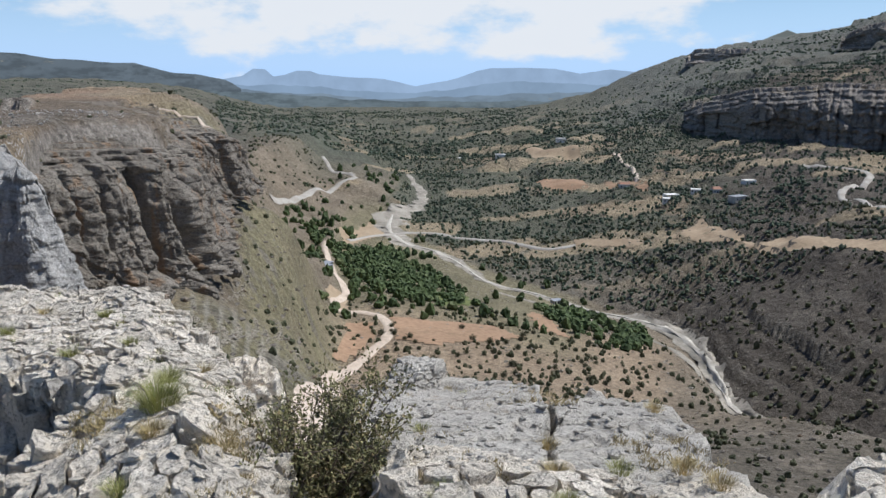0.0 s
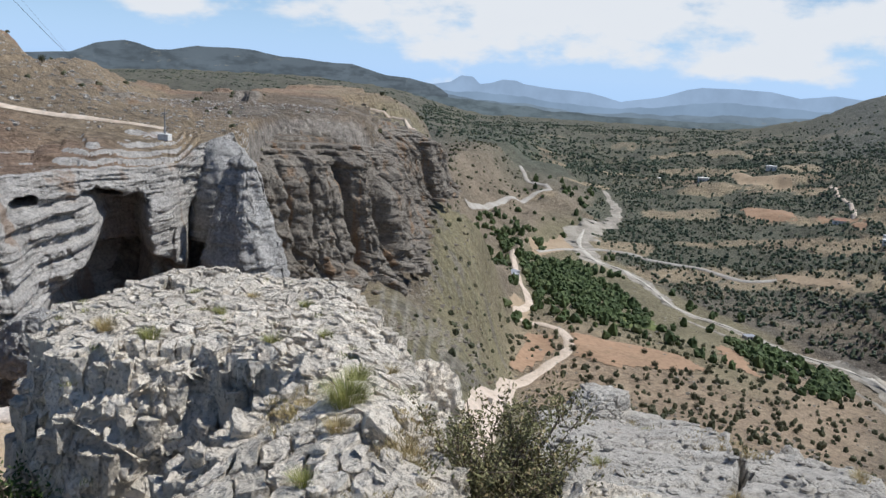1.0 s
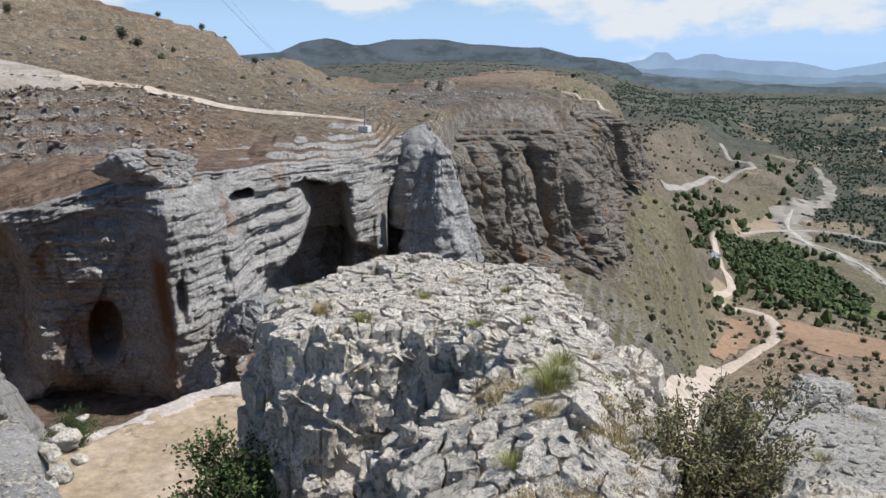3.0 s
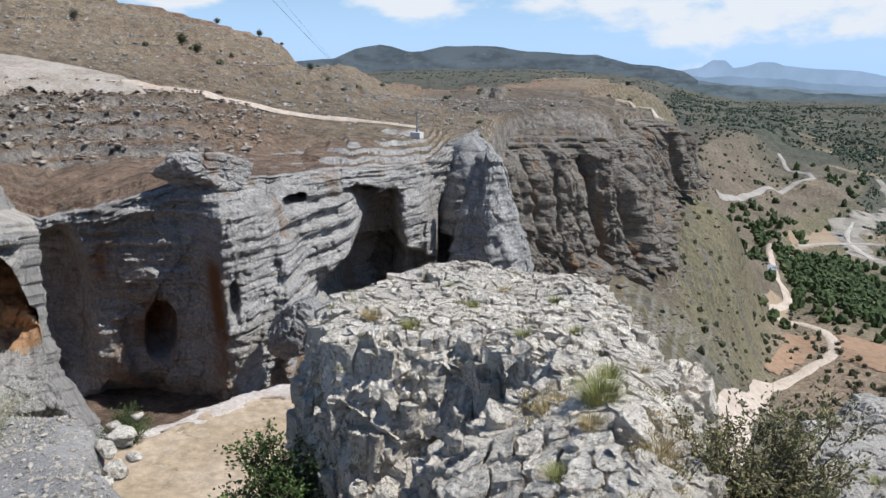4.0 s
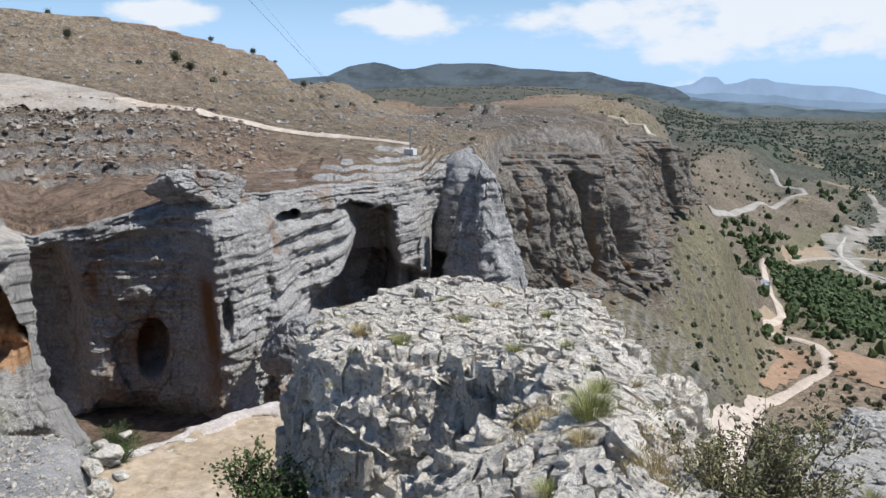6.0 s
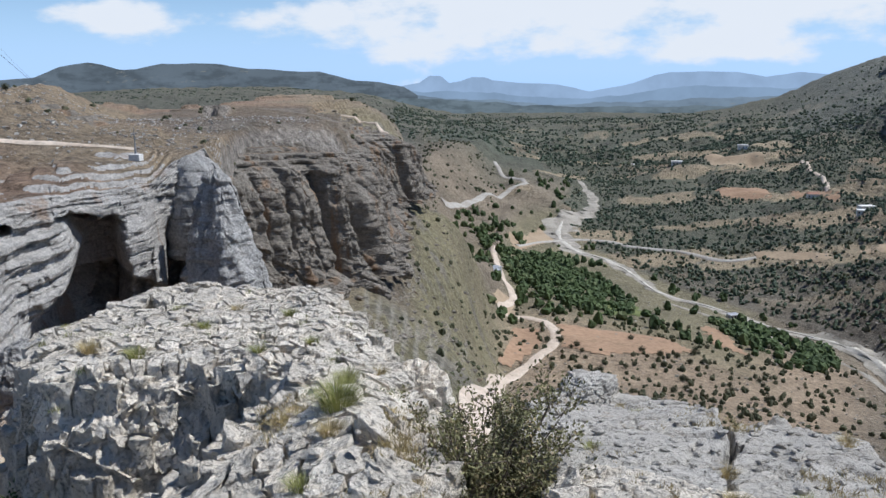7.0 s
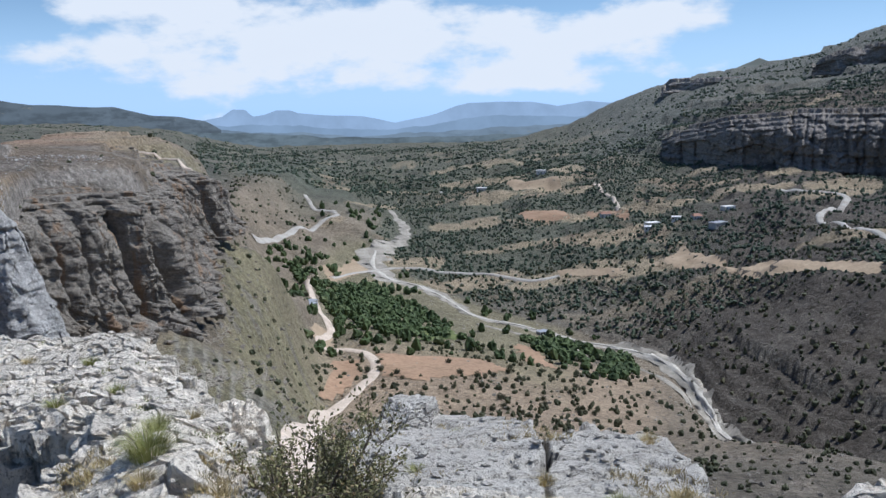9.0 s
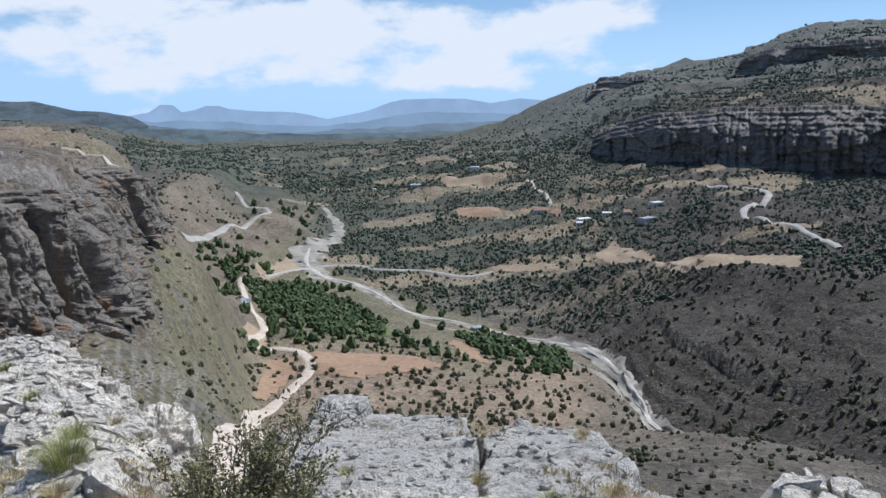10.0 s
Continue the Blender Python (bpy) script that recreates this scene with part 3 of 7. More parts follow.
def build_ground():
    az = np.concatenate([np.arange(-180, -38, 4.0), np.arange(-38, 72, 0.17), np.arange(72, 180.1, 4.0)])
    lr = np.concatenate([np.linspace(math.log(0.6), math.log(60), 60)[:-1], np.linspace(math.log(60), math.log(320), 260)[:-1], np.linspace(math.log(320), math.log(1300), 170)[:-1], np.linspace(math.log(1300), math.log(RMAX), 60)])
    A, L = np.meshgrid(az, lr, indexing="ij")
    X, Y = polar(A, np.exp(L))
    Z = ground(X, Y)
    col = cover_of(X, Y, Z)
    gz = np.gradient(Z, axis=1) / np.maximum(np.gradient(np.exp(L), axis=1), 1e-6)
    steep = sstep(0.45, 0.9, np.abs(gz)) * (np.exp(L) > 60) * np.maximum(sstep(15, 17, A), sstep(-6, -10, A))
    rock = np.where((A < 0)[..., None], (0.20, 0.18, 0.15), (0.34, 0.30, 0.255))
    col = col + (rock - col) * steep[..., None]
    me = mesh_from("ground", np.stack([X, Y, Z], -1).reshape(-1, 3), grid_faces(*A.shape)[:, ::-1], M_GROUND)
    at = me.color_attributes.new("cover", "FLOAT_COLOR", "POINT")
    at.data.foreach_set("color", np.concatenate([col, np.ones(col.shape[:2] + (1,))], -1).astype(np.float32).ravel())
    return tagged(new("ground", me), "dry stony valley land with scrub, gullies and rock beds", "ground", kind="structure")


build_ground()

# ---- cliffs: a face between foot and rim, set out along bearings round the gorge ----
def hollow(a, z, ca, cz, wa, hz, depth, edge=0.25, arch=2.0):
    """A cave: how far the face is set back; ca, cz: its middle, wa, hz: half sizes."""
    d = (np.abs((a - ca) / wa) ** arch + np.abs((z - cz) / hz) ** arch) ** (1 / arch)
    return depth * sstep(1 + edge, 1 - edge, d)


def bump_at(a, z, ca, wa, z0, z1, out, soft=1.5):
    """A buttress that stands out between two heights."""
    return out * np.exp(-((a - ca) / wa) ** 4) * sstep(z0 - soft, z0 + soft, z) * sstep(z1 + soft, z1 - soft, z)


def face(name, az0, az1, step, zs, rim_r, set_back, material, label, foot=None, top=None, ochre=None):
    """One cliff face. rim_r: range by bearing; set_back: metres behind that, by bearing and height; foot, top: heights by bearing."""
    a = np.arange(az0, az1, step)
    v = np.linspace(0, 1, zs)
    A, V = np.meshgrid(a, v, indexing="ij")
    F, T = np.interp(a, *foot)[:, None], np.interp(a, *top)[:, None]
    T = T + rim_r[1][0] * 0.003 * fbm(a[:, None] * 0.6, a[:, None] * 0 + 3, 4, 77)
    Z = F + (T - F) * V
    R = np.interp(a, *rim_r)[:, None] + set_back(A, Z, V)
    X, Y = polar(A, R)
    # the top turns back into the land behind, in low broken steps
    w = np.linspace(0, 1, 90)[None, :]
    near = rim_r[1][0] < 400
    last = R[:, -1:]
    reach = np.maximum(np.interp(a, BEARING, BED_R)[:, None] - last + 5, 9) if near else 60
    back = np.interp(a, BEARING, BED_Z)[:, None] + 0.3 if near else T + 1.3
    X2, Y2 = polar(a[:, None] + 0 * w, last + 0.4 + reach * w)
    bed = rim_r[1][0] * 0.0055
    lift = (back - T) * w ** 0.75 + bed * (0.9 * np.sin(3.14 * w) + 0.55 * fbm(X2 / 16, Y2 / 16, 3, 5) + 0.3 * fbm(X2 / 5, Y2 / 5, 2, 6))
    k = np.floor(lift / bed)
    lift = (k + sstep(0.7, 0.98, lift / bed - k)) * bed
    Z2 = T + (lift + 0.1 * fbm(X2 / 1.5, Y2 / 1.5, 3, 7)) * sstep(0, 0.08, w) - 2.5 * sstep(0.86, 1.0, w)
    rise = np.abs(np.gradient(Z2, axis=1)) / (np.abs(np.gradient(np.hypot(X2, Y2), axis=1)) + 0.01)
    cover = np.ones(X.shape + (3,)) * 0.3
    cover = np.hstack([cover, cover_of(X2, Y2, Z2) * (1.02 + 0.35 * fbm(X2 / 3, Y2 / 3, 3, 9))[..., None]])
    X, Y, Z = np.hstack([X, X2]), np.hstack([Y, Y2]), np.hstack([Z, Z2])
    me = mesh_from(name, np.stack([X, Y, Z], -1).reshape(-1, 3), grid_faces(*X.shape)[:, ::-1], material)
    me.materials.append(M_GROUND)
    at = me.color_attributes.new("cover", "FLOAT_COLOR", "POINT")
    at.data.foreach_set("color", np.concatenate([cover, np.ones(X.shape + (1,))], -1).astype(np.float32).ravel())
    if ochre is not None:
        rust = np.hstack([ochre(A, Z[:, :zs]), np.zeros(X2.shape)])
        at = me.color_attributes.new("ochre", "FLOAT_COLOR", "POINT")
        at.data.foreach_set("color", np.repeat(rust.reshape(-1, 1), 4, 1).astype(np.float32).ravel())
    cols = np.zeros((X.shape[0] - 1, X.shape[1] - 1), np.int32)
    cols[:, zs:] = ((rise + 0.5 * fbm(X2 / 2.5, Y2 / 2.5, 3, 12))[:-1, :-1] < 0.3)
    cols[:, zs:] |= (a > 46.5)[:-1, None] & near
    cols[:, zs:zs + 3] = 0
    me.polygons.foreach_set("material_index", cols.ravel())
    return tagged(new(name, me), label, "cliff", kind="structure")


def strata(a, z, r, seed, bed=1.0, amp=0.5):
    """Beds that stand out or are worn back, and the roughness of the face."""
    s = a * r * 0.01745
    wob = z + 0.12 * fbm(s / 6, z / 6, 3, seed)
    b = vnoise(wob / bed, 0 * z + 3.3, seed) + 0.6 * vnoise(wob / bed * 2.3, 0 * z + 8.1, seed + 1)
    b = np.tanh(2.2 * b)
    return -amp * b * (0.5 + 0.5 * sstep(-0.3, 0.4, fbm(s / 9, z / 9, 2, seed + 4))) - amp * 1.2 * fbm(s / 2.2, z / 1.4, 5, seed + 2, 0.55)


def jointed(s, z, sizes, seed):
    """Relief of jointed rock: broken blocks of several sizes that stand out unevenly, with grooves between."""
    back = 0.0
    ws, wz = s + 0.5 * fbm(s / 3, z / 3, 3, seed), z + 0.35 * fbm(s / 4, z / 2, 3, seed + 1)
    for k, (w, h, amp) in enumerate(sizes):
        f1, f2, rnd, ox, oy = cells(ws / w, wz / h, seed + 5 + 11 * k, 0.8)
        back = back + amp * (rnd - 0.5) + amp * 0.35 * (ox * (rnd * 5.7 % 1 - 0.5) + 0.5 * oy) + amp * 0.3 * sstep(0.10, 0.0, f2 - f1)
    return back


def masonry(s, z, w, h, amp, seed):
    """Beds broken by upright joints: each length of bed stands out or back by its own amount."""
    row = np.floor(z / h)
    shift = np.sin(row * 12.9898 + seed) * 43758.5453 % 1
    long = w * (0.6 + 0.8 * (np.sin(row * 37.719 + seed) * 24634.6345 % 1))
    col = np.floor(s / long + shift * 7)
    q = np.sin(row * 78.233 + col * 39.425 + seed) * 43758.5453 % 1
    bed = np.sin(row * 5.137 + seed * 1.7) * 15731.743 % 1
    return amp * (0.55 * q + 0.65 * bed - 0.6)


def stairs(Z, T, height, back, n):
    """The top of a face steps back in beds."""
    q = np.clip((Z - (T - height)) / height, 0, 1) * n
    return back / n * (np.floor(q) + sstep(0.82, 1.0, q - np.floor(q)))


def columns(A, Z, width, seed):
    """Upright pillars of uneven width: how far each stands out, the gap between them, and a random number a pillar."""
    f1, f2, rnd, ox, oy = cells(A / width, 0 * A + 0.5, seed, 0.95)
    return np.sqrt(np.maximum(1 - (2 * np.abs(ox)) ** 2, 0)), sstep(0.22, 0.0, f2 - f1), rnd


def cave_wall_back(A, Z, V):
    s = A * 1.45
    flatz = Z - np.interp(A, *WALL_TOP) + 0.1 * fbm(s / 2, Z, 3, 53)
    wob = fbm(s / 3, Z / 4, 4, 48)
    wav = 0.9 * fbm(s / 3.5, Z / 3.0, 4, 47)
    back = strata(A, Z, 78, 40, 0.55, 0.28)
    back += (1 - V) * -2.0                                             # the face leans back as it rises
    back += -1.3 * fbm(s / 5.5, Z / 12, 3, 45)                         # rounded bulges
    back += jointed(s, Z, ((4.6, 6.0, 0.7), (1.7, 1.2, 0.3), (0.7, 0.4, 0.13)), 240)
    back += stairs(Z + 0.35 * (cells(s / 3.0, 0 * Z, 50)[2] - 0.5), np.interp(A, *WALL_TOP), 1.5, 2.2, 4)
    back += masonry(s, flatz, 2.4, 0.42, 0.9, 51) * sstep(-4.5, -2.5, flatz) + masonry(s, flatz, 3.6, 1.3, 0.5, 52) + masonry(s + 0.3 * wob, flatz + 0.25 * wob, 1.5, 0.47, 0.38, 59)
    # the gorge's end: an overhanging rim, a dark cave, a niche and an undercut foot
    back += 1.3 * sstep(45.0, 47.2, A) * sstep(-0.9, -1.9, flatz + 0.6 * wob)
    back += hollow(A + 0.5 * wob, Z + 1.6 * wob, 56.4, -22.0, 2.6, 9.0, 7, 0.25) * sstep(-0.7, -1.5, flatz)
    back += hollow(A + 0.6 * wob, Z + 1.5 * wob, 51.4, -36.5, 4.2, 6.0, 4.0, 0.3)
    back += hollow(A + 0.05 * (Z + 24), Z, 49.2, -25.2, 0.95, 2.6, 5.0, 0.14, 2.6)
    # round buttress with worn flutes
    back -= bump_at(A, Z, 43.2, 2.6, -40, -13.0, 4.2)
    back += 1.5 * ridged(s / 5.0 + 0.4 * wob, Z / 13, 3, 46) * sstep(-2.5, -8.0, flatz) * sstep(48.5, 46.0, A) - 0.5 * fbm(s / 1.7, Z / 2.2, 4, 49)
    back += hollow(A, Z, 40.1, -13.75, 0.75, 0.52, 6.5, 0.15, 2.8)     # window
    # great shaded recess between the shelves and the column, below the overhanging band
    bound = np.interp(Z, [-32, -25, -21.3, -20.3, -17.4, -15, -14], [41.0, 39.3, 37.4, 36.2, 35.6, 36.0, 36.6])
    recess = sstep(0.4, -0.4, A - bound - 0.35 * wav) * sstep(32.5, 33.7, A + 0.35 * wav) * sstep(-2.0, -3.2, flatz + 1.3 * wob - 0.12 * (A - 34))
    back += 8.5 * recess
    back += hollow(A + wav * 0.5, Z + wav, 35.0, -25.4, 4.0, 3.6, 7.5, 0.22, 2.6)
    shelf = sstep(-0.3, 0.6, A - bound) * sstep(41.9, 40.6, A) * sstep(-14.2, -14.9, Z)
    n = np.clip((-14.6 - Z + 0.25 * wav) / 1.55, 0, 5)
    back -= shelf * (0.8 + 0.6 * (np.floor(n) + sstep(0.0, 0.2, n - np.floor(n))) + 0.45 * np.tanh(4 * np.sin(Z * 3.3 + 1.5 * wav + 0.35 * s)) + 0.9 * wav)
    back -= bump_at(A + 0.25 * np.sin(Z * 0.5), Z, 31.9, 1.3 + 0.03 * np.maximum(-20 - Z, 0), -40, -15.5, 4.0)
    back += hollow(A + 0.1 * wav, Z, 29.9, -24.0, 0.5, 6.0, 6.0, 0.35)  # cleft
    back += hollow(A, Z, 35.1, -14.7, 0.7, 0.42, 3.0, 0.3)
    back += hollow(A, Z, 44.4, -20.6, 0.35, 1.3, 2.2, 0.35)            # small holes
    back += hollow(A, Z, 40.2, -30.3, 0.5, 1.3, 3.0, 0.4)
    return back


def cave_wall_ochre(A, Z):
    """Rust-coloured seepage on the shaded wall."""
    s = A * 1.45
    w = fbm(s / 1.6, Z / 3.2, 4, 444)
    o = 1.0 * np.exp(-((A - 50.0) / 1.5) ** 2 - ((Z + 24.2) / 3.4) ** 2)
    o = o + 1.1 * np.exp(-((A - 45.5 - 0.05 * (Z + 24) + 0.5 * w) / 0.55) ** 2) * sstep(-16, -19, Z)
    o = o + 0.9 * np.exp(-((A - 47.6) / 1.6) ** 2 - ((Z + 34) / 2.6) ** 2) + 0.7 * np.exp(-((A - 52.6) / 0.8) ** 2 - ((Z + 18.5) / 3.0) ** 2)
    return np.clip(o * (0.75 + 1.1 * w), 0, 1)


WALL_FOOT = ([26, 30, 40, 50, 60, 70], [-32, -33, -35, -38, -40, -30])
WALL_TOP = ([26.4, 26.9, 27.5, 29.5, 31, 34, 37, 40.5, 44.5, 47, 50, 53, 56, 60, 70], [-17, -12.5, -9.5, -10.4, -12.6, -12.4, -11.8, -11.5, -11.3, -11.6, -12.4, -13.9, -15.0, -13.0, -8])
WALL_R = ([26, 30, 34, 40, 45, 50, 55, 60, 70], [112, 104, 95, 83, 76, 78.8, 83, 88, 80])
face("cave_cliff", 26.5, 66, 0.06, 250, WALL_R, cave_wall_back, M_WALL, "grey limestone cliff with caves, niches and ochre stains", WALL_FOOT, WALL_TOP, cave_wall_ochre)


def curtain(name, line, step, rows, foot, top, set_back, material, label, reach=30.0, bed=1.1):
    """A cliff that follows a line in plan, the open side to the right of the way; foot and top: heights along its length."""
    c = spline(line, step)
    for k in (0, 1):
        c[:, k] = np.convolve(np.pad(c[:, k], 24, mode="edge"), np.ones(49) / 49, "valid")
    u = np.concatenate([[0], np.cumsum(np.hypot(*np.diff(c, axis=0).T))])
    t = np.gradient(c, axis=0)
    t /= np.linalg.norm(t, axis=1)[:, None]
    out = np.stack([t[:, 1], -t[:, 0]], 1)
    v = np.linspace(0, 1, rows)
    U, V = np.meshgrid(u, v, indexing="ij")
    q = u / u[-1]
    F = np.interp(q, np.linspace(0, 1, len(foot)), foot)[:, None]
    T = np.interp(q, np.linspace(0, 1, len(top)), top)[:, None] + 0.6 * fbm(u / 14, u * 0, 2, 77)[:, None]
    Z = F + (T - F) * V
    back = set_back(U, Z, V, Z - T)
    X, Y = c[:, :1] - out[:, :1] * back, c[:, 1:] - out[:, 1:] * back
    # behind the rim the ground climbs in flat beds
    w = np.linspace(0, 1, 110)[None, :]
    far = back[:, -1:] + 0.3 + reach * w
    X2, Y2 = c[:, :1] - out[:, :1] * far, c[:, 1:] - out[:, 1:] * far
    end = ground(X2[:, -1:], Y2[:, -1:]) + 0.4
    lift = (end - T) * w ** 0.75 + bed * (0.6 * fbm(X2 / 34, Y2 / 34, 2, 5) + 0.15 * fbm(X2 / 12, Y2 / 12, 2, 6))
    k = np.floor(lift / bed)
    lift = (k + sstep(0.7, 0.98, lift / bed - k)) * bed
    Z2 = T + (lift + 0.04 * fbm(X2 / 3, Y2 / 3, 3, 7)) * sstep(0, 0.05, w) - 2.5 * sstep(0.9, 1.0, w)
    rise = np.abs(np.gradient(Z2, axis=1)) / (reach / 110)
    cover = np.hstack([np.full(X.shape + (3,), 0.3), cover_of(X2, Y2, Z2) * (1.05 + 0.35 * fbm(X2 / 3, Y2 / 3, 3, 9))[..., None]])
    X, Y, Z = np.hstack([X, X2]), np.hstack([Y, Y2]), np.hstack([Z, Z2])
    me = mesh_from(name, np.stack([X, Y, Z], -1).reshape(-1, 3), grid_faces(*X.shape), material)
    me.materials.append(M_GROUND)
    at = me.color_attributes.new("cover", "FLOAT_COLOR", "POINT")
    at.data.foreach_set("color", np.concatenate([cover, np.ones(X.shape + (1,))], -1).astype(np.float32).ravel())
    cols = np.zeros((X.shape[0] - 1, X.shape[1] - 1), np.int32)
    cols[:, rows:] = ((rise + 0.2 * fbm(X2 / 6, Y2 / 6, 3, 12))[:-1, :-1] < 0.5)
    me.polygons.foreach_set("material_index", cols.ravel())
    return tagged(new(name, me), label, "cliff", kind="structure")


def brown_cliff_back(s, Z, V, flatz):
    """Leaning pillars with bays between them, broken by joints and beds."""
    warp = s + 5.0 * fbm(s / 24, Z / 70, 3, 65) + 0.7 * fbm(s / 6, Z / 9, 3, 70)
    out, gap, rnd = columns(warp / 7.2, Z, 1.0, 63)
    low = sstep(0.0, 0.3, 0.8 + 0.35 * rnd - V)
    back = -3.6 * (1 - V) ** 1.6 - 4.4 * out * low * (0.6 + 0.5 * (1 - V)) + 2.0 * (1 - low) + 1.8 * gap * low * sstep(0.05, 0.3, V)
    out2, gap2, rnd2 = columns((warp + 1.2 * fbm(s / 6, Z / 6, 3, 69)) / 2.6, Z, 1.0, 67)
    back += (-1.1 * out2 + 0.3 * gap2) * sstep(0.95, 0.75, V + 0.15 * fbm(s / 5, Z, 2, 62)) * sstep(0.3, 0.7, rnd2)
    wz = Z + 0.5 * fbm(s / 7, Z / 4, 3, 54)
    back += -0.3 * np.tanh(2.0 * vnoise(wz / 1.6, 0 * s + 3.3, 60)) - 1.7 * fbm(s / 6, Z / 20, 4, 64, 0.5) - 0.5 * fbm(s / 1.6, Z / 1.2, 4, 61)
    back += jointed(s, Z, ((5.0, 12.0, 1.0), (2.2, 4.5, 0.7), (0.9, 1.2, 0.4)), 260)
    q = np.clip((flatz + 3.5) / 3.5, 0, 1) * 3
    back += 1.4 * (np.floor(q) + sstep(0.8, 1.0, q - np.floor(q))) + masonry(s, flatz + 0.3 * fbm(s / 4, Z / 2, 3, 55), 6.0, 1.1, 1.6, 56) * sstep(-6.5, -3.0, flatz)
    return back - 3.0 * sstep(0.25, 0.0, V) * (0.5 + 1.8 * fbm(s / 5, Z / 4, 4, 66, 0.6)) - 2.5 * sstep(0.4, 0.1, V) * (cells(s / 2.6, Z / 2.2, 68)[2] - 0.4)


curtain("brown_cliff", [polar(a, r) for a, r in [(29, 150), (27, 160), (25, 168), (22.5, 176), (20, 184), (18.5, 189), (17.6, 198), (17.3, 220), (17.1, 250), (16.8, 278), (15.9, 290), (14.9, 298), (14.3, 306), (14.2, 330)]], 0.24, 190,
        [-40, -42, -44, -46, -46, -46, -47, -46, -45, -44, -45, -46, -46, -44], [-15, -15.8, -16.5, -17.2, -18, -19.5, -20.5, -21, -21, -20.5, -20.5, -21.5, -24, -26],
        brown_cliff_back, M_FARWALL, "brown and grey weathered cliff with leaning pillars and dark bays")


def build_pinnacle():
    n, m = 220, 150
    t = np.linspace(0, 2 * np.pi, n)
    v = np.linspace(0, 1, m)
    Tt, V = np.meshgrid(t, v, indexing="ij")
    Z = -37 + (37 - 10.6) * V
    c = polar(26.9, 99.0)
    R = 6.6 * (1 - V) ** 0.8 + 0.9 * sstep(1.0, 0.97, V) + 0.1
    R = R * (1 + 0.12 * vnoise(np.cos(Tt) * 2 + 4, np.sin(Tt) * 2 + Z / 16, 91))
    around = Tt * 5.0 + 1.2 * np.sin(Tt * 3 + Z / 7)
    R = R - jointed(around, Z, ((4.0, 2.4, 0.6), (1.6, 0.8, 0.28), (0.7, 0.4, 0.1)), 300) * sstep(0, 0.5, Tt) * sstep(6.28, 5.8, Tt) - masonry(around, Z + 0.1 * fbm(around, Z, 2, 93), 2.6, 0.55, 0.35, 58) - 0.2 * fbm(around / 1.5, Z / 1.5, 4, 92)
    X = c[0] + R * np.cos(Tt) + 1.9 * (1 - V) ** 2
    Y = c[1] + R * np.sin(Tt) * 0.9
    me = mesh_from("rock_pinnacle", np.stack([X, Y, Z], -1).reshape(-1, 3), grid_faces(n, m), M_PINN)
    pin = tagged(new("rock_pinnacle", me), "tall pale grey limestone pinnacle before the cliff", "rock")
    n, m = 90, 60
    Tt, V = np.meshgrid(np.linspace(0, 2 * np.pi, n), np.linspace(0, 1, m), indexing="ij")
    c = polar(28.2, 107.0)
    Z = -22 + 12.4 * V
    around = Tt * 3.0
    R = (4.2 - 0.6 * V) * np.sqrt(np.maximum(1 - V ** 5, 0)) + 0.05 - masonry(around, Z, 1.8, 0.6, 0.5, 95) - 0.4 * fbm(np.cos(Tt) * 2 + 4, np.sin(Tt) * 2 + Z / 2, 4, 96)
    me = mesh_from("shoulder_block", np.stack([c[0] + R * np.cos(Tt), c[1] + R * np.sin(Tt), Z], -1).reshape(-1, 3), grid_faces(n, m), M_PINN)
    part("shoulder_block", me, pin, "layered block standing behind the pinnacle's tip")


build_pinnacle()


def mesa_back(A, Z, V):
    back = strata(A, Z, 900, 70, 7.0, 3.0) - 20 * (1 - V) - 18 * fbm(A / 1.5, Z / 50, 5, 72)
    back = back + jointed(A * 15.7, Z, ((40.0, 18.0, 12.0), (15.0, 8.0, 6.0)), 290)
    out, gap, rnd = columns(A + 0.2 * fbm(A * 2, Z / 20, 3, 73), Z, 0.9, 71)
    return back - 4 * out * sstep(1.0, 0.7, V) + 4 * gap * sstep(0.4, 0.6, rnd) + stairs(Z, np.interp(A, *MESA_TOP), 14.0, 22.0, 3)


MESA_TOP = ([-37, -29, -24, -20, -17, -15, -14], [-20, -17, -19, -25, -40, -58, -74])
face("mesa_cliff", -37, -14.2, 0.06, 60, ([-37, -30, -25, -20, -17, -14], [850, 858, 878, 930, 1040, 1130]), mesa_back, M_MESA,
     "dark banded cliff below the far ridge", ([-37, -29, -25, -20, -17, -14], [-80, -80, -78, -76, -78, -82]),
     MESA_TOP)


def crest_band_back(A, Z, V):
    return strata(A, Z, 1200, 75, 5.0, 2.5) - 12 * fbm(A / 1.2, Z / 30, 4, 76) + jointed(A * 20.0, Z, ((45.0, 14.0, 9.0), (16.0, 6.0, 5.0)), 295) - 8 * (1 - V)


face("crest_cliff", -37, -24.6, 0.06, 30, ([-37, -24], [1200, 1230]), crest_band_back, M_MESA, "dark cliff band high on the far ridge",
     ([-37, -24], [28, 24]), ([-37, -33, -28, -26, -24.6], [58, 59, 59, 50, 34]))
face("crest_cliff", -22.0, -15.6, 0.06, 24, ([-22, -15], [1560, 1620]), crest_band_back, M_MESA, "grey cliff band under the ridge's skyline",
     ([-22, -15], [4, 2]), ([-22, -20.5, -17, -16.2, -15.6], [18, 26, 27, 26, 8]))


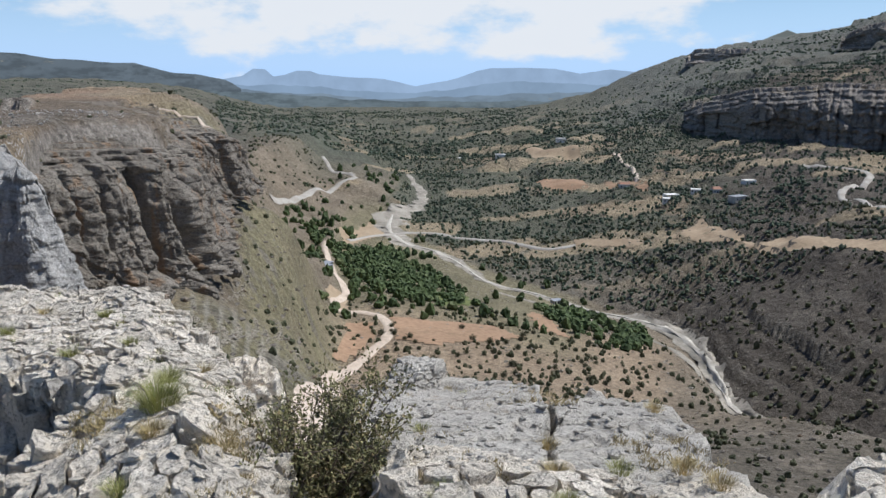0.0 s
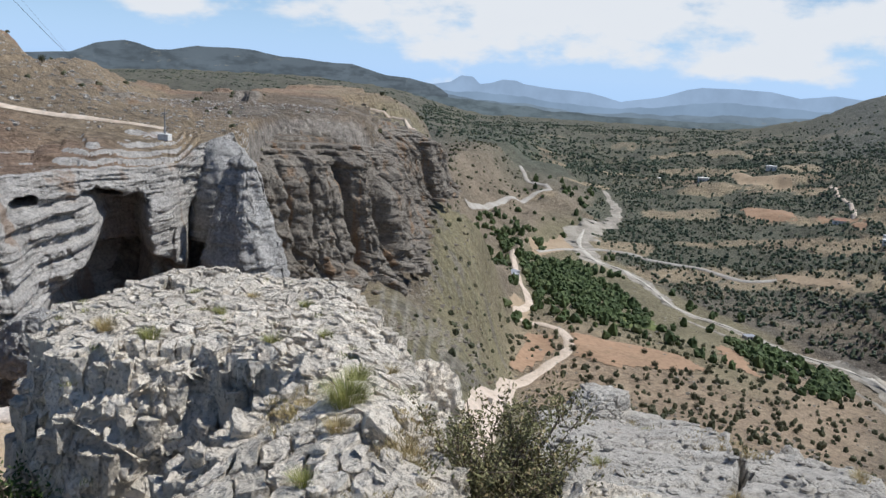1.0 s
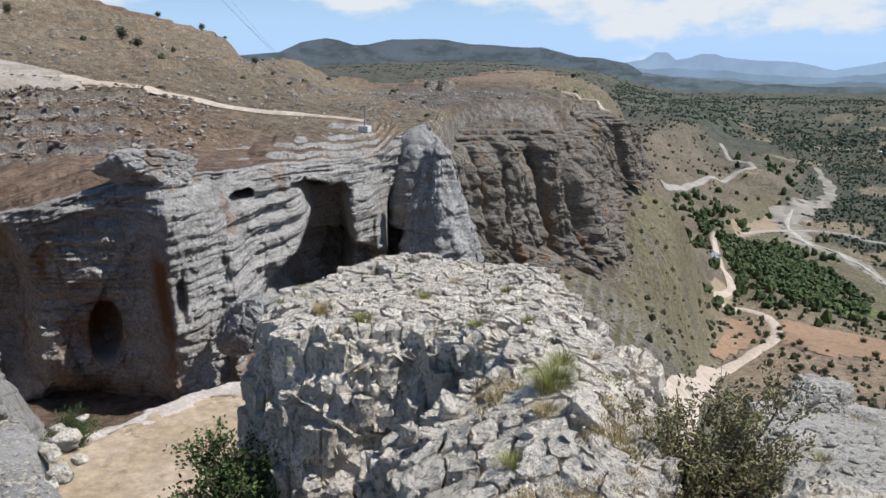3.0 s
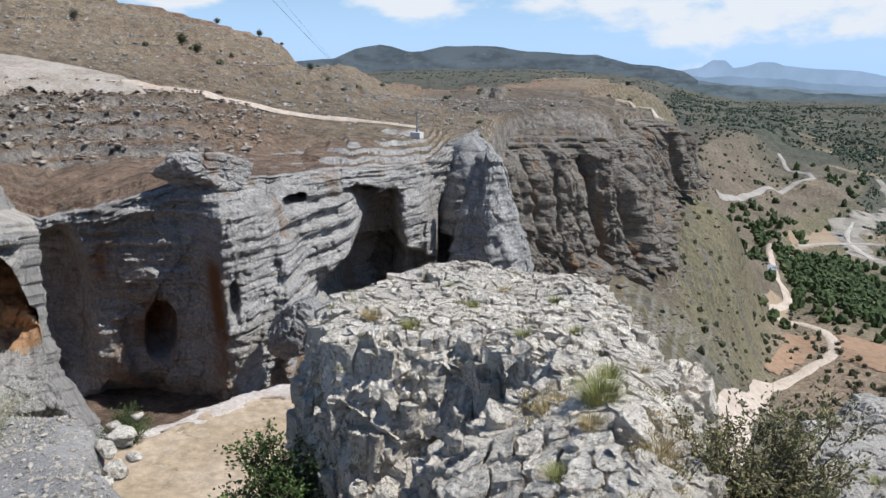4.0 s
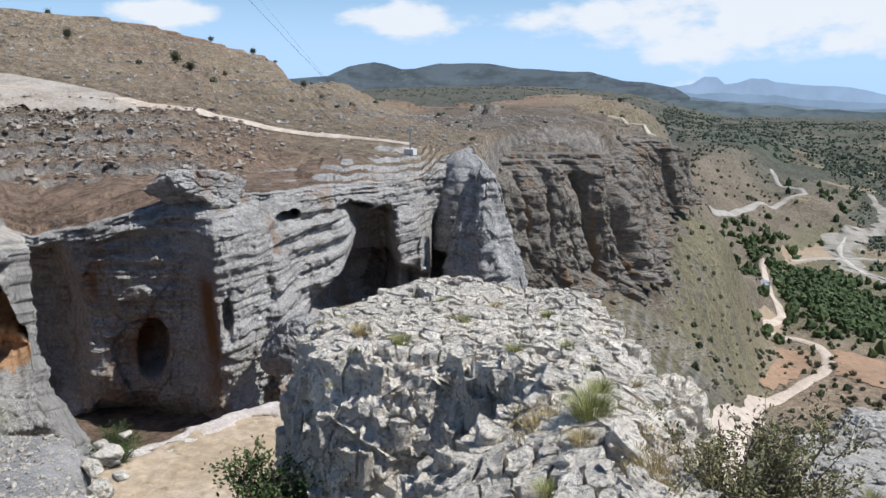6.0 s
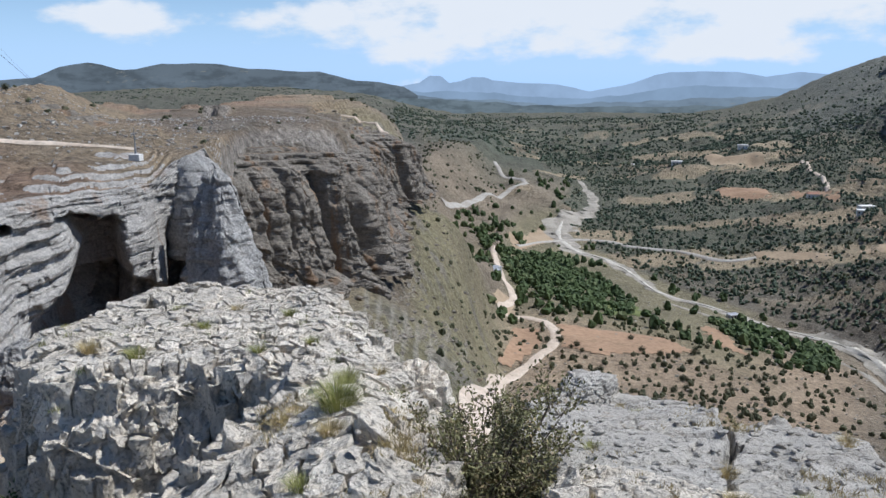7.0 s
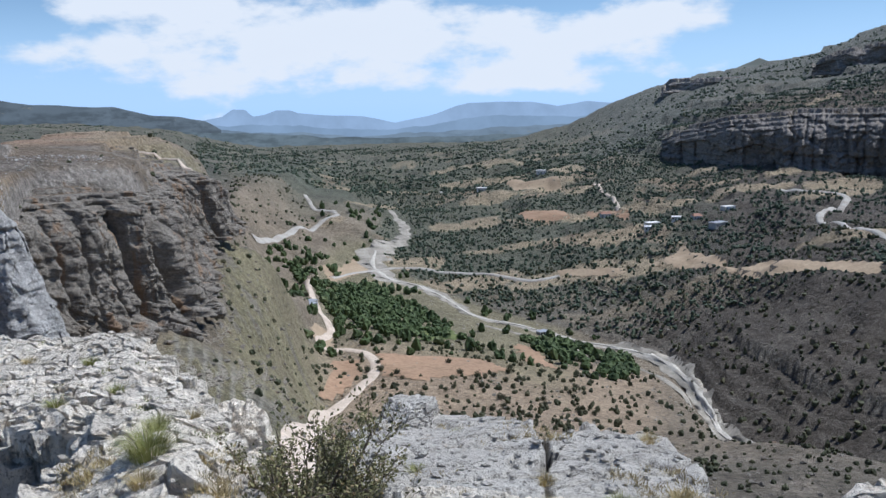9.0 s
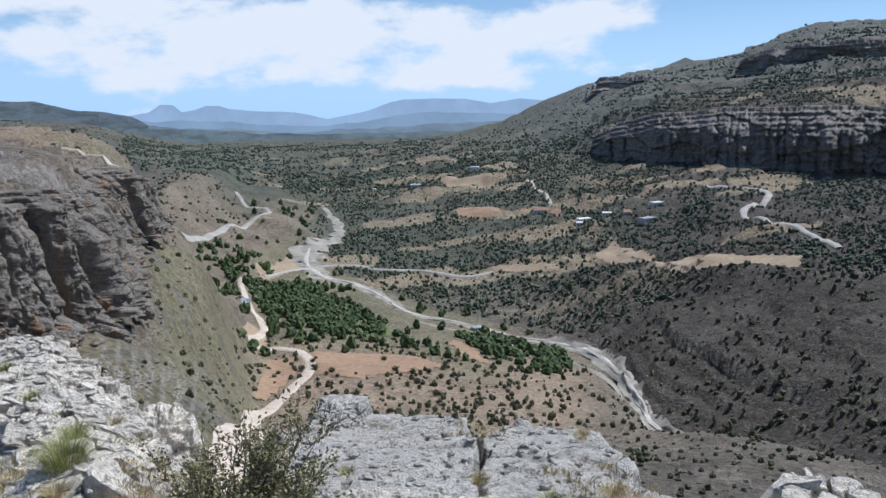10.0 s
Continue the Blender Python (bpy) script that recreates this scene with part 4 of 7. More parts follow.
# ---- far ranges, a plain glowing backdrop with haze painted into its colour ----
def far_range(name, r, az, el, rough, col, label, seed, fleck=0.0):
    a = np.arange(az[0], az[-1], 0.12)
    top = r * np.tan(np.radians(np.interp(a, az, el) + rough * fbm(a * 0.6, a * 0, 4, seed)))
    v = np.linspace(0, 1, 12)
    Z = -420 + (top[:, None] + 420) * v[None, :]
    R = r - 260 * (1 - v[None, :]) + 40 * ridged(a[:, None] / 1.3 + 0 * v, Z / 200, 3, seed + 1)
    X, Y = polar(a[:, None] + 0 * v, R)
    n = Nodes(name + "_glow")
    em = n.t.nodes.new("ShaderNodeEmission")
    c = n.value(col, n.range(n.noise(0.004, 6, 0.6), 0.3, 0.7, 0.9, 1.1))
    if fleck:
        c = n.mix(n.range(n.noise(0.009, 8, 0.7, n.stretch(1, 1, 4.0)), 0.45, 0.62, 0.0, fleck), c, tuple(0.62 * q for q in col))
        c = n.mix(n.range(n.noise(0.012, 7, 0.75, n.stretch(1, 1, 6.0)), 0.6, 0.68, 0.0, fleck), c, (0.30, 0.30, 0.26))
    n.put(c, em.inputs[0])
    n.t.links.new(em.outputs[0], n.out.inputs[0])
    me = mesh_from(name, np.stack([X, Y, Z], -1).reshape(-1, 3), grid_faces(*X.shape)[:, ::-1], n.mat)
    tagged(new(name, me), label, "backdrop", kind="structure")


# bluer and paler with range: the air's haze is put into each colour
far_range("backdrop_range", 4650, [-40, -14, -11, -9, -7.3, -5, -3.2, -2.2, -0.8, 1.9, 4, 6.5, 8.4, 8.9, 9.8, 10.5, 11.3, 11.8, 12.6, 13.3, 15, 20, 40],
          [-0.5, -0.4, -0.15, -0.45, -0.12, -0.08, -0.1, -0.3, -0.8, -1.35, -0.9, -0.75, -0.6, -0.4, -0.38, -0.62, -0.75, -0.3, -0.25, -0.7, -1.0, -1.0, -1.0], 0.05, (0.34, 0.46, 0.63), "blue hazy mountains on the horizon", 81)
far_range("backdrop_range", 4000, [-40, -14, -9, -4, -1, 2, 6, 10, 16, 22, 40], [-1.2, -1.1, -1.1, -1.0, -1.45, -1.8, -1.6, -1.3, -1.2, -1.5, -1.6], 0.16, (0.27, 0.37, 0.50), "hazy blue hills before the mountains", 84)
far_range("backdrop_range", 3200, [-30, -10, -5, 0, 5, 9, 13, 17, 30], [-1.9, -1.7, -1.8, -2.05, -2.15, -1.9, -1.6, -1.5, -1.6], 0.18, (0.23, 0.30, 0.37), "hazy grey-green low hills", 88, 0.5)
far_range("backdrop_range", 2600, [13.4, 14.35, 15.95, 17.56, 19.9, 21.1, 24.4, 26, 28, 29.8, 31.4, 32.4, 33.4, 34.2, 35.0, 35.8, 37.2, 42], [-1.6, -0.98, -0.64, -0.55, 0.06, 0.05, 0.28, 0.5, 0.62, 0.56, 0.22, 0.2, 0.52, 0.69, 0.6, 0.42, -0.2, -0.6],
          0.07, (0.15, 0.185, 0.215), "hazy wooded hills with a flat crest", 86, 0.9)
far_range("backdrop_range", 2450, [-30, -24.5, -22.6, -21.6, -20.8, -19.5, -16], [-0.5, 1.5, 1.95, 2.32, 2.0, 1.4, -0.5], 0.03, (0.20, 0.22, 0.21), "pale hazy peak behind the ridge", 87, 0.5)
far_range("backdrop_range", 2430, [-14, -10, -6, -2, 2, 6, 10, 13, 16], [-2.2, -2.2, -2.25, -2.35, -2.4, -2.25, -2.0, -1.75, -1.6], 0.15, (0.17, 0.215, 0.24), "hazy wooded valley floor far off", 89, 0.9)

# ---- the rocky spur underfoot ----
def broken(x, y, k):
    """Height of fractured limestone: blocks, plates and chips with open cracks. k scales the relief."""
    wx, wy = x + 0.16 * fbm(x * 1.3, y * 1.3, 4, 201), y + 0.16 * fbm(x * 1.3, y * 1.3, 4, 202)
    z = 0.10 * fbm(x * 0.8, y * 0.8, 4, 205)
    for s, lift, tilt, crack, seed in ((1.15, 0.13, 0.10, 0.26, 211), (0.42, 0.055, 0.12, 0.13, 223), (0.16, 0.014, 0.12, 0.035, 239)):
        u, v = (wx * 0.94 + wy * 0.34) / s * 0.7, (wy * 0.94 - wx * 0.34) / s * 1.35
        f1, f2, rnd, ox, oy = cells(u, v, seed)
        gap = sstep(0.13, 0.0, f2 - f1) * sstep(-0.45, 0.1, fbm(x / s * 0.7, y / s * 0.7, 2, seed + 5))
        z = z + lift * (rnd - 0.5) * 2 + tilt * s * ((rnd * 7.3 % 1 - 0.5) * ox + (rnd * 3.1 % 1 - 0.5) * oy) - crack * gap * (0.4 + rnd)
    z = z + 0.75 * ledges(z + 0.05 * fbm(x * 2.2, y * 2.2, 3, 243), 0.095, 0.06)
    return k * (z + 0.018 * fbm(x * 11, y * 11, 4, 251))


def rock_patch(name, x0, x1, y0, y1, step, height, material, label, category="rock", floor=-7.5, worn=1.0):
    xs, ys = np.arange(x0, x1, step), np.arange(y0, y1, step)
    X, Y = np.meshgrid(xs, ys, indexing="ij")
    Z = height(X, Y)
    keep = Z > floor
    keep[1:] |= keep[:-1]
    keep[:-1] |= keep[1:]
    used = keep.reshape(-1)
    f = grid_faces(*X.shape, keep)
    # sideways wear, so that steep faces are not smooth curtains
    Xj = X + 0.05 * fbm(Y * 3.1, Z * 5, 3, 301)
    Yj = Y + 0.05 * fbm(X * 3.1, Z * 5, 3, 302)
    gx, gy = np.gradient(Z, step)
    wall = worn * sstep(0.9, 2.2, np.hypot(gx, gy))
    Xj = Xj + wall * (0.14 * (cells(Y * 2.6 + X, Z * 5.2, 303)[2] - 0.5) + 0.09 * (cells(Y * 7 + X * 3, Z * 13, 304)[2] - 0.5))
    Yj = Yj + wall * (0.14 * (cells(X * 2.6 - Y, Z * 5.2, 305)[2] - 0.5) + 0.09 * (cells(X * 7 - Y * 3, Z * 13, 306)[2] - 0.5))
    P = np.stack([Xj, Yj, np.maximum(Z, floor)], -1).reshape(-1, 3)
    idx = np.cumsum(used) - 1
    me = mesh_from(name, P[used], idx[f], material, smooth=name != "rock_outcrop")
    return tagged(new(name, me), label, category)


def lay_blocks(thing, base, area, size, turn, material, where, seed, nearest=(0.0, 4.0), depth=0.75, proud=0.04, count=290, name="block", flat=1.3, thin=1.0):
    """Fractured blocks that fill an area of rock: each a worn prism over one cell of a broken grid. The nearest are parts of the thing, the rest one joined mesh."""
    rng = np.random.default_rng(seed)
    x0, x1, y0, y1 = area
    c, s_ = math.cos(radians(turn)), math.sin(radians(turn))
    span = max(x1 - x0, y1 - y0) * 0.75
    gu, gv = np.meshgrid(np.arange(-span, span, size[0]), np.arange(-span, span, size[1]), indexing="ij")
    gu = gu + rng.uniform(-0.42, 0.42, gu.shape) * size[0]
    gv = gv + rng.uniform(-0.42, 0.42, gv.shape) * size[1]
    keep = rng.uniform(0, 1, gu.shape) > thin * (0.38 + 0.34 * np.clip(2.2 * fbm(gu / 1.1, gv / 1.1, 3, 613), -1, 1))
    u, v = gu[keep], gv[keep]
    mx, my = (x0 + x1) / 2, (y0 + y1) / 2
    px, py = mx + u * c - v * s_, my + u * s_ + v * c
    ok = (px > x0) & (px < x1) & (py > y0) & (py < y1)
    ok &= where(px, py) & (rng.uniform(0, 1, len(px)) > 0.05)
    nt = 14
    th = np.linspace(0, 2 * np.pi, nt, endpoint=False)
    ux, uy = np.cos(th), np.sin(th)
    F = np.array([0.0, 0.6, 0.95, 1.0, 1.01, 0.96, 0.9])
    D = np.array([0.0, 0.0, 0.004, 0.03, 0.16, 0.4, 1.0])
    tops = base(px, py)
    gx, gy = (base(px + 0.12, py) - base(px - 0.12, py)) / 0.24, (base(px, py + 0.12) - base(px, py - 0.12)) / 0.24
    steep = np.hypot(gx, gy)
    ok &= steep < 1.9
    soft = np.minimum(flat, steep) / np.maximum(steep, 1e-6)
    gx, gy = gx * soft, gy * soft
    idx = np.where(ok)[0]
    order = idx[np.argsort(np.hypot(px[idx] - nearest[0], py[idx] - nearest[1]))]
    ring = np.arange(nt)
    faces = []
    for k in range(len(F) - 1):
        a, b = k * nt + ring, k * nt + (ring + 1) % nt
        faces.append(np.stack([a, a + nt, b + nt, b], 1))
    faces = np.vstack(faces)
    VR, FR, n0 = [], [], 0
    for n, i in enumerate(order):
        dx, dy = px - px[i], py - py[i]
        near = (np.hypot(dx, dy) < 5 * size[0]) & (np.hypot(dx, dy) > 1e-6)
        dx, dy = dx[near], dy[near]
        dot = ux[:, None] * dx + uy[:, None] * dy
        t = np.where(dot > 1e-6, (dx * dx + dy * dy) / 2 / np.maximum(dot, 1e-6), 9.0).min(1)
        t = np.minimum(t, 1.7 * size[0])
        t = t * (1 + 0.07 * vnoise(th * 2.2 + 5.1 * i, th * 0 + i, 611))
        gap = min(size) * rng.uniform(0.02, 0.14)
        rho = np.maximum(t - gap, 0.03)
        X = px[i] + F[:, None] * rho * ux
        Y = py[i] + F[:, None] * rho * uy
        tx, ty = rng.normal(0, 0.035, 2) + (gx[i], gy[i])
        Z = tops[i] + (rng.uniform(-0.6, 1.0) + 1.1 * float(vnoise(px[i] * 1.3, py[i] * 1.3, 617))) * proud + tx * (X - px[i]) + ty * (Y - py[i]) - D[:, None] * depth * rng.uniform(0.85, 1.2)
        w = 1.0 + 0.0 * X
        e = 0.03 * fbm(X * 5.3 + Z * 2.1, Y * 5.3 - Z * 3.7, 4, 601) + 0.010 * vnoise(X * 25 + Z * 17, Y * 31 - Z * 13, 605)
        Z = Z + e * 1.3 - 0.02 * np.abs(vnoise(X * 3.1, Y * 3.1, 607)) * (F[:, None] < 0.95)
        X = X + 0.05 * fbm(Z * 9 + 3, Y * 7, 3, 602) * (F[:, None] > 0.8)
        Y = Y + 0.05 * fbm(Z * 9 + 8, X * 7, 3, 603) * (F[:, None] > 0.8)
        P = np.stack([X, Y, Z], -1).reshape(-1, 3)
        if n < count:
            part(name, mesh_from(name, P, faces, material, False), thing)
        else:
            VR.append(P)
            FR.append(faces + n0)
            n0 += len(P)
    if VR:
        rest_ob = part("rubble", mesh_from("rubble", np.vstack(VR), np.vstack(FR), material, False), thing)
        tagged(rest_ob, kind="stuff")


RIDGE = [polar(a, r) for a, r in [(40, 7.7), (39, 8.9), (36, 9.9), (32.5, 10.6), (29, 11), (24, 11), (20, 10.8), (17.6, 9.9), (16.3, 8.2), (14.8, 6.8), (12.8, 5.2), (13, 3.7), (17, 3.8), (21, 4.8), (25, 5.7), (29, 6.2), (34, 6.6), (38, 6.9)]]


# the shaded hollow under the ridge's near side
PIT = [polar(a, r) for a, r in [(24.8, 6.3), (26, 6.75), (29, 6.9), (38, 7.1), (40, 5.4), (35, 5.2), (32, 5.1), (29.3, 5.1), (30, 5.6), (27, 5.9)]]


def outcrop_base(x, y):
    r = np.hypot(x, y)
    az = np.degrees(np.arctan2(-x, y))
    edge = 0.28 * fbm(x * 1.1, y * 1.1, 4, 310)
    d = inside(x, y, RIDGE) + edge
    ramp = -1.72 - 0.25 * np.maximum(r - 1.6, 0)
    top = -2.12 - 0.075 * (r - 5.4) + 0.10 * fbm(x / 1.3, y / 1.3, 3, 311)
    up = sstep(-0.9, 0.45, d)
    z = ramp + (top - ramp) * up
    z = np.where(top > ramp, z, np.minimum(ramp, top))
    # falls away behind, to the gorge side and into the cleft
    out = np.maximum.reduce([az - np.interp(r, [2, 4, 5, 6, 8, 9], [26, 30, 34.0, 35.2, 37.6, 38.2]), (r - 10.6) * 6, (np.interp(r, [2, 4, 6, 8, 10], [4, 11.5, 13.5, 15.5, 18]) - az)]) * r * 0.01745 + edge * 0.7
    z = z - 5.5 * sstep(-0.05, 0.9, out) - 1.0 * np.maximum(out, 0)
    hole = inside(x, y, PIT) + 0.22 * fbm(x * 1.9, y * 1.9, 4, 314)
    return z - 1.35 * sstep(-0.2, 0.45, hole)


def outcrop_height(x, y):
    z = outcrop_base(x, y)
    steep = sstep(1.2, 2.2, np.hypot(*np.gradient(z)) / 0.022) if z.ndim == 2 else 0.0
    return z + broken(x, y, 0.42) * (1 - 0.5 * steep) - 0.09 - 0.12 * steep


def slope_of(x, y, e=0.1):
    return np.hypot(outcrop_base(x + e, y) - outcrop_base(x - e, y), outcrop_base(x, y + e) - outcrop_base(x, y - e)) / (2 * e)


outcrop = rock_patch("rock_outcrop", -8.0, 0.6, 0.4, 11.6, 0.022, outcrop_height, M_ROCK, "fractured white-grey limestone outcrop with cracks and ledges")
lay_blocks(outcrop, outcrop_base, (-8.0, 0.6, 0.9, 11.4), (0.13, 0.19), 20, M_ROCK, lambda x, y: (outcrop_base(x, y) > -5.2) & (slope_of(x, y) < 0.75) & (fbm(x * 1.7, y * 1.7, 3, 645) < 0.62), 11, proud=0.014, flat=0.5, thin=0.75)


# the steep flanks are stacked beds of blocks
for layer in range(21):
    level = -2.22 - 0.135 * layer

    def bed_top(x, y, level=level):
        return level - 0.075 * (np.hypot(x, y) - 5.4) + 0.07 * fbm(x * 0.9, y * 0.9, 3, 640)

    def on_bed(x, y, level=level, layer=layer):
        z = outcrop_base(x, y)
        h = z - bed_top(x, y) + 0.05 * fbm(x * 2 + layer * 5, y * 2, 3, 642)
        return (np.abs(h - 0.02) < 0.12) & (slope_of(x, y) > 0.6) & (z > -5.2)

    lay_blocks(outcrop, bed_top, (-8.0, 0.6, 0.9, 11.4), (0.20, 0.15), 20 + 13 * layer, M_ROCK, on_bed, 20 + layer, depth=0.3, proud=0.035, count=0, flat=0.2, thin=0.3)

SLAB = [polar(a, r) for a, r in [(7, 7.0), (2.5, 7.6), (-3, 7.4), (-7, 7.0), (-10, 7.5), (-15, 6.9), (-17.5, 6.2), (-19, 5.2), (-22.5, 4.6), (-24, 5.1), (-25.5, 5.6), (-30, 5.5), (-36, 4.8), (-50, 2.4), (-70, 1.2), (-20, 1.9), (-13.5, 2.9), (-11.5, 3.6), (-9.3, 3.9), (-8.2, 3.65), (-4, 3.55), (-1, 3.6), (2.5, 3.7), (5.0, 4.0), (4.8, 4.7), (4.6, 5.2), (6.5, 5.9)]]


def slab_base(x, y):
    r = np.hypot(x, y)
    az = np.degrees(np.arctan2(-x, y))
    edge = 0.16 * fbm(x * 1.6, y * 1.6, 4, 330)
    d = inside(x, y, SLAB) + edge
    z = -1.78 - 0.19 * np.maximum(r - 2.4, 0) + 0.14 * sstep(-23, -26, az) * sstep(3.5, 4.8, r) + 0.06 * fbm(x / 0.8, y / 0.8, 3, 331)
    return z, r, az, d


def slab_fall(d):
    return -4.0 * sstep(0.04, -0.3, d) - 2.5 * np.maximum(-d, 0)


def slab_top(x, y):
    z, r, az, d = slab_base(x, y)
    return z + slab_fall(d)


def slab_height(x, y):
    z, r, az, d = slab_base(x, y)
    smooth = sstep(4.2, 4.9, r)
    z = z - 0.07 * (1 - smooth)
    z = z + broken(x, y, 0.75 - 0.5 * smooth) + 0.05 * smooth * ledges(z * 2 + 0.4 * fbm(x, y, 3, 333), 0.3, 0.15)
    joint = np.abs(az + 6.6 + 0.9 * fbm(y * 2, y * 0, 4, 335)) * r * 0.01745
    z = z - 0.3 * sstep(0.05, 0.01, joint) * sstep(4.2, 5.6, r) - 0.07 * sstep(0.02, -0.02, az + 6.6) * sstep(4.2, 5.0, r)
    return z + slab_fall(d)


slab = rock_patch("rock_slab", -1.6, 5.0, 0.3, 8.2, 0.02, slab_height, M_SLAB, "broad grey limestone slab with a split edge", worn=0.25)
slab.data.materials.append(M_ROCK)
centre = np.empty(len(slab.data.polygons) * 3, np.float32)
slab.data.polygons.foreach_get("center", centre)
cx, cy = centre[0::3].astype(float), centre[1::3].astype(float)
slab.data.polygons.foreach_set("material_index", (np.hypot(cx, cy) + 0.7 * fbm(cx * 1.3, cy * 1.3, 4, 341) < 4.9).astype(np.int32))


def cracked_part(x, y):
    z, r, az, d = slab_base(x, y)
    return (d > 0.02) & (((r < 4.7 + 0.5 * fbm(x * 1.5, y * 1.5, 2, 340)) | (az < -22)))


lay_blocks(slab, slab_top, (-1.6, 4.8, 0.9, 8.0), (0.19, 0.16), 35, M_ROCK, cracked_part, 12, (0.5, 3.5), 0.5, 0.022, thin=0.3)


def boulder(name, x, y, z, size, seed, material, label, level=4, flat=0.0, turn=None):
    """A broken block: a ball cut by random planes, then roughened."""
    bm = bmesh.new()
    bmesh.ops.create_icosphere(bm, subdivisions=level, radius=1.0)
    rng = random.Random(seed)
    cuts = []
    for _ in range(11):
        v = Vector((rng.gauss(0, 1), rng.gauss(0, 1), rng.gauss(0, 0.8))).normalized()
        cuts.append((v, rng.uniform(0.55, 0.85)))
    if flat:
        cuts.append((Vector((0.05, 0.1, 1)).normalized(), flat))
    for v in bm.verts:
        d = v.co.normalized()
        k = 1.0
        for c, h in cuts:
            q = d.dot(c)
            if q > 1e-3:
                k = min(k, h / q)
        k *= 1 + 0.07 * noise.fractal(d * 2.3 + Vector((seed, 0, 0)), 1.0, 2.0, 4) + 0.03 * noise.fractal(d * 9 + Vector((0, seed, 0)), 1.0, 2.0, 3)
        near = noise.voronoi(d * 2.1 + Vector((seed * 1.7, seed, 0)))[0]
        k *= 1 - 0.13 * max(0.0, 1 - (near[1] - near[0]) / 0.14) - 0.06 * max(0.0, noise.noise(d * 5 + Vector((0, 0, seed))))
        v.co = Vector((d.x * size[0], d.y * size[1], d.z * size[2])) * k
    for f in bm.faces:
        f.smooth = level < 5
    me = bpy.data.meshes.new(name)
    bm.to_mesh(me)
    bm.free()
    me.materials.append(material)
    ob = new(name, me)
    ob.matrix_basis = pose(x, y, z, 0, 0, rng.uniform(0, 360) if turn is None else turn)
    return tagged(ob, label, "rock")


def at(az, r, z):
    x, y = polar(az, r)
    return float(x), float(y), z


boulder("knob_rock", *at(13.4, 9.6, -4.0), (0.62, 0.5, 1.0), 5, M_ROCK, "upright grey limestone knob at the drop", 5)
boulder("boulder", *at(2.2, 7.35, -2.72), (0.42, 0.34, 0.26), 9, M_SLAB, "angular grey boulder on the slab's edge", 5, 0.6)
boulder("flat_stone", *at(4.6, 7.1, -2.86), (0.36, 0.3, 0.1), 12, M_ROCK, "flat pale stone by the boulder", 4, 0.6)
boulder("cleft_rock", *at(6.3, 4.05, -2.6), (0.27, 0.36, 0.5), 21, M_ROCK, "wedged white rock in the dark cleft", 5, 0.7)
boulder("cleft_rock", *at(4.0, 3.65, -2.55), (0.22, 0.2, 0.5), 23, M_ROCK, "small white rock in the dark cleft", 4)


def trench_height(x, y):
    r = np.hypot(x, y)
    return -3.3 + 0.18 * fbm(x * 1.4, y * 1.4, 4, 371) - 0.9 * sstep(4.4, 6.2, r) + 0.12 * cells(x * 3, y * 3, 372)[2]


rock_patch("cleft_floor", -1.6, 2.0, 0.6, 6.4, 0.05, trench_height, M_DIRT, "dry earth and rubble at the foot of the cleft", "soil", -9)
boulder("standing_ledge", 0.25, 0.0, -2.65, (2.5, 2.5, 0.9), 77, M_ROCK, "flat limestone ledge underfoot", 4, 0.8)

# ---- the dirt ledge above the gorge ----
LEDGE = [polar(a, r) for a, r in [(53.5, 15.0), (52, 15.3), (49, 15.6), (46, 16.3), (43, 16.9), (40, 17.2), (36, 17.6), (34, 16), (36, 10.5), (45, 8.5), (52, 9.5), (54, 12)]]


def ledge_height(x, y):
    d = inside(x, y, LEDGE) + 0.3 * fbm(x * 0.9, y * 0.9, 4, 380)
    z = -6.7 + 0.10 * fbm(x / 1.5, y / 1.5, 4, 381) + 0.02 * fbm(x * 5, y * 5, 3, 382) - 0.03 * (np.hypot(x, y) - 16)
    return z - 3.5 * sstep(0.1, -0.5, d)


def lip_height(x, y):
    d = inside(x, y, LEDGE) + 0.3 * fbm(x * 0.9, y * 0.9, 4, 380)
    out = np.hypot(x, y) - np.interp(np.degrees(np.arctan2(-x, y)), [36, 40, 43, 46, 49, 52, 53.5], [17.6, 17.2, 16.9, 16.3, 15.6, 15.3, 15.0])
    band = sstep(0.75, 0.3, np.abs(out + 0.1) + 0.35 * fbm(x * 1.3, y * 1.3, 3, 384))
    return -6.85 + 0.16 * band + broken(x, y, 0.07) * band - 1.2 * (1 - band) - 3.0 * sstep(-0.2, -0.9, d)


rock_patch("dirt_ledge", -16, -5.5, 4.5, 16, 0.06, ledge_height, M_DIRT, "pale orange dirt ledge with dry grass above the gorge", "ledge", -10)["kind"] = "structure"
rock_patch("ledge_lip", -14, -8.5, 8, 15.5, 0.05, lip_height, M_LIP, "pale worn limestone lip along the dirt ledge", "rock", -8.1)
boulder("ledge_rock", *at(40.8, 7.5, -5.9), (0.8, 0.7, 1.5), 25, M_ROCK, "grey limestone rock under the green bush", 4, 0.85)
boulder("ledge_rock", *at(45.2, 7.3, -5.5), (0.5, 0.4, 1.7), 26, M_ROCK, "white limestone rock beside the dirt ledge", 4, 0.85)

# ---- the gravel path and the left rock ----
PATH_EDGE = [polar(a, r) for a, r in [(52.6, 10.2), (52.2, 8.2), (50.8, 6.6), (48, 5.0), (44, 3.6), (37, 2.2), (60, 0.3), (120, 1.2), (150, 9), (100, 14), (66, 13), (60, 11.4), (56, 11.0)]]


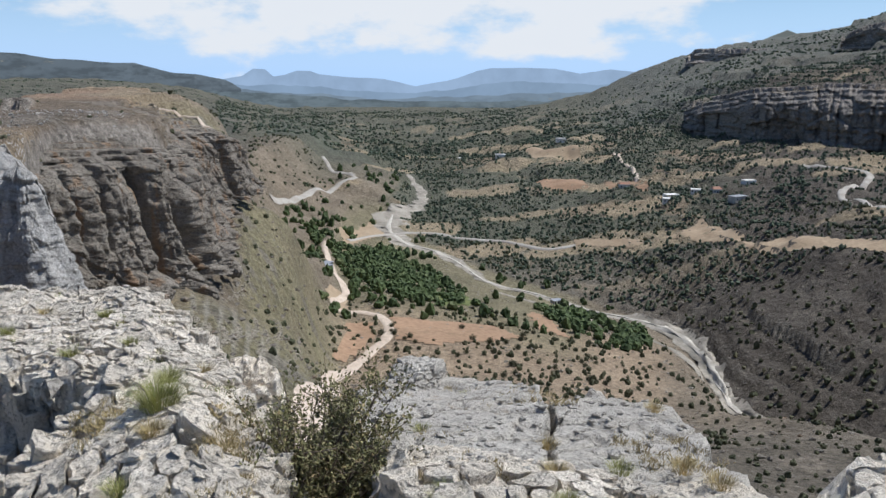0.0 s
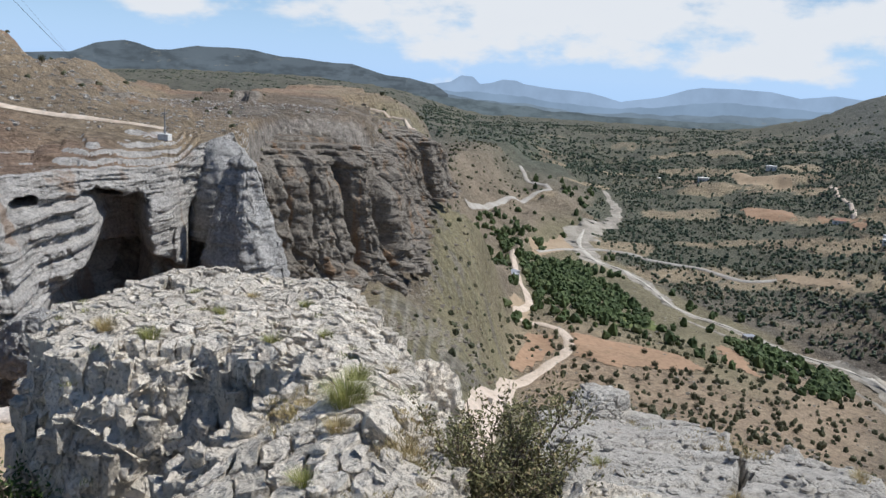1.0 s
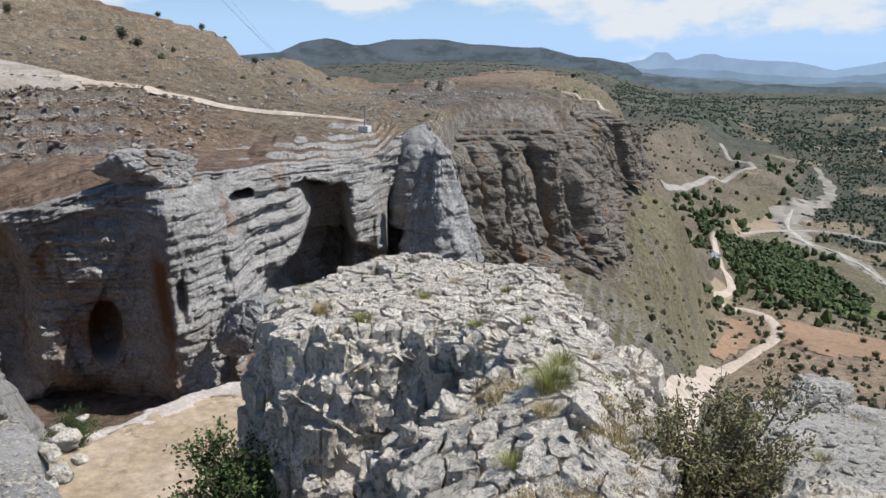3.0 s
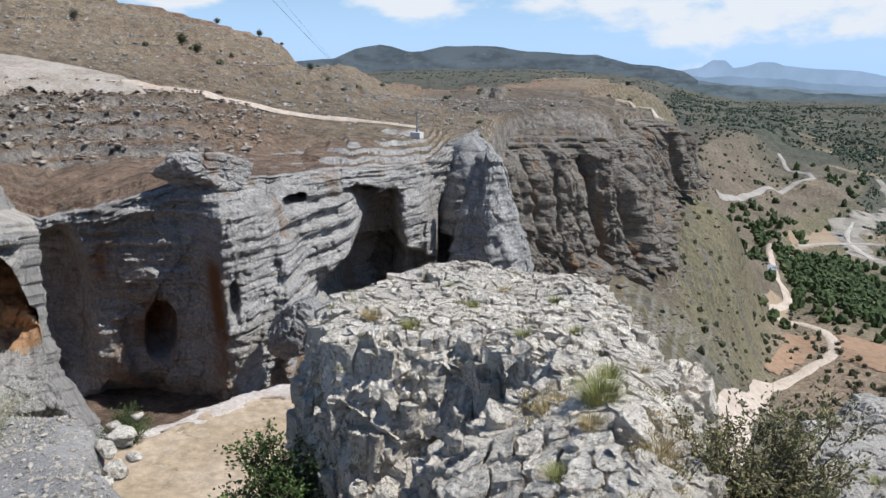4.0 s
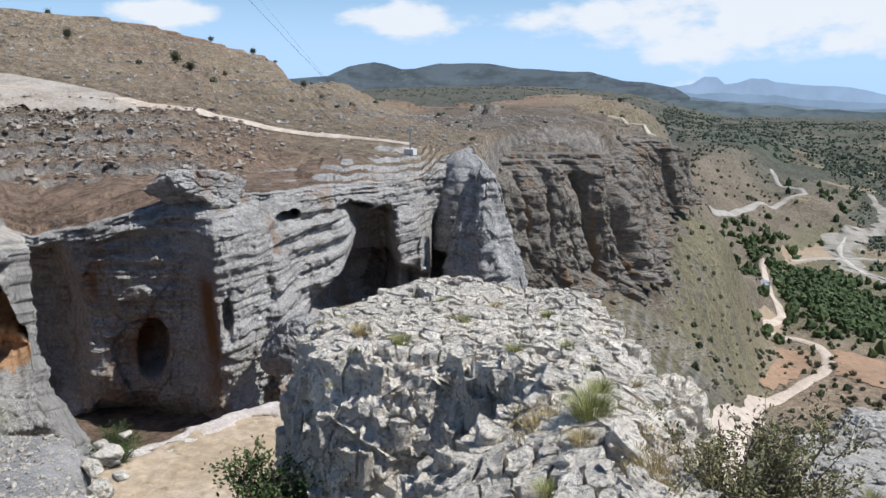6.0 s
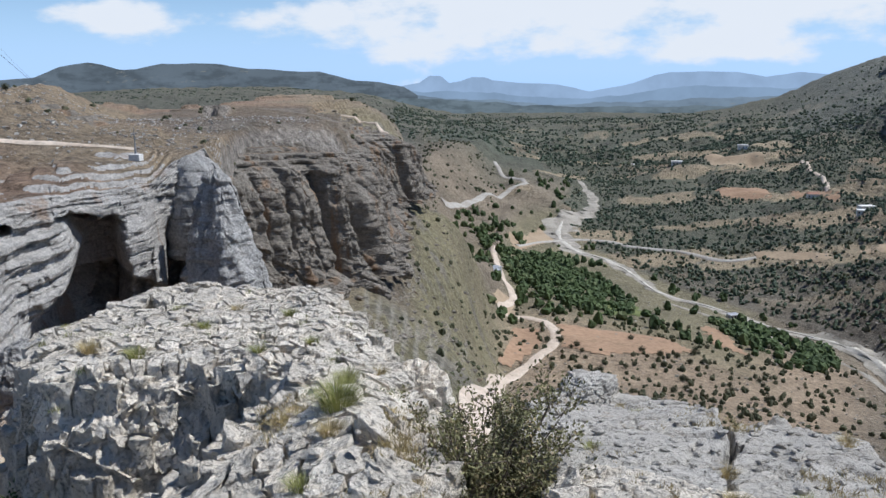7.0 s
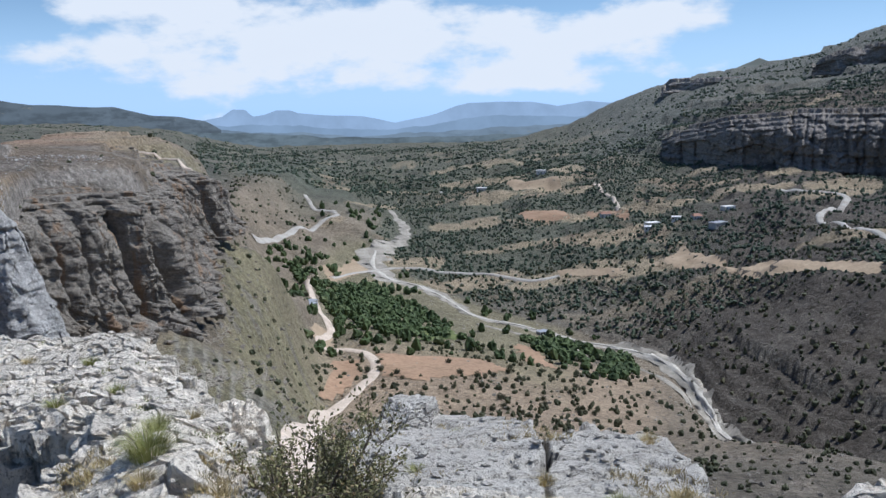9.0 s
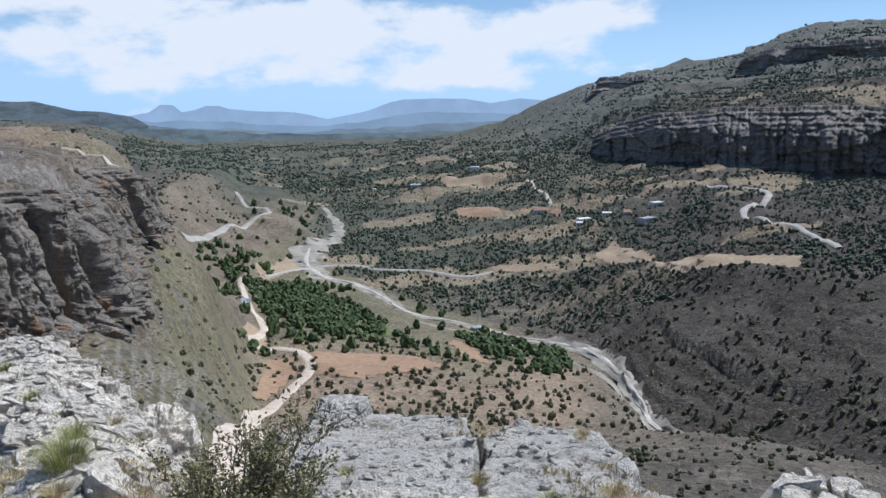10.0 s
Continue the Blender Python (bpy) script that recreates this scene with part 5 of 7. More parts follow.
def path_height(x, y):
    r = np.hypot(x, y)
    d = inside(x, y, PATH_EDGE) + 0.14 * fbm(x * 1.5, y * 1.5, 4, 350)
    z = -1.75 - 0.262 * np.maximum(r - 1.5, 0) + 0.05 * fbm(x, y, 4, 351) + 0.012 * fbm(x * 14, y * 14, 3, 352)
    return z - 3.2 * sstep(0.15, -0.55, d) + 0.1 * sstep(0.0, 0.4, d) * sstep(0.9, 0.4, d)


rock_patch("gravel_path", -14, 0.2, -4, 7.0, 0.075, path_height, M_PATH, "grey gravel path along the gorge's brink", "path", -9, 0.3)
rng_edge = random.Random(4)
for k in range(9):
    a, r = 51.6 + rng_edge.uniform(-0.6, 0.8) + (0 if k < 9 else -1.5), 10.6 - 0.42 * k
    z = -1.75 - 0.262 * (r - 1.5)
    s = rng_edge.uniform(0.07, 0.13) * (1.4 if k in (3, 4, 10, 13) else 1)
    boulder("edge_stone", *at(a - 1.2 * (k % 3 == 0), r, z - 0.12 * s - 0.1), (s * 1.3, s, s * 0.75), 40 + k, M_ROCK, "white limestone edging stone beside the path", 3, 0.7)["group"] = "edging stones"


def left_rock():
    n, m = 360, 280
    u, e = np.linspace(0, 1, n), np.linspace(-25.5, -5.6, m)
    U, E = np.meshgrid(u, e, indexing="ij")
    edge = np.interp(E, [-25.5, -23.4, -20, -16.2, -12, -10.6, -9.6, -9.0, -7.2, -6.4, -5.6], [51.6, 52.6, 54.6, 55.6, 55.7, 55.6, 56.0, 57.2, 58.0, 59.5, 64])
    edge = edge + 0.5 * fbm(E * 0.9, E * 0, 5, 361, 0.65)
    A = edge + (78 - edge) * U ** 1.5
    R = np.interp(E, [-25.5, -22, -16, -11.2, -10.9, -10.5, -8.9, -8.5, -6.9, -6.3, -5.6], [17.0, 18.2, 19.8, 20.9, 20.85, 21.1, 25.8, 26.2, 26.9, 29, 34])
    R = R + 5.0 * sstep(1.3, 0.0, A - edge) ** 2
    Zt = R * np.tan(np.radians(E))
    S = A * 0.35
    R = R - 0.35 * fbm(S / 1.6, Zt / 1.6, 4, 363) - (0.2 + 0.4 * sstep(-10.6, -9.8, E)) * np.tanh(2.5 * vnoise(Zt / 0.42 + 0.5 * fbm(S / 2, Zt, 2, 364), S * 0.12, 365)) - 0.05 * fbm(S * 4, Zt * 6, 3, 366)
    R = R - 0.28 * fbm(S / 0.5, Zt / 0.7, 4, 371) - 0.5 * sstep(-10.5, -9.5, E) * (cells(S / 1.3, Zt / 0.9, 367)[2] - 0.3)
    R = R + masonry(S, Zt + 0.12 * fbm(S, Zt, 3, 702), 1.3, 0.42, 0.9, 701) * sstep(-9.3, -8.8, E) + masonry(S, Zt + 0.2 * fbm(S, Zt, 3, 703), 2.2, 0.8, 0.35, 704)
    R = R + jointed(S, Zt, ((1.8, 0.9, 0.4), (0.7, 0.4, 0.18), (0.28, 0.18, 0.07)), 700) * (0.6 + 1.1 * sstep(-9.4, -8.8, E))
    dcave = (np.abs((A - 58.5 - 0.26 * (E + 15)) / 2.15) ** 4 + np.abs((E + 15.0) / 3.4) ** 3) ** (1 / 3.5) + 0.16 * fbm(S * 1.5, Zt * 1.5, 3, 368)
    inner = sstep(1.04, 0.9, dcave)
    R = R + 3.0 * inner + 0.25 * inner * fbm(S * 2, Zt * 2, 3, 369)
    Z = R * np.tan(np.radians(E)) * (1 - 0.10 * inner)
    X, Y = polar(A, R)
    me = mesh_from("cave_rock", np.stack([X, Y, Z], -1).reshape(-1, 3), grid_faces(n, m)[:, ::-1], M_LEFTROCK)
    me.materials.append(M_OCHRE)
    f = grid_faces(n, m)
    tread = (E > -10.45) & (E < -8.95) & (fbm(S, E * 2, 3, 372) > -0.25)
    me.materials.append(M_TREAD)
    me.polygons.foreach_set("material_index", np.where(tread.reshape(-1)[f].mean(1) > 0.5, 2, (inner.reshape(-1)[f].mean(1) > 0.55) * 1).astype(np.int32))
    tagged(new("cave_rock", me), "pale limestone bluff with an ochre cave hollow", "rock")


M_LEFTROCK = limestone("bluff_limestone", (0.62, 0.57, 0.505), (0.48, 0.44, 0.385), (0.18, 0.165, 0.15), 0.9, beds=0.8, bump=0.14, drip=0.2, strength=1.0)
left_rock()

# ---- roads, river bed and fields, laid over the land ----
def smooth_ground(x, y, s=4.0):
    return sum(ground(x + dx * s, y + dy * s) for dx, dy in ((0, 0), (1, 0), (-1, 0), (0, 1), (0, -1))) / 5


def ribbon(name, pts, width, material, label, category, lift=0.35, wander=0.15, step=2.0, kind="structure"):
    c = spline(pts, step)
    t = np.gradient(c, axis=0)
    t /= np.linalg.norm(t, axis=1)[:, None] + 1e-9
    nrm = np.stack([-t[:, 1], t[:, 0]], 1)
    w = np.interp(np.linspace(0, 1, len(c)), np.linspace(0, 1, len(width)), width) if isinstance(width, (list, tuple)) else np.full(len(c), width)
    k = np.linspace(-1, 1, 7)
    s = np.arange(len(c)) * step
    off = k[None, :] * (w[:, None] / 2) * (1 + wander * fbm(s[:, None] / 9 + 0 * k, k[None, :] * 3 + 0 * s[:, None], 3, 401))
    X, Y = c[:, :1] + nrm[:, :1] * off, c[:, 1:] + nrm[:, 1:] * off
    zc = smooth_ground(X, Y)
    Z = np.maximum(ground(X, Y), zc) + lift - 0.9 * lift * np.abs(k[None, :]) ** 6
    me = mesh_from(name, np.stack([X, Y, Z], -1).reshape(-1, 3), grid_faces(*X.shape), material)
    return tagged(new(name, me), label, category, kind=kind)


def field(name, poly, material, label, lift=0.35, step=2.5):
    p = np.array(poly)
    (x0, y0), (x1, y1) = p.min(0) - 6, p.max(0) + 6
    X, Y = np.meshgrid(np.arange(x0, x1, step), np.arange(y0, y1, step), indexing="ij")
    d = inside(X, Y, [tuple(q) for q in poly]) + 2.5 * fbm(X / 9, Y / 9, 3, 420)
    Z = smooth_ground(X, Y, 3.0) + lift + 0.3 * np.clip(d, -3, 0)
    me = mesh_from(name, np.stack([X, Y, Z], -1).reshape(-1, 3), grid_faces(*X.shape, d > -1.5), material)
    return tagged(new(name, me), label, "field", "fields", kind="structure")


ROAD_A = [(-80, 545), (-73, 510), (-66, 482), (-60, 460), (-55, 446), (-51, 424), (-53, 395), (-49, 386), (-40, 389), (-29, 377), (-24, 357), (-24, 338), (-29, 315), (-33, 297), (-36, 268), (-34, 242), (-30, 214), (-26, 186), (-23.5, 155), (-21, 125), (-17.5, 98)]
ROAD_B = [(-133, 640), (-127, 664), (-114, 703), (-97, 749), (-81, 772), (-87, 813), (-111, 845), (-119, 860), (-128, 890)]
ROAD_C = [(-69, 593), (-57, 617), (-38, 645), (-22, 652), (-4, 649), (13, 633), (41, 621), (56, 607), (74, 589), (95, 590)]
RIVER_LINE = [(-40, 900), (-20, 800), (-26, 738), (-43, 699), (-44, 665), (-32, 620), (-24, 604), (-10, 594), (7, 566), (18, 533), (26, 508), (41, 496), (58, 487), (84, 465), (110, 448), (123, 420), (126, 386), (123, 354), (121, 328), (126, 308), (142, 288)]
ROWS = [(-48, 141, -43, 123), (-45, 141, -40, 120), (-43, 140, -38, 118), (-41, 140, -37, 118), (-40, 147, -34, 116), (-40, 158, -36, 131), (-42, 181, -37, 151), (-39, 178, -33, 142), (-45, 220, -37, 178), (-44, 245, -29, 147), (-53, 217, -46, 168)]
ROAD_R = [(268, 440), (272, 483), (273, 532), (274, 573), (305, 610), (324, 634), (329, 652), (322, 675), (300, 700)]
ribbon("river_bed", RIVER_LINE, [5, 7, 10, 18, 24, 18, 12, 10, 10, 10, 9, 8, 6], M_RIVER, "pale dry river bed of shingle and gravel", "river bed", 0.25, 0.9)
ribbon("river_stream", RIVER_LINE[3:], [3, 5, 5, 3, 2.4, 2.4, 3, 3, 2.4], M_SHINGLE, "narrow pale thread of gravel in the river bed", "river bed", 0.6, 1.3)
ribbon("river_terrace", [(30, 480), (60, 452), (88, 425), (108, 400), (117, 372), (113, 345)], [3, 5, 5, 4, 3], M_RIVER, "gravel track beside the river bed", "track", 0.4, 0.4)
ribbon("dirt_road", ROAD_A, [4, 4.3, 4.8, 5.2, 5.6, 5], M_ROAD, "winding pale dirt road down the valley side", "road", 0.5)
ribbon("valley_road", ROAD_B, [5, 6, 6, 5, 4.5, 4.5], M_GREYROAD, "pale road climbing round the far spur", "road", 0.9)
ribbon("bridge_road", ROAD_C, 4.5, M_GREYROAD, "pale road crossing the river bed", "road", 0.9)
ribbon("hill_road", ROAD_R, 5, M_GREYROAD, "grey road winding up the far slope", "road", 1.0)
ribbon("village_track", [(190, 940), (180, 840), (183, 803), (173, 745)], 4, M_ROAD, "pale track to the village", "track", 1.0)
ribbon("plateau_track", [polar(18.8, 352), polar(16.6, 346), polar(14.6, 331)], 2.6, M_ROAD, "pale track over the plateau's brow", "track", 0.6)
field("bare_yard", [(-56, 426), (-50, 418), (-46, 392), (-53, 388), (-60, 405)], M_STUBBLE, "bare pale yard beside the dirt road")["category"] = "yard"
field("ploughed_field", [(-24, 377), (1, 380), (24, 380), (37, 363), (25, 346), (-6, 326), (-19, 335)], M_PLOUGH, "bare orange-brown ploughed field above the orchard")
field("ploughed_field", [(45, 432), (56, 420), (60, 374), (46, 387)], M_PLOUGH, "narrow orange ploughed strip by the trees")
field("ploughed_field", [(-43, 368), (-32, 368), (-28, 347), (-34, 316), (-41, 290)], M_PLOUGH, "orange earth patch beside the dirt road")
field("stubble_field", [(150, 560), (183, 585), (190, 519), (183, 504), (164, 533)], M_STUBBLE, "tan stubble field below the village")
field("stubble_field", [(95, 606), (137, 568), (133, 548), (94, 594)], M_STUBBLE, "tan strip field on the terrace edge")
field("stubble_field", [(183, 506), (202, 494), (236, 420), (229, 408), (188, 456), (182, 486)], M_STUBBLE, "long tan field along the terrace")
field("stubble_field", [(95, 1005), (153, 985), (158, 950), (103, 958)], M_STUBBLE, "pale distant stubble field")
field("stubble_field", [(92, 820), (134, 804), (134, 765), (95, 780)], M_PLOUGH, "reddish distant field among trees")
field("stubble_field", [(152, 785), (180, 738), (174, 700), (148, 755)], M_PLOUGH, "reddish field beside the village track")
field("green_field", [(-7, 437), (13, 454), (18, 430), (-4, 412)], M_GREENF, "green crop field among orchard trees")
field("stubble_field", [(-78, 600), (-60, 680), (-46, 640), (-66, 575)], M_STUBBLE, "yellow stubble field by the river")


# ---- scrub and trees of the valley ----
def clump_shapes(level, count, seed):
    out = []
    for k in range(count):
        bm = bmesh.new()
        bmesh.ops.create_icosphere(bm, subdivisions=level, radius=1.0)
        off = Vector((seed + 7.7 * k, 3.1, 0))
        for v in bm.verts:
            d = v.co.normalized()
            r = 0.8 + 0.5 * noise.noise(d * 1.5 + off) + 0.42 * noise.noise(d * 3.7 + off)
            v.co = Vector((d.x * r, d.y * r, max(d.z * r, -0.55) + 0.5))
        vs = np.array([v.co[:] for v in bm.verts])
        fs = np.array([[v.index for v in f.verts] for f in bm.faces])
        bm.free()
        out.append((vs, fs))
    return out


SHAPES_NEAR, SHAPES_FAR = clump_shapes(2, 8, 1), clump_shapes(1, 8, 50)


def scatter(name, x, y, width, tall, material, label, category, shapes, seed=0):
    """One sheet of many shrubs or trees, each a rough clump on the land."""
    rng = np.random.default_rng(seed)
    z = ground(x, y)
    V, F, n0 = [], [], 0
    kind = rng.integers(0, len(shapes), len(x))
    turn = rng.uniform(0, 6.28, len(x))
    for k, (vs, fs) in enumerate(shapes):
        i = np.where(kind == k)[0]
        c, s = np.cos(turn[i])[:, None], np.sin(turn[i])[:, None]
        px = (vs[None, :, 0] * c - vs[None, :, 1] * s) * width[i, None] * 0.5 + x[i, None]
        py = (vs[None, :, 0] * s + vs[None, :, 1] * c) * width[i, None] * 0.5 + y[i, None]
        pz = vs[None, :, 2] * tall[i, None] * 0.6 + z[i, None] - 0.1
        V.append(np.stack([px, py, pz], -1).reshape(-1, 3))
        F.append((fs[None] + n0 + (np.arange(len(i)) * len(vs))[:, None, None]).reshape(-1, 3))
        n0 += len(i) * len(vs)
    me = mesh_from(name, np.vstack(V), np.vstack(F), material, smooth=False)
    return tagged(new(name, me), label, category, kind="stuff")


def spread(az0, az1, r0, r1, spacing, seed, keep=None):
    """Random places in a sector at about one per spacing squared."""
    rng = np.random.default_rng(seed)
    n = int(0.5 * (r1 ** 2 - r0 ** 2) * radians(az1 - az0) / spacing ** 2)
    r = np.sqrt(rng.uniform(r0 ** 2, r1 ** 2, n))
    x, y = polar(rng.uniform(az0, az1, n), r)
    if keep is not None:
        p = keep(x, y)
        ok = rng.uniform(0, 1, n) < p
        x, y = x[ok], y[ok]
    return x, y, rng


M_SCRUB = leaf_mat("scrub_leaves", (0.06, 0.066, 0.036), (0.092, 0.096, 0.052), (0.14, 0.125, 0.075))
M_ORCH = leaf_mat("orchard_leaves", (0.045, 0.068, 0.026), (0.075, 0.105, 0.038), (0.12, 0.14, 0.06))
M_TREE = leaf_mat("olive_leaves", (0.058, 0.08, 0.052), (0.09, 0.115, 0.075), (0.17, 0.165, 0.10))
FIELDS = [[(-24, 377), (1, 380), (24, 380), (37, 363), (25, 346), (-6, 326), (-19, 335)], [(45, 432), (56, 420), (60, 374), (46, 387)],
          [(150, 560), (183, 585), (190, 519), (183, 504), (164, 533)], [(95, 606), (137, 568), (133, 548), (94, 594)],
          [(183, 506), (202, 494), (236, 420), (229, 408), (188, 456), (182, 486)], [(95, 1005), (153, 985), (158, 950), (103, 958)],
          [(92, 820), (134, 804), (134, 765), (95, 780)], [(152, 785), (180, 738), (174, 700), (148, 755)], [(-58, 372), (-56, 408), (-60, 415), (-70, 395), (-66, 370)]]
WAYS = [(spline(ROAD_A, 8), 5.0), (spline(ROAD_B, 8), 6.5), (spline(ROAD_C, 8), 4.5), (spline(RIVER_LINE, 8), 9.0), (spline(ROAD_R, 8), 5.0)]


def open_land(x, y):
    """1 where something may grow: off roads, fields and the river."""
    ok = np.ones(len(x))
    for f in FIELDS:
        ok *= inside(x, y, f) < 0.5
    ok *= 1 - 0.75 * plots(x, y)
    for line, w in WAYS:
        for q in line:
            ok *= np.hypot(x - q[0], y - q[1]) > w
    return ok


def right_of_river(x, y):
    return (inside(x, y, RIGHT_SIDE) > 3) * 1.0


ORCHARD = [[(-103, 600), (-75, 565), (-38, 568), (-6, 512), (14, 463), (9, 427), (-11, 418), (-43, 452), (-60, 486), (-86, 552)], [(50, 450), (75, 449), (108, 423), (102, 387), (77, 377), (56, 413)]]


def build_scrub():
    x, y, g = spread(-20, 9, 200, 420, 6.0, 1, lambda x, y: open_land(x, y) * (1 - right_of_river(x, y)) * (0.35 + 0.65 * sstep(-0.2, 0.3, fbm(x / 30, y / 30, 3, 500))))
    s = g.uniform(0.9, 2.6, len(x))
    scatter("field_scrub", x, y, s, s * g.uniform(0.9, 1.4, len(x)), M_SCRUB, "scattered dark shrubs on the dry slope", "scrub", SHAPES_NEAR, 1)
    x, y, g = spread(-38, 9, 60, 270, 4.2, 31, lambda x, y: open_land(x, y) * (1 - right_of_river(x, y)) * (0.3 + 0.7 * sstep(-0.2, 0.3, fbm(x / 22, y / 22, 3, 509))))
    s = g.uniform(0.5, 1.9, len(x))
    scatter("gully_scrub", x, y, s, s * g.uniform(0.7, 1.2, len(x)), M_SCRUB, "dark scrub on the steep slope below the slab", "scrub", SHAPES_NEAR, 32)
    for i, poly in enumerate(ORCHARD):
        x, y, g = spread(-16, 12, 360, 620, 3.2, 3 + i, lambda x, y: open_land(x, y) * (0.45 + 0.55 * sstep(-0.3, 0.1, fbm(x / 18, y / 18, 3, 508))) * (inside(x, y, poly) > 0))
        s = g.uniform(2.5, 6.5, len(x))
        scatter("orchard", x, y, s, s * g.uniform(0.7, 1.1, len(x)), M_ORCH, "dense green orchard on the valley floor", "orchard", SHAPES_NEAR, 5 + i)
    x, y, g = spread(-14, 11, 372, 900, 9.5, 7, lambda x, y: open_land(x, y) * (1 - right_of_river(x, y)) * (ground(x, y) < -104) * (0.2 + 0.8 * sstep(-0.1, 0.3, fbm(x / 40, y / 40, 3, 501))))
    s = g.uniform(2.5, 6.5, len(x))
    scatter("valley_trees", x, y, s, s * g.uniform(0.8, 1.5, len(x)), M_ORCH, "scattered green trees along the valley floor", "trees", SHAPES_NEAR, 8)
    x, y, g = spread(-36, 3, 255, 620, 4.3, 11, lambda x, y: open_land(x, y) * right_of_river(x, y) * (0.25 + 0.75 * sstep(-0.3, 0.25, fbm(x / 45, y / 45, 3, 502))))
    s = g.uniform(0.9, 3.5, len(x))
    scatter("slope_scrub", x, y, s, s * g.uniform(0.8, 1.3, len(x)), M_SCRUB, "dark scrub over the stony canyon slope", "scrub", SHAPES_FAR, 12)
    x, y, g = spread(-36, 8, 470, 1150, 3.8, 13, lambda x, y: open_land(x, y) * right_of_river(x, y) * (0.2 + 0.8 * sstep(-0.3, 0.15, fbm(x / 60, y / 60, 4, 503))))
    s = g.uniform(1.3, 3.7, len(x))
    scatter("terrace_trees", x, y, s, s * g.uniform(0.8, 1.2, len(x)), M_TREE, "grey-green olive and oak trees on the terraces", "trees", SHAPES_FAR, 14)
    x, y, g = spread(-38, 15, 1000, 2300, 8.0, 15, lambda x, y: open_land(x, y) * sstep(1950, 1500, np.hypot(x, y) - 300 * (x < 200)) * (0.15 + 0.85 * sstep(-0.25, 0.2, fbm(x / 160, y / 160, 4, 504))))
    s = g.uniform(2.6, 6.0, len(x))
    scatter("distant_woods", x, y, s, s * g.uniform(0.6, 1.0, len(x)), M_TREE, "patchy distant woods across the far slopes", "woods", SHAPES_FAR, 16)
    x, y, g = spread(6, 18, 120, 420, 8.5, 17, lambda x, y: open_land(x, y) * sstep(-0.2, 0.4, fbm(x / 25, y / 25, 3, 505)))
    s = g.uniform(0.8, 2.4, len(x))
    scatter("flank_scrub", x, y, s, s * g.uniform(0.7, 1.1, len(x)), M_SCRUB, "low shrubs on the grassy terraced flank", "scrub", SHAPES_NEAR, 18)
    x, y, g = spread(8, 18, 430, 900, 8.5, 19, lambda x, y: open_land(x, y) * (ground(x, y) > -112) * 0.8)
    s = g.uniform(1.5, 4.0, len(x))
    scatter("spur_scrub", x, y, s, s * g.uniform(0.7, 1.1, len(x)), M_SCRUB, "green scrub on the far spur", "scrub", SHAPES_FAR, 20)
    x, y, g = spread(14, 70, 100, 500, 9.5, 21, lambda x, y: 0.5 * sstep(-0.2, 0.4, fbm(x / 40, y / 40, 3, 506)))
    s = g.uniform(0.5, 1.7, len(x))
    scatter("hill_scrub", x, y, s, s * g.uniform(0.6, 1.0, len(x)), M_SCRUB, "sparse dark shrubs on the dry hill", "scrub", SHAPES_NEAR, 22)
    x, y, g = spread(13, 42, 800, 2400, 13, 23, lambda x, y: 0.9 * sstep(-0.2, 0.3, fbm(x / 120, y / 120, 3, 507)))
    s = g.uniform(2.5, 6.0, len(x))
    scatter("hill_woods", x, y, s, s * 0.6, M_TREE, "dark woods on the far hills", "woods", SHAPES_FAR, 24)


build_scrub()

# ---- bushes, grass ----
def leaves_mesh(name, centres, dirs, length, width, material, seed):
    """Small pointed leaves, two faces each, folded along the rib."""
    rng = np.random.default_rng(seed)
    n = len(centres)
    d = dirs / (np.linalg.norm(dirs, axis=1)[:, None] + 1e-9)
    side = np.cross(d, rng.normal(size=(n, 3)))
    side /= np.linalg.norm(side, axis=1)[:, None] + 1e-9
    L = (length * rng.uniform(0.6, 1.3, n))[:, None]
    W = (width * rng.uniform(0.7, 1.3, n))[:, None]
    up = np.cross(side, d) * W * 0.25
    V = np.stack([centres, centres + d * L * 0.5 + side * W / 2 + up, centres + d * L, centres + d * L * 0.5 - side * W / 2 + up], 1).reshape(-1, 3)
    i = np.arange(n)[:, None] * 4
    F = np.concatenate([i + np.array([[0, 1, 2]]), i + np.array([[0, 2, 3]])], 0)
    return mesh_from(name, V, F, material, smooth=False)


def tubes_mesh(name, lines, radii, material, sides=4):
    """Thin tapering branches along lines of points."""
    V, F, n0 = [], [], 0
    for pts, r0 in zip(lines, radii):
        p = np.asarray(pts, float)
        t = np.gradient(p, axis=0)
        t /= np.linalg.norm(t, axis=1)[:, None] + 1e-9
        a = np.cross(t, (0.31, 0.17, 0.93))
        a /= np.linalg.norm(a, axis=1)[:, None] + 1e-9
        b = np.cross(t, a)
        rr = r0 * np.linspace(1, 0.25, len(p))[:, None, None]
        k = np.linspace(0, 2 * np.pi, sides, endpoint=False)
        ring = p[:, None] + rr * (a[:, None] * np.cos(k)[None, :, None] + b[:, None] * np.sin(k)[None, :, None])
        V.append(ring.reshape(-1, 3))
        for j in range(len(p) - 1):
            for q in range(sides):
                u = n0 + j * sides
                F.append((u + q, u + (q + 1) % sides, u + sides + (q + 1) % sides, u + sides + q))
        n0 += len(p) * sides
    return mesh_from(name, np.vstack(V), np.array(F), material)


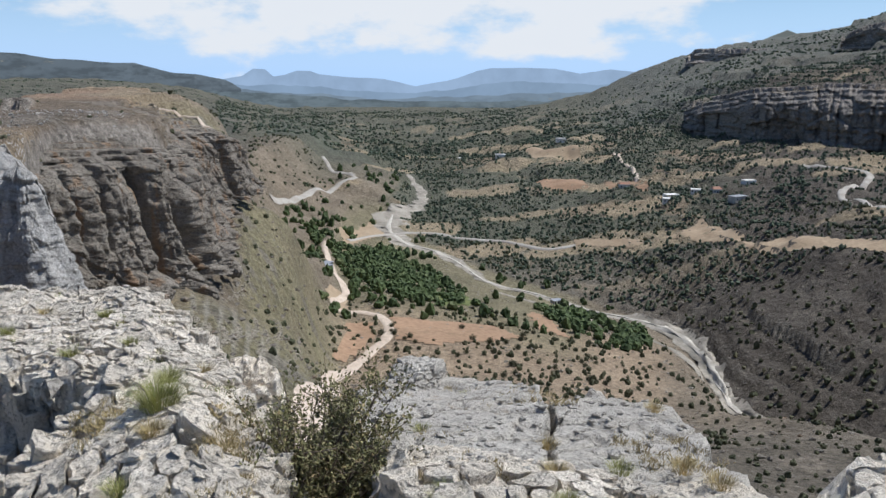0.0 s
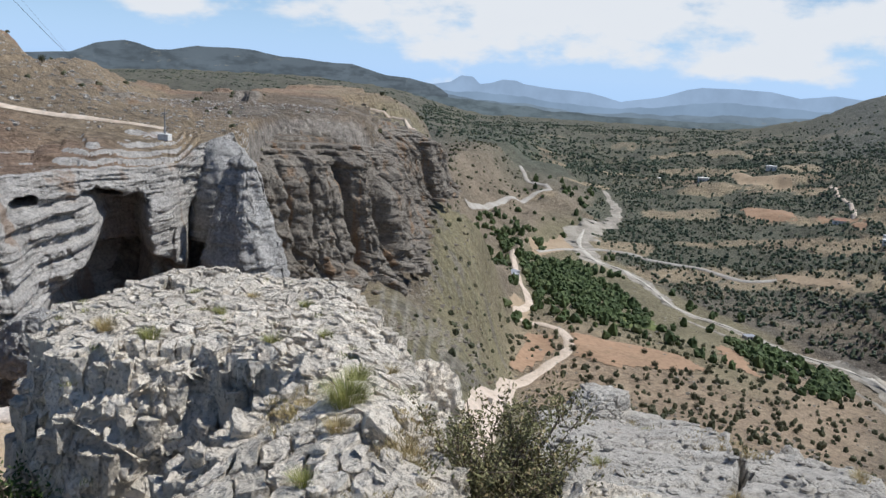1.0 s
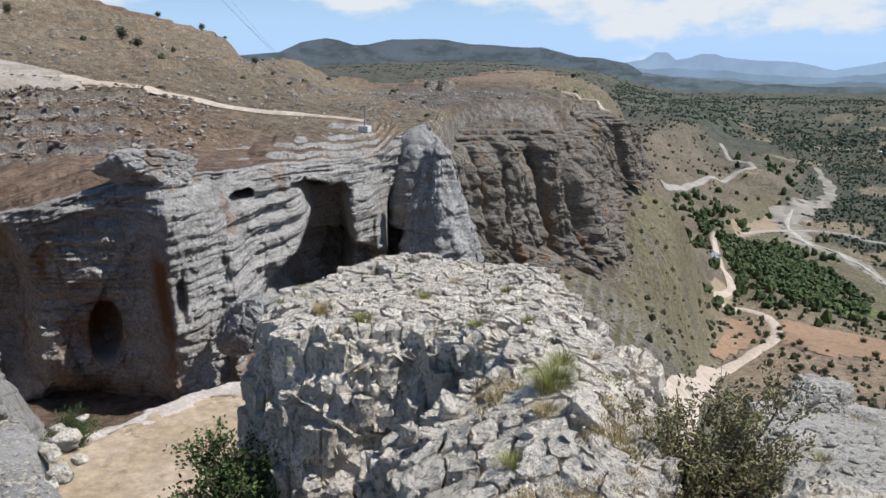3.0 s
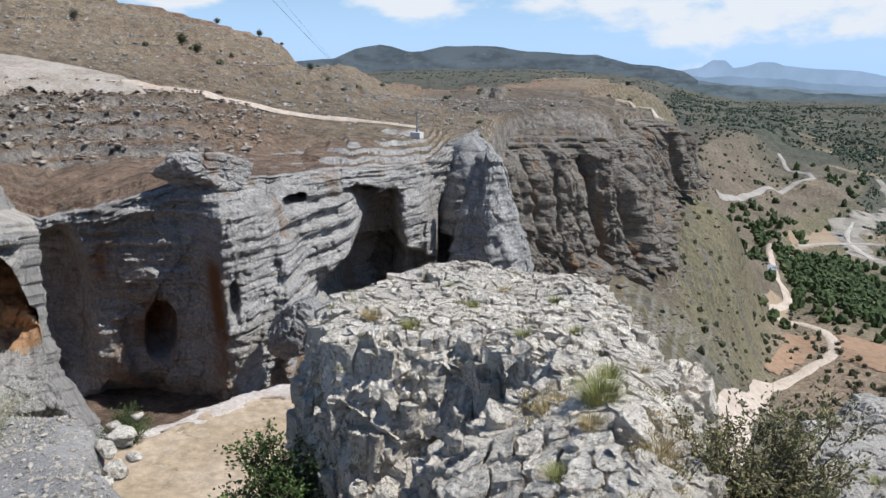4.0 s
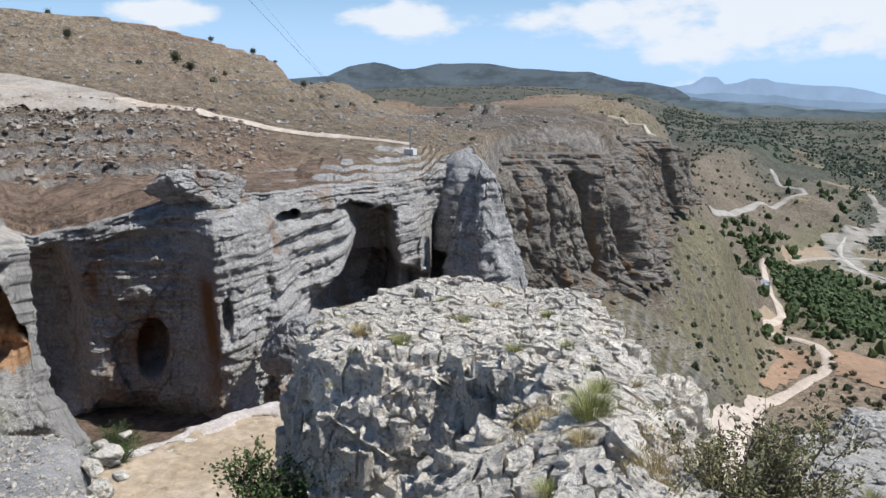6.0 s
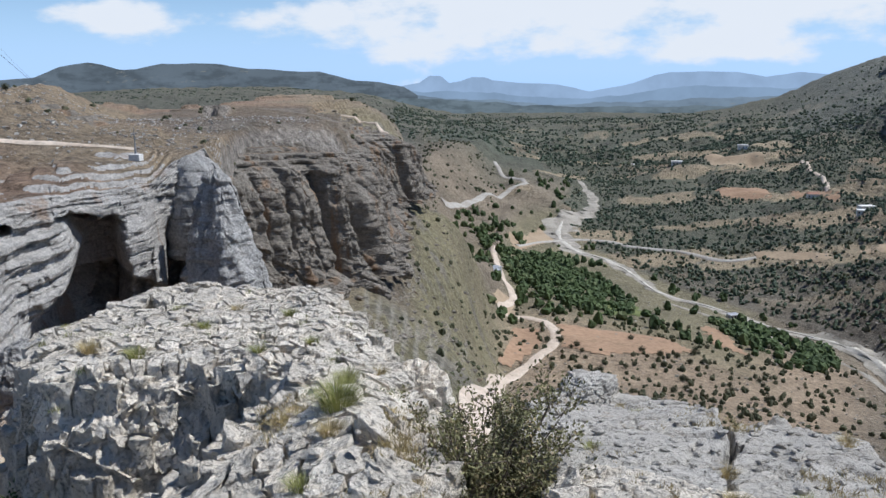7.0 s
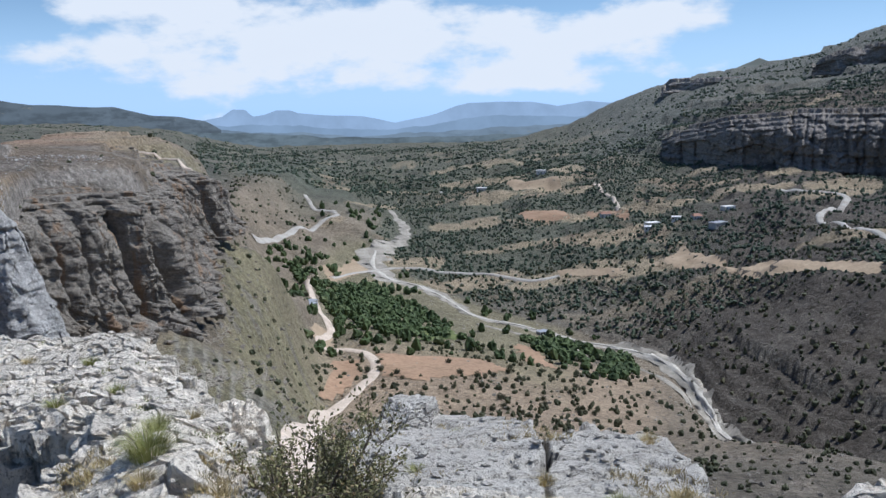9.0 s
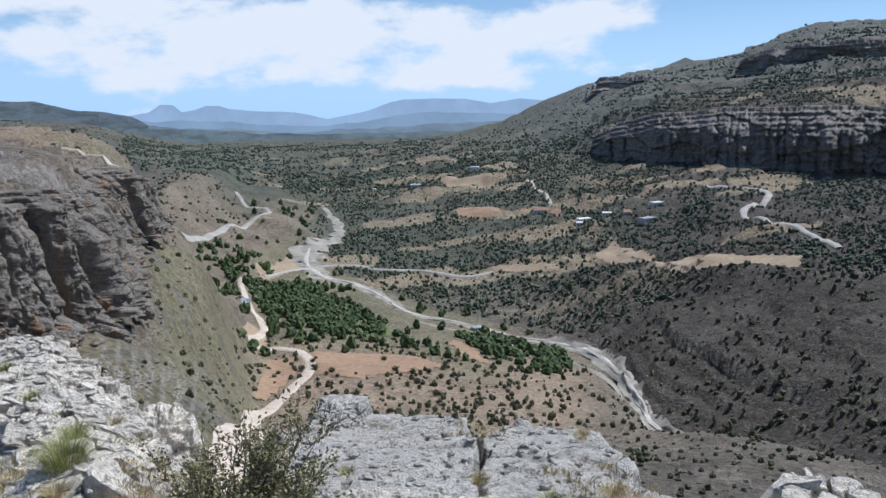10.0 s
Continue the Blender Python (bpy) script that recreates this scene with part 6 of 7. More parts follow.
def bush(name, x, y, z, radius, tall, count, leaf, leaf_material, wood, label, seed, open_=0.35):
    """A shrub: forking branches from the foot, twigs, and leaves along the twigs."""
    rng = np.random.default_rng(seed)
    base = new(name)
    base.matrix_basis = pose(x, y, z)
    tagged(base, label, "bush")
    lines, radii, cen, dr = [], [], [], []
    for _ in range(46):
        a, lean = rng.uniform(0, 6.28), rng.uniform(0.05, 1.0) ** 0.7
        tip = np.array([np.cos(a) * lean * radius, np.sin(a) * lean * radius, tall * (1.05 - 0.55 * lean ** 2) * rng.uniform(0.75, 1.08)])
        t = np.linspace(0, 1, 9)[:, None]
        limb = tip * np.concatenate([t ** 1.35, t ** 1.35, t ** 0.8], 1) + np.cumsum(rng.normal(0, 0.016 * tall, (9, 3)), 0) * t
        lines.append(limb)
        radii.append(0.012 * tall)
        for _ in range(9):
            k = rng.integers(3, 9)
            d = rng.normal(size=3) * (1, 1, 0.7) + (0, 0, 0.45) + 0.5 * tip / (np.linalg.norm(tip) + 1e-6)
            d /= np.linalg.norm(d)
            ln = rng.uniform(0.10, 0.26) * tall
            tw = limb[k] + d * ln * np.linspace(0, 1, 4)[:, None] + rng.normal(0, 0.012, (4, 3))
            lines.append(tw)
            radii.append(0.0035 * tall)
            m = max(3, int(count / (46 * 9)))
            q = rng.uniform(0.1, 1.05, m)[:, None]
            cen.append(limb[k] + d * ln * q + rng.normal(0, 0.022 * tall, (m, 3)))
            dr.append(d + rng.normal(0, 0.8, (m, 3)))
    part("framework", tubes_mesh("framework", lines, radii, wood), base, "thin grey-brown branches")
    part("foliage", leaves_mesh("foliage", np.vstack(cen), np.vstack(dr), leaf, leaf * 0.5, leaf_material, seed), base)
    return base


def tuft(name, x, y, z, radius, tall, count, material, label, seed, heads=None):
    """A tuft of grass: bent tapering blades, with seed heads where it has them."""
    rng = np.random.default_rng(seed)
    base = new(name)
    base.matrix_basis = pose(x, y, z)
    tagged(base, label, "grass", "grass tufts")
    a, rr = rng.uniform(0, 6.28, count), radius * np.sqrt(rng.uniform(0, 1, count))
    foot = np.stack([np.cos(a) * rr * 0.7, np.sin(a) * rr * 0.7, np.zeros(count)], 1)
    lean = np.stack([np.cos(a), np.sin(a), np.zeros(count)], 1) * (rng.uniform(0.2, 1.2, count) * tall)[:, None] + rng.normal(0, 0.1 * tall, (count, 3)) * (1, 1, 0)
    h = tall * rng.uniform(0.45, 1.1, count)
    w = np.stack([-np.sin(a), np.cos(a), np.zeros(count)], 1) * (0.0013 + 0.0025 * tall)
    mid = foot + lean * 0.3 + np.stack([0 * h, 0 * h, h * 0.6], 1)
    tip = foot + lean + np.stack([0 * h, 0 * h, h], 1)
    V = np.stack([foot - w, foot + w, mid + w * 0.7, mid - w * 0.7, tip], 1).reshape(-1, 3)
    i = np.arange(count)[:, None] * 5
    F = np.concatenate([i + np.array([[0, 1, 2]]), i + np.array([[0, 2, 3]]), i + np.array([[3, 2, 4]])], 0)
    part("blade_clump", mesh_from("blade_clump", V, F, material, smooth=False), base)
    if heads is not None:
        k = rng.choice(count, count // 4, replace=False)
        c = np.repeat(tip[k], 6, 0) + rng.normal(0, 0.025, (len(k) * 6, 3))
        part("seed_heads", leaves_mesh("seed_heads", c, rng.normal(size=c.shape), 0.022, 0.014, heads, seed), base, "pale dry flower heads")
    return base


def rest(height, x, y):
    return float(height(np.array([x]), np.array([y]))[0])


M_OLIVEBUSH = leaf_mat("brown_green_leaves", (0.17, 0.165, 0.075), (0.27, 0.25, 0.12), (0.37, 0.27, 0.15))
M_GREENBUSH = leaf_mat("green_leaves", (0.05, 0.085, 0.025), (0.10, 0.15, 0.045), (0.16, 0.19, 0.07))
M_WOOD = plain("grey_bark", (0.16, 0.125, 0.095), 0.9, vary=0.3, scale=20)
M_DRYGRASS = leaf_mat("dry_grass", (0.46, 0.36, 0.17), (0.56, 0.45, 0.25), (0.3, 0.28, 0.11))
M_GREENGRASS = leaf_mat("green_grass", (0.24, 0.26, 0.08), (0.36, 0.35, 0.13), (0.46, 0.40, 0.2))
M_HEADS = leaf_mat("flower_heads", (0.55, 0.52, 0.42), (0.62, 0.6, 0.52), (0.42, 0.36, 0.26))

bx, by = polar(9.2, 5.2)
bush("shrub", bx, by, -3.1, 0.76, 1.14, 14000, 0.031, M_OLIVEBUSH, M_WOOD, "brown-green small-leaved shrub rooted in the rock cleft", 3)
bx, by = polar(11.6, 4.95)
bush("shrub", bx, by, -3.15, 0.45, 0.8, 6000, 0.032, M_OLIVEBUSH, M_WOOD, "low brown-green shrub beside the larger one", 4)
bx, by = polar(40.6, 7.35)
bush("green_bush", bx, by, -4.75, 0.55, 1.4, 8000, 0.05, M_GREENBUSH, M_WOOD, "leafy green bush at the outcrop's foot", 5)
bx, by = polar(51.2, 15.1)
bush("green_bush", bx, by, -6.85, 0.45, 0.8, 4000, 0.04, M_GREENBUSH, M_WOOD, "round green bush on the dirt ledge", 6)
# dry stalks on the left of the path
for k, (a, r, tall, rad, n, m) in enumerate([(64.0, 8.6, 0.85, 0.5, 420, M_DRYGRASS), (61.5, 9.2, 0.7, 0.45, 380, M_GREENGRASS), (66.5, 8.0, 0.75, 0.5, 420, M_GREENGRASS),
                                             (59.6, 9.8, 0.55, 0.4, 300, M_GREENGRASS), (68.5, 9.0, 0.95, 0.6, 420, M_DRYGRASS), (63.0, 9.9, 0.95, 0.4, 260, M_DRYGRASS), (65.0, 7.2, 0.4, 0.4, 300, M_DRYGRASS)]):
    bx, by = polar(a, r)
    tuft("tall_grass", bx, by, rest(path_height, bx, by) - 0.05, rad, tall, n, m, "tall dry grass and pale flower stalks by the path", 30 + k, M_HEADS)
M_WEED = leaf_mat("grey_green_leaves", (0.20, 0.22, 0.11), (0.30, 0.31, 0.18), (0.42, 0.38, 0.24))
for k, (a, r, rad, tall) in enumerate([(62.4, 9.6, 0.5, 0.95), (65.6, 9.0, 0.5, 0.8), (60.2, 10.0, 0.35, 0.6)]):
    bx, by = polar(a, r)
    bush("flowering_weed", bx, by, rest(path_height, bx, by) - 0.05, rad, tall, 2600, 0.028, M_WEED, M_DRYGRASS, "tall grey-green weed with pale dry stalks by the path", 130 + k)
# tufts on the rock: bearing, range, height, count
for k, (a, r, tall, n) in enumerate([(18.9, 5.55, 0.26, 260), (18.3, 6.1, 0.16, 140), (19.4, 5.1, 0.12, 120), (31.6, 7.4, 0.14, 110), (27.4, 8.4, 0.1, 90), (25.4, 9.3, 0.1, 90), (22.0, 8.6, 0.1, 90),
                                     (20.6, 7.3, 0.1, 80), (34.3, 7.9, 0.16, 120), (24.0, 7.0, 0.1, 80), (29.0, 9.4, 0.1, 80), (16.2, 6.6, 0.12, 90), (21.3, 4.6, 0.12, 100), (24.6, 4.2, 0.1, 100)]):
    bx, by = polar(a, r)
    tuft("grass_tuft", bx, by, rest(outcrop_base, bx, by) - 0.01, 0.05 + tall * 0.4, tall * 0.66, n * 3, M_GREENGRASS if k % 3 != 2 else M_DRYGRASS, "yellow-green grass tuft in a rock crack", 60 + k)
for k, (a, r, tall, n) in enumerate([(-1.2, 6.9, 0.1, 110), (-6.4, 5.4, 0.12, 120), (-6.9, 4.8, 0.14, 150), (-7.6, 4.3, 0.14, 140), (-5.6, 4.5, 0.1, 100), (-13.6, 6.6, 0.14, 130), (-11.2, 5.0, 0.14, 130),
                                     (-15.2, 5.2, 0.16, 130), (-9.5, 4.1, 0.1, 100), (0.6, 4.3, 0.16, 140), (-12.5, 3.9, 0.16, 150), (-17.5, 5.0, 0.16, 140), (2.0, 5.6, 0.1, 90), (-3.0, 4.0, 0.08, 90), (-20, 4.2, 0.16, 140)]):
    bx, by = polar(a, r)
    tuft("grass_tuft", bx, by, rest(slab_top, bx, by) - 0.03, 0.04 + tall * 0.4, tall * 0.45, n * 2, M_DRYGRASS if k % 3 else M_GREENGRASS, "dry yellow grass tuft on the slab", 90 + k)

# loose stones on slab, outcrop and path, too many to count
def rubble(name, places, sizes, heights, material, label, seed):
    rng = np.random.default_rng(seed)
    V, F, n0 = [], [], 0
    vs, fs = clump_shapes(1, 1, 70)[0]
    for (x, y), s, z in zip(places, sizes, heights):
        q = vs * (s * rng.uniform(0.6, 1.4), s * rng.uniform(0.6, 1.2), s * rng.uniform(0.4, 0.8))
        t = rng.uniform(0, 6.28)
        q = np.stack([q[:, 0] * np.cos(t) - q[:, 1] * np.sin(t) + x, q[:, 0] * np.sin(t) + q[:, 1] * np.cos(t) + y, q[:, 2] + z], 1)
        V.append(q)
        F.append(fs + n0)
        n0 += len(vs)
    return tagged(new(name, mesh_from(name, np.vstack(V), np.vstack(F), material, smooth=False)), label, "stones", kind="stuff")


def strew(name, fun, az0, az1, r0, r1, n, s0, s1, material, label, seed):
    rng = np.random.default_rng(seed)
    x, y = polar(rng.uniform(az0, az1, n), np.sqrt(rng.uniform(r0 ** 2, r1 ** 2, n)))
    s = s0 * (s1 / s0) ** rng.uniform(0, 1, n) ** 2.2
    rubble(name, np.stack([x, y], 1), s, fun(x, y) - 0.1 * s, material, label, seed)


def dry_tufts(name, fun, az0, az1, r0, r1, n, label, material, seed, keep):
    """Many small tufts of dry grass in cracks and hollows, one sheet."""
    rng = np.random.default_rng(seed)
    x, y = polar(rng.uniform(az0, az1, n), np.sqrt(rng.uniform(r0 ** 2, r1 ** 2, n)))
    ok = keep(x, y)
    x, y = x[ok], y[ok]
    b = 26
    z = np.repeat(fun(x, y) - 0.03, b)
    x, y = np.repeat(x, b) + rng.normal(0, 0.028, len(x) * b), np.repeat(y, b) + rng.normal(0, 0.028, len(y) * b)
    foot = np.stack([x, y, z], 1)
    h = rng.uniform(0.03, 0.11, len(x))
    d = np.stack([rng.normal(0, 0.6, len(x)), rng.normal(0, 0.6, len(x)), np.ones(len(x))], 1)
    me = leaves_mesh(name, foot, d, 0.05, 0.005, material, seed)
    return tagged(new(name, me), label, "grass", kind="stuff")


dry_tufts("dry_grass", outcrop_base, 8, 33, 2.2, 6.0, 1100, "dry yellow grass between the broken rocks", M_DRYGRASS, 21, lambda x, y: fbm(x * 1.7, y * 1.7, 3, 645) > 0.05)
dry_tufts("dry_grass", outcrop_base, 14, 37, 5.8, 10.4, 420, "yellow-green grass in the outcrop's cracks", M_GREENGRASS, 22, lambda x, y: fbm(x * 1.4, y * 1.4, 3, 646) > 0.2)
dry_tufts("dry_grass", slab_top, -22, 4, 3.2, 7.2, 700, "dry grass along the slab's cracks", M_DRYGRASS, 23, lambda x, y: (fbm(x * 1.5, y * 1.5, 3, 647) > 0.2) & (slab_base(x, y)[3] > 0.1))
dry_tufts("dry_grass", ledge_height, 38, 53, 10, 15.5, 700, "sparse dry grass on the dirt ledge", M_DRYGRASS, 24, lambda x, y: fbm(x * 0.8, y * 0.8, 3, 648) > -0.05)
strew("slab_stones", slab_height, -18, 6, 2.9, 7.2, 1400, 0.008, 0.06, M_SLAB, "loose grey stone chips on the slab", 5)
strew("outcrop_stones", outcrop_base, 10, 40, 2.2, 10.5, 1400, 0.01, 0.08, M_ROCK, "loose white stone chips on the outcrop", 6)
strew("path_stones", path_height, 48, 80, 3.0, 11.5, 9000, 0.008, 0.045, M_ROCK, "pale pebbles on the gravel path", 7)

# ---- the hill above the cliff ----
HILL_ROAD = [(-140, 35), (-124, 55), (-116, 63), (-110, 70), (-102, 77), (-95, 84), (-87, 92), (-80, 98), (-73, 101), (-64, 104)]
ribbon("hill_track", HILL_ROAD, [4, 3.5, 2.8, 2.2, 1.8], M_ROAD, "pale dirt track across the hillside", "road", 0.3)
field("spoil_heap", [(-126, 54), (-120, 66), (-118, 73), (-108, 79), (-100, 82), (-95, 79), (-98, 73), (-102, 68), (-97, 60), (-103, 61), (-105, 55), (-117, 52)], M_SPOIL, "pale spoil heap of quarried rubble below the track", 0.45, 0.8)["category"] = "spoil heap"
strew("spoil_stones", lambda x, y: ground(x, y) + 0.3, 42, 70, 92, 126, 3200, 0.07, 0.7, M_SPOIL, "pale boulders and rubble strewn on the hillside", 8)
strew("hill_stones", ground, 20, 68, 92, 240, 8000, 0.08, 0.6, M_WALL, "grey stones strewn over the dry hill", 9)
strew("flank_stones", ground, 5, 19, 130, 330, 900, 0.25, 1.3, M_FARWALL, "grey stones on the grassy flank", 10)
strew("gully_stones", ground, -36, 8, 60, 280, 1500, 0.2, 1.3, M_FARWALL, "grey stones on the slope below the slab", 12)
row_rng = np.random.default_rng(77)
for x0, y0, x1, y1 in ROWS:
    t = row_rng.uniform(0, 1, 150)
    px, py = x0 + (x1 - x0) * t + 0.9 * np.sin(3.14 * t) + row_rng.normal(0, 0.28, 150), y0 + (y1 - y0) * t + row_rng.normal(0, 0.3, 150)
    rubble("stone_row", np.stack([px, py], 1), row_rng.uniform(0.15, 0.45, 150), ground(px, py), M_ROW, "row of cleared pale stones on the grassy flank", 78)
strew("shore_stones", ground, -20, 6, 300, 640, 1200, 0.3, 1.4, M_RIVER, "pale stones along the river bed", 11)
boulder("rim_block", *at(45.9, 79.5, -10.1), (4.8, 3.4, 2.6), 14, M_WALL, "great grey block lying on the cliff's rim", 5, 0.55, 46)
boulder("hill_stone", *at(60.4, 121, -0.2), (1.3, 1.0, 0.8), 15, M_SPOIL, "pale boulder beside the track", 3)
boulder("hill_stone", *at(58.2, 122, -0.4), (1.4, 1.0, 0.6), 16, M_SPOIL, "pale boulder beside the track", 3)
boulder("crag", *at(14.4, 205, -49.0), (2.8, 2.2, 2.4), 17, M_FARWALL, "dark crag on the grassy flank", 5)
boulder("crag", *at(19.4, 164, -44), (5.0, 3.0, 3.2), 18, M_FARWALL, "dark crag under the brown cliff", 5)
boulder("crag", *at(17.2, 176, -46.5), (6.0, 3.0, 3.0), 19, M_FARWALL, "dark crag under the brown cliff", 5)
boulder("dome_rock", *at(40.1, 70, -22.5), (3.6, 3.0, 3.6), 20, M_PINN, "rounded pale rock dome at the cliff's foot", 5)


def box(bm, x0, x1, y0, y1, z0, z1):
    m = Matrix.Translation(((x0 + x1) / 2, (y0 + y1) / 2, (z0 + z1) / 2)) @ Matrix.Diagonal((x1 - x0, y1 - y0, z1 - z0, 1))
    bmesh.ops.create_cube(bm, size=1, matrix=m)


def solid(name, boxes, material, bevel=0.02):
    bm = bmesh.new()
    for b in boxes:
        box(bm, *b)
    if bevel:
        bmesh.ops.bevel(bm, geom=bm.edges[:], offset=bevel, segments=1, affect="EDGES")
    me = bpy.data.meshes.new(name)
    bm.to_mesh(me)
    bm.free()
    me.materials.append(material)
    return me


M_WHITE = plain("white_plaster", (0.74, 0.72, 0.68), 0.8)
M_CONC = plain("concrete", (0.5, 0.48, 0.45), 0.9)
M_ROOF = plain("rust_tile", (0.36, 0.2, 0.14), 0.8, vary=0.3)
M_TIN = plain("tin_roof", (0.5, 0.5, 0.5), 0.45, 0.6)
M_DARK = plain("dark_glass", (0.03, 0.035, 0.04), 0.2)
M_STEEL = plain("grey_steel", (0.35, 0.36, 0.37), 0.5, 0.7)
M_CABLE = plain("black_cable", (0.02, 0.02, 0.02), 0.6)


def mast(az, r):
    x, y = polar(az, r)
    z = rest(ground, x, y)
    base = tagged(new("survey_mast"), "slim grey mast on a white plinth at the cliff's edge", "mast")
    base.matrix_basis = pose(x, y, max(z, -9.9))
    part("plinth", solid("plinth", [(-0.75, 0.75, -0.5, 0.5, -0.8, 0.05)], M_WHITE, 0.05), base, "white concrete plinth")
    part("pole", tubes_mesh("pole", [[(0, 0, 0.05), (0, 0, 1.6), (0, 0, 3.3)]], [0.13], M_STEEL, 8), base)
    part("crossbar", solid("crossbar", [(-0.3, 0.3, -0.04, 0.04, 2.5, 2.6)], M_STEEL, 0.01), base)


mast(31.75, 112)


def house(x, y, w, d, h, turn, roof, label):
    base = tagged(new("house"), label, "house", "village houses")
    base.matrix_basis = pose(x, y, rest(ground, x, y) - 0.3, 0, 0, turn)
    part("wall", solid("wall", [(-w / 2, w / 2, -d / 2, d / 2, -1.5, h)], M_WHITE if roof != "tin" else M_CONC, 0.05), base)
    if roof == "tile":
        bm = bmesh.new()
        vs = [bm.verts.new(p) for p in ((-w / 2 - 0.4, -d / 2 - 0.4, h), (w / 2 + 0.4, -d / 2 - 0.4, h), (w / 2 + 0.4, d / 2 + 0.4, h), (-w / 2 - 0.4, d / 2 + 0.4, h), (-w / 2 + 1, 0, h + d * 0.3), (w / 2 - 1, 0, h + d * 0.3))]
        for f in ((3, 2, 1, 0), (0, 1, 5, 4), (2, 3, 4, 5), (1, 2, 5), (3, 0, 4)):
            bm.faces.new([vs[k] for k in f])
        me = bpy.data.meshes.new("roof")
        bm.to_mesh(me)
        bm.free()
        me.materials.append(M_ROOF)
        part("roof", me, base, "rust-red hipped roof")
    else:
        part("roof", solid("roof", [(-w / 2 - 0.3, w / 2 + 0.3, -d / 2 - 0.3, d / 2 + 0.3, h, h + 0.25)], M_TIN if roof == "tin" else M_WHITE, 0.04), base)
    for k in range(3):
        cx = -w / 2 + (k + 0.5) * w / 3
        if k == 1:
            part("door", solid("door", [(cx - 0.5, cx + 0.5, -d / 2 - 0.06, -d / 2 + 0.02, -0.2, 1.95)], M_DARK, 0.01), base)
        else:
            part("window", solid("window", [(cx - 0.55, cx + 0.55, -d / 2 - 0.06, -d / 2 + 0.02, 1.0, 2.2)], M_DARK, 0.01), base)


for x, y, w, d, h, turn, roof, label in [
        (184, 672, 11, 7, 4, 15, "flat", "white flat-roofed village house among trees"), (176, 650, 8, 6, 3.2, -10, "flat", "small white house among trees"),
        (219, 618, 13, 7, 3.6, 30, "tin", "grey house with a tin roof"), (213, 650, 7, 6, 3.2, 5, "tile", "house with a rust-red roof"),
        (158, 728, 9, 6, 3.4, 0, "tile", "house with a rust-red roof by the track"), (242, 662, 10, 6, 3.2, 20, "flat", "white house on the upper terrace"),
        (200, 660, 7, 6, 3.0, -20, "flat", "small white house among trees"), (-67, 468, 7, 5, 3.0, 60, "tin", "grey shed with a tin roof by the road"),
        (-64, 452, 4, 4, 2.6, 50, "tin", "small grey shed by the dirt road"), (66, 975, 12, 7, 4, 0, "flat", "small white farmhouse far off"), (20, 1010, 12, 8, 4, 10, "flat", "small white farmhouse far off"),
        (140, 1010, 11, 7, 4, 0, "flat", "small white farmhouse far off"), (66, 470, 6, 4, 2.4, 30, "tin", "small shelter by the green trees")]:
    house(x, y, w, d, h, turn, roof, label)


def cable(name, a, b, sag, r):
    t = np.linspace(0, 1, 40)[:, None]
    p = np.array(a) * (1 - t) + np.array(b) * t
    p[:, 2] -= sag * (4 * t * (1 - t))[:, 0]
    me = tubes_mesh(name, [p], [r], M_CABLE, 6)
    return tagged(new(name, me), "black overhead cable above the hill", "cable", "overhead cables")


def spot(az, el, r):
    x, y = polar(az, r * math.cos(radians(el)))
    return np.array((x, y, r * math.sin(radians(el))))


for da, de in ((0.0, 0.0), (-0.45, 0.35)):
    p1, p2 = spot(37.2 + da * 0.2, -0.6, 262), spot(42.1 + da, 4.75 + de, 150)
    cable("cable", p1, p1 + (p2 - p1) * 1.75, 0.4, 0.045 if da == 0 else 0.02)


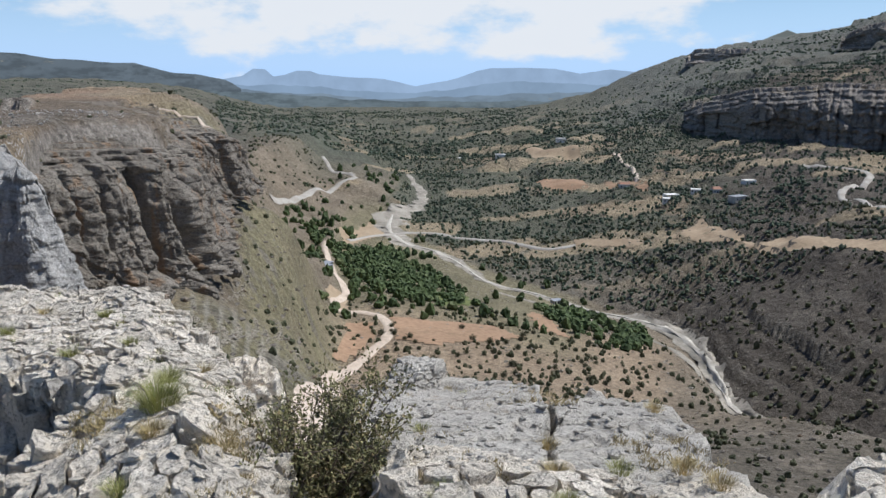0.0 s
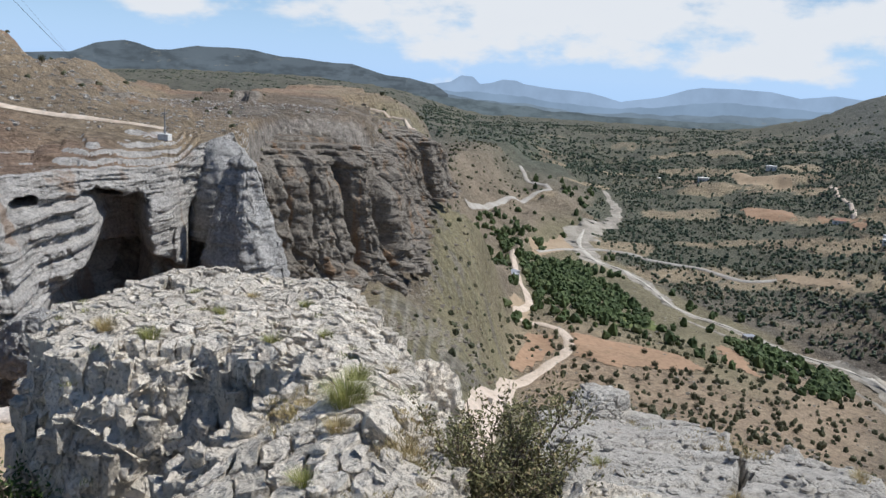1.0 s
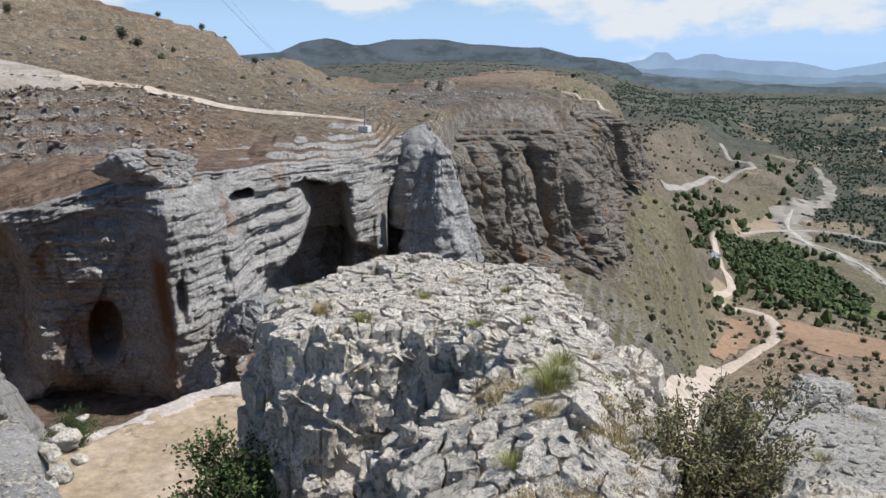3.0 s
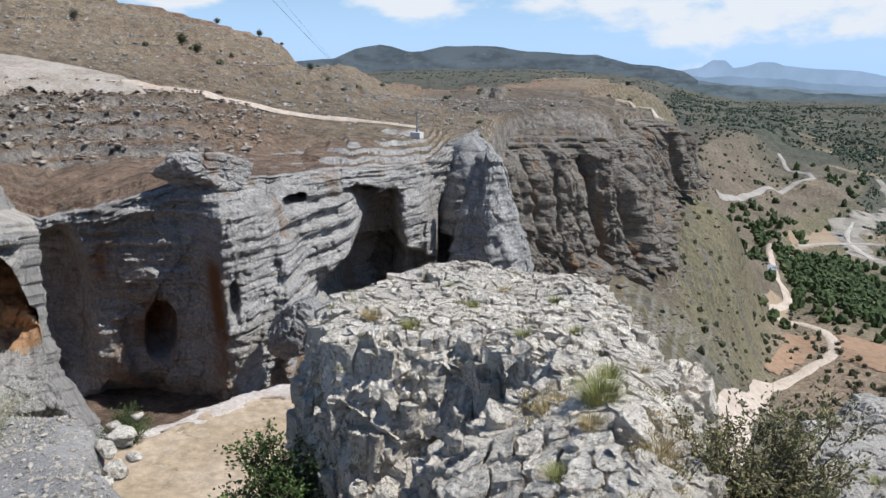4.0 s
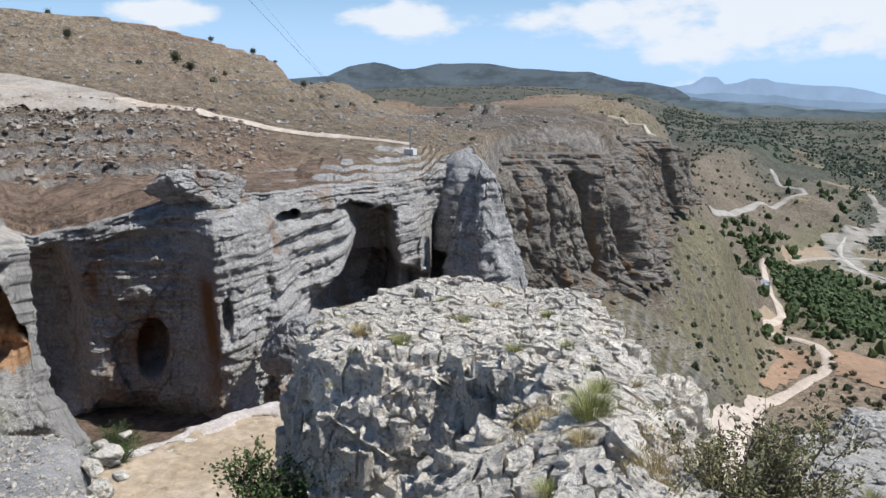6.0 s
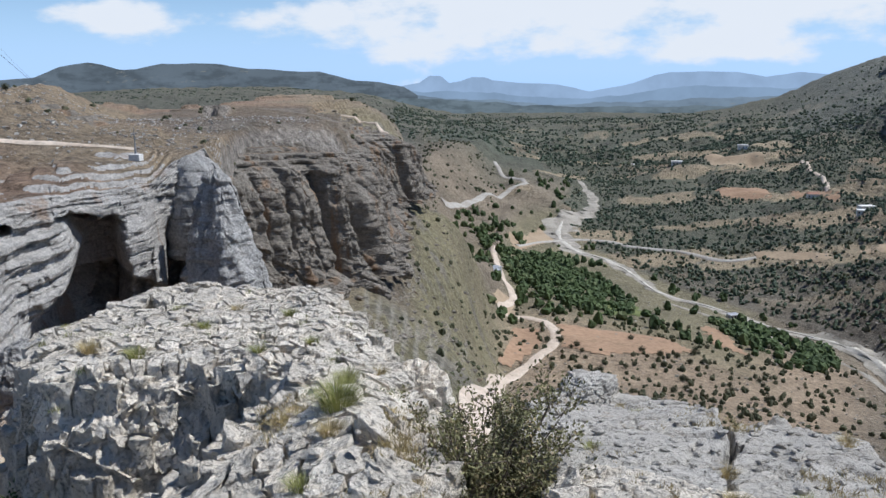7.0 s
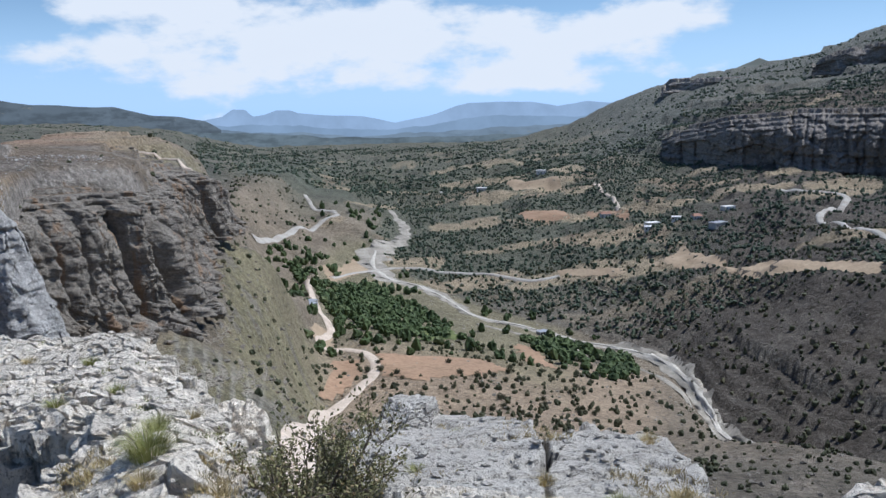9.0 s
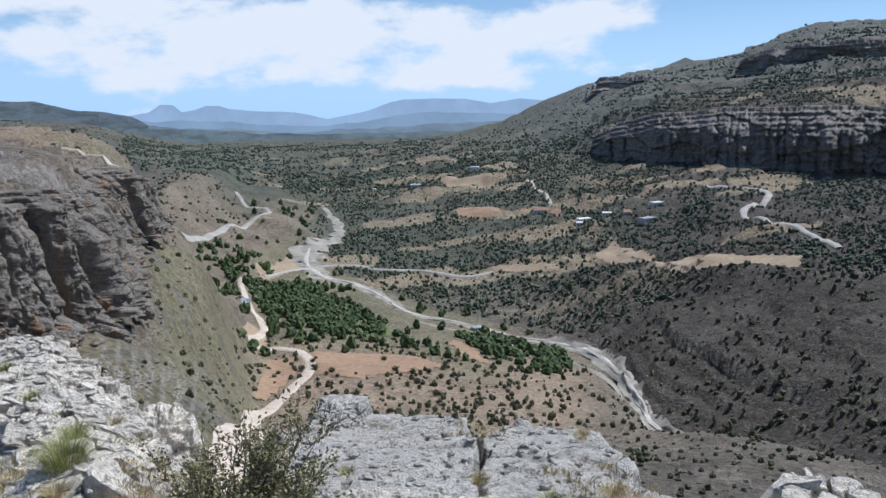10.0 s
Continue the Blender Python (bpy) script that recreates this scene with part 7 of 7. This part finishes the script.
# posts and lone trees on the skyline
def lone_tree(az, r, h, seed):
    x, y = polar(az, r)
    rng = np.random.default_rng(seed)
    base = tagged(new("tree"), "lone dark tree on the hill's crest", "tree", "skyline trees")
    base.matrix_basis = pose(x, y, rest(ground, x, y) - 0.1)
    part("trunk", tubes_mesh("trunk", [[(0, 0, 0), (0.05, 0, h * 0.3), (0, 0.05, h * 0.7)]], [0.12], M_WOOD, 6), base)
    c = rng.normal(0, 1, (700, 3)) * (h * 0.2, h * 0.2, h * 0.2) + (0, 0, h * 0.62)
    part("crown", leaves_mesh("crown", c, rng.normal(size=c.shape), h * 0.13, h * 0.08, M_SCRUB, seed), base)


for k, (a, r, h) in enumerate([(54.0, 262, 1.9), (44.6, 258, 1.7), (42.0, 240, 1.8), (66.0, 262, 1.5), (38.8, 200, 1.6), (46.8, 170, 2.2), (45.9, 168, 1.8), (57, 215, 2.0), (53, 180, 1.8)]):
    lone_tree(a, r, h, 300 + k)
# shrubs that stand singly on the slope below the field
shrub_rng = random.Random(8)
shrub_first = None
for k in range(60):
    a, r = shrub_rng.uniform(-12, 5), shrub_rng.uniform(262, 372)
    x, y = polar(a, r)
    x, y = float(x), float(y)
    h = shrub_rng.uniform(1.3, 2.6)
    m = pose(x, y, rest(ground, x, y) - 0.1, 0, 0, shrub_rng.uniform(0, 360)) @ Matrix.Diagonal((h, h, h, 1))
    if shrub_first is None:
        g = np.random.default_rng(40)
        base = tagged(new("slope_shrub"), "dark green rounded shrub on the dry slope", "shrub", "slope shrubs")
        part("trunk", tubes_mesh("trunk", [[(0, 0, 0), (0.03, 0, 0.25), (0.02, 0.03, 0.6)]], [0.05], M_WOOD, 5), base)
        c = g.normal(0, 1, (420, 3)) * (0.24, 0.24, 0.2) + (0, 0, 0.55)
        part("crown", leaves_mesh("crown", c, g.normal(size=c.shape), 0.17, 0.12, M_SCRUB, 41), base)
        base.matrix_basis = m
        shrub_first = base
    else:
        o = copy_thing(shrub_first, Matrix.Identity(4))
        o.matrix_basis = m
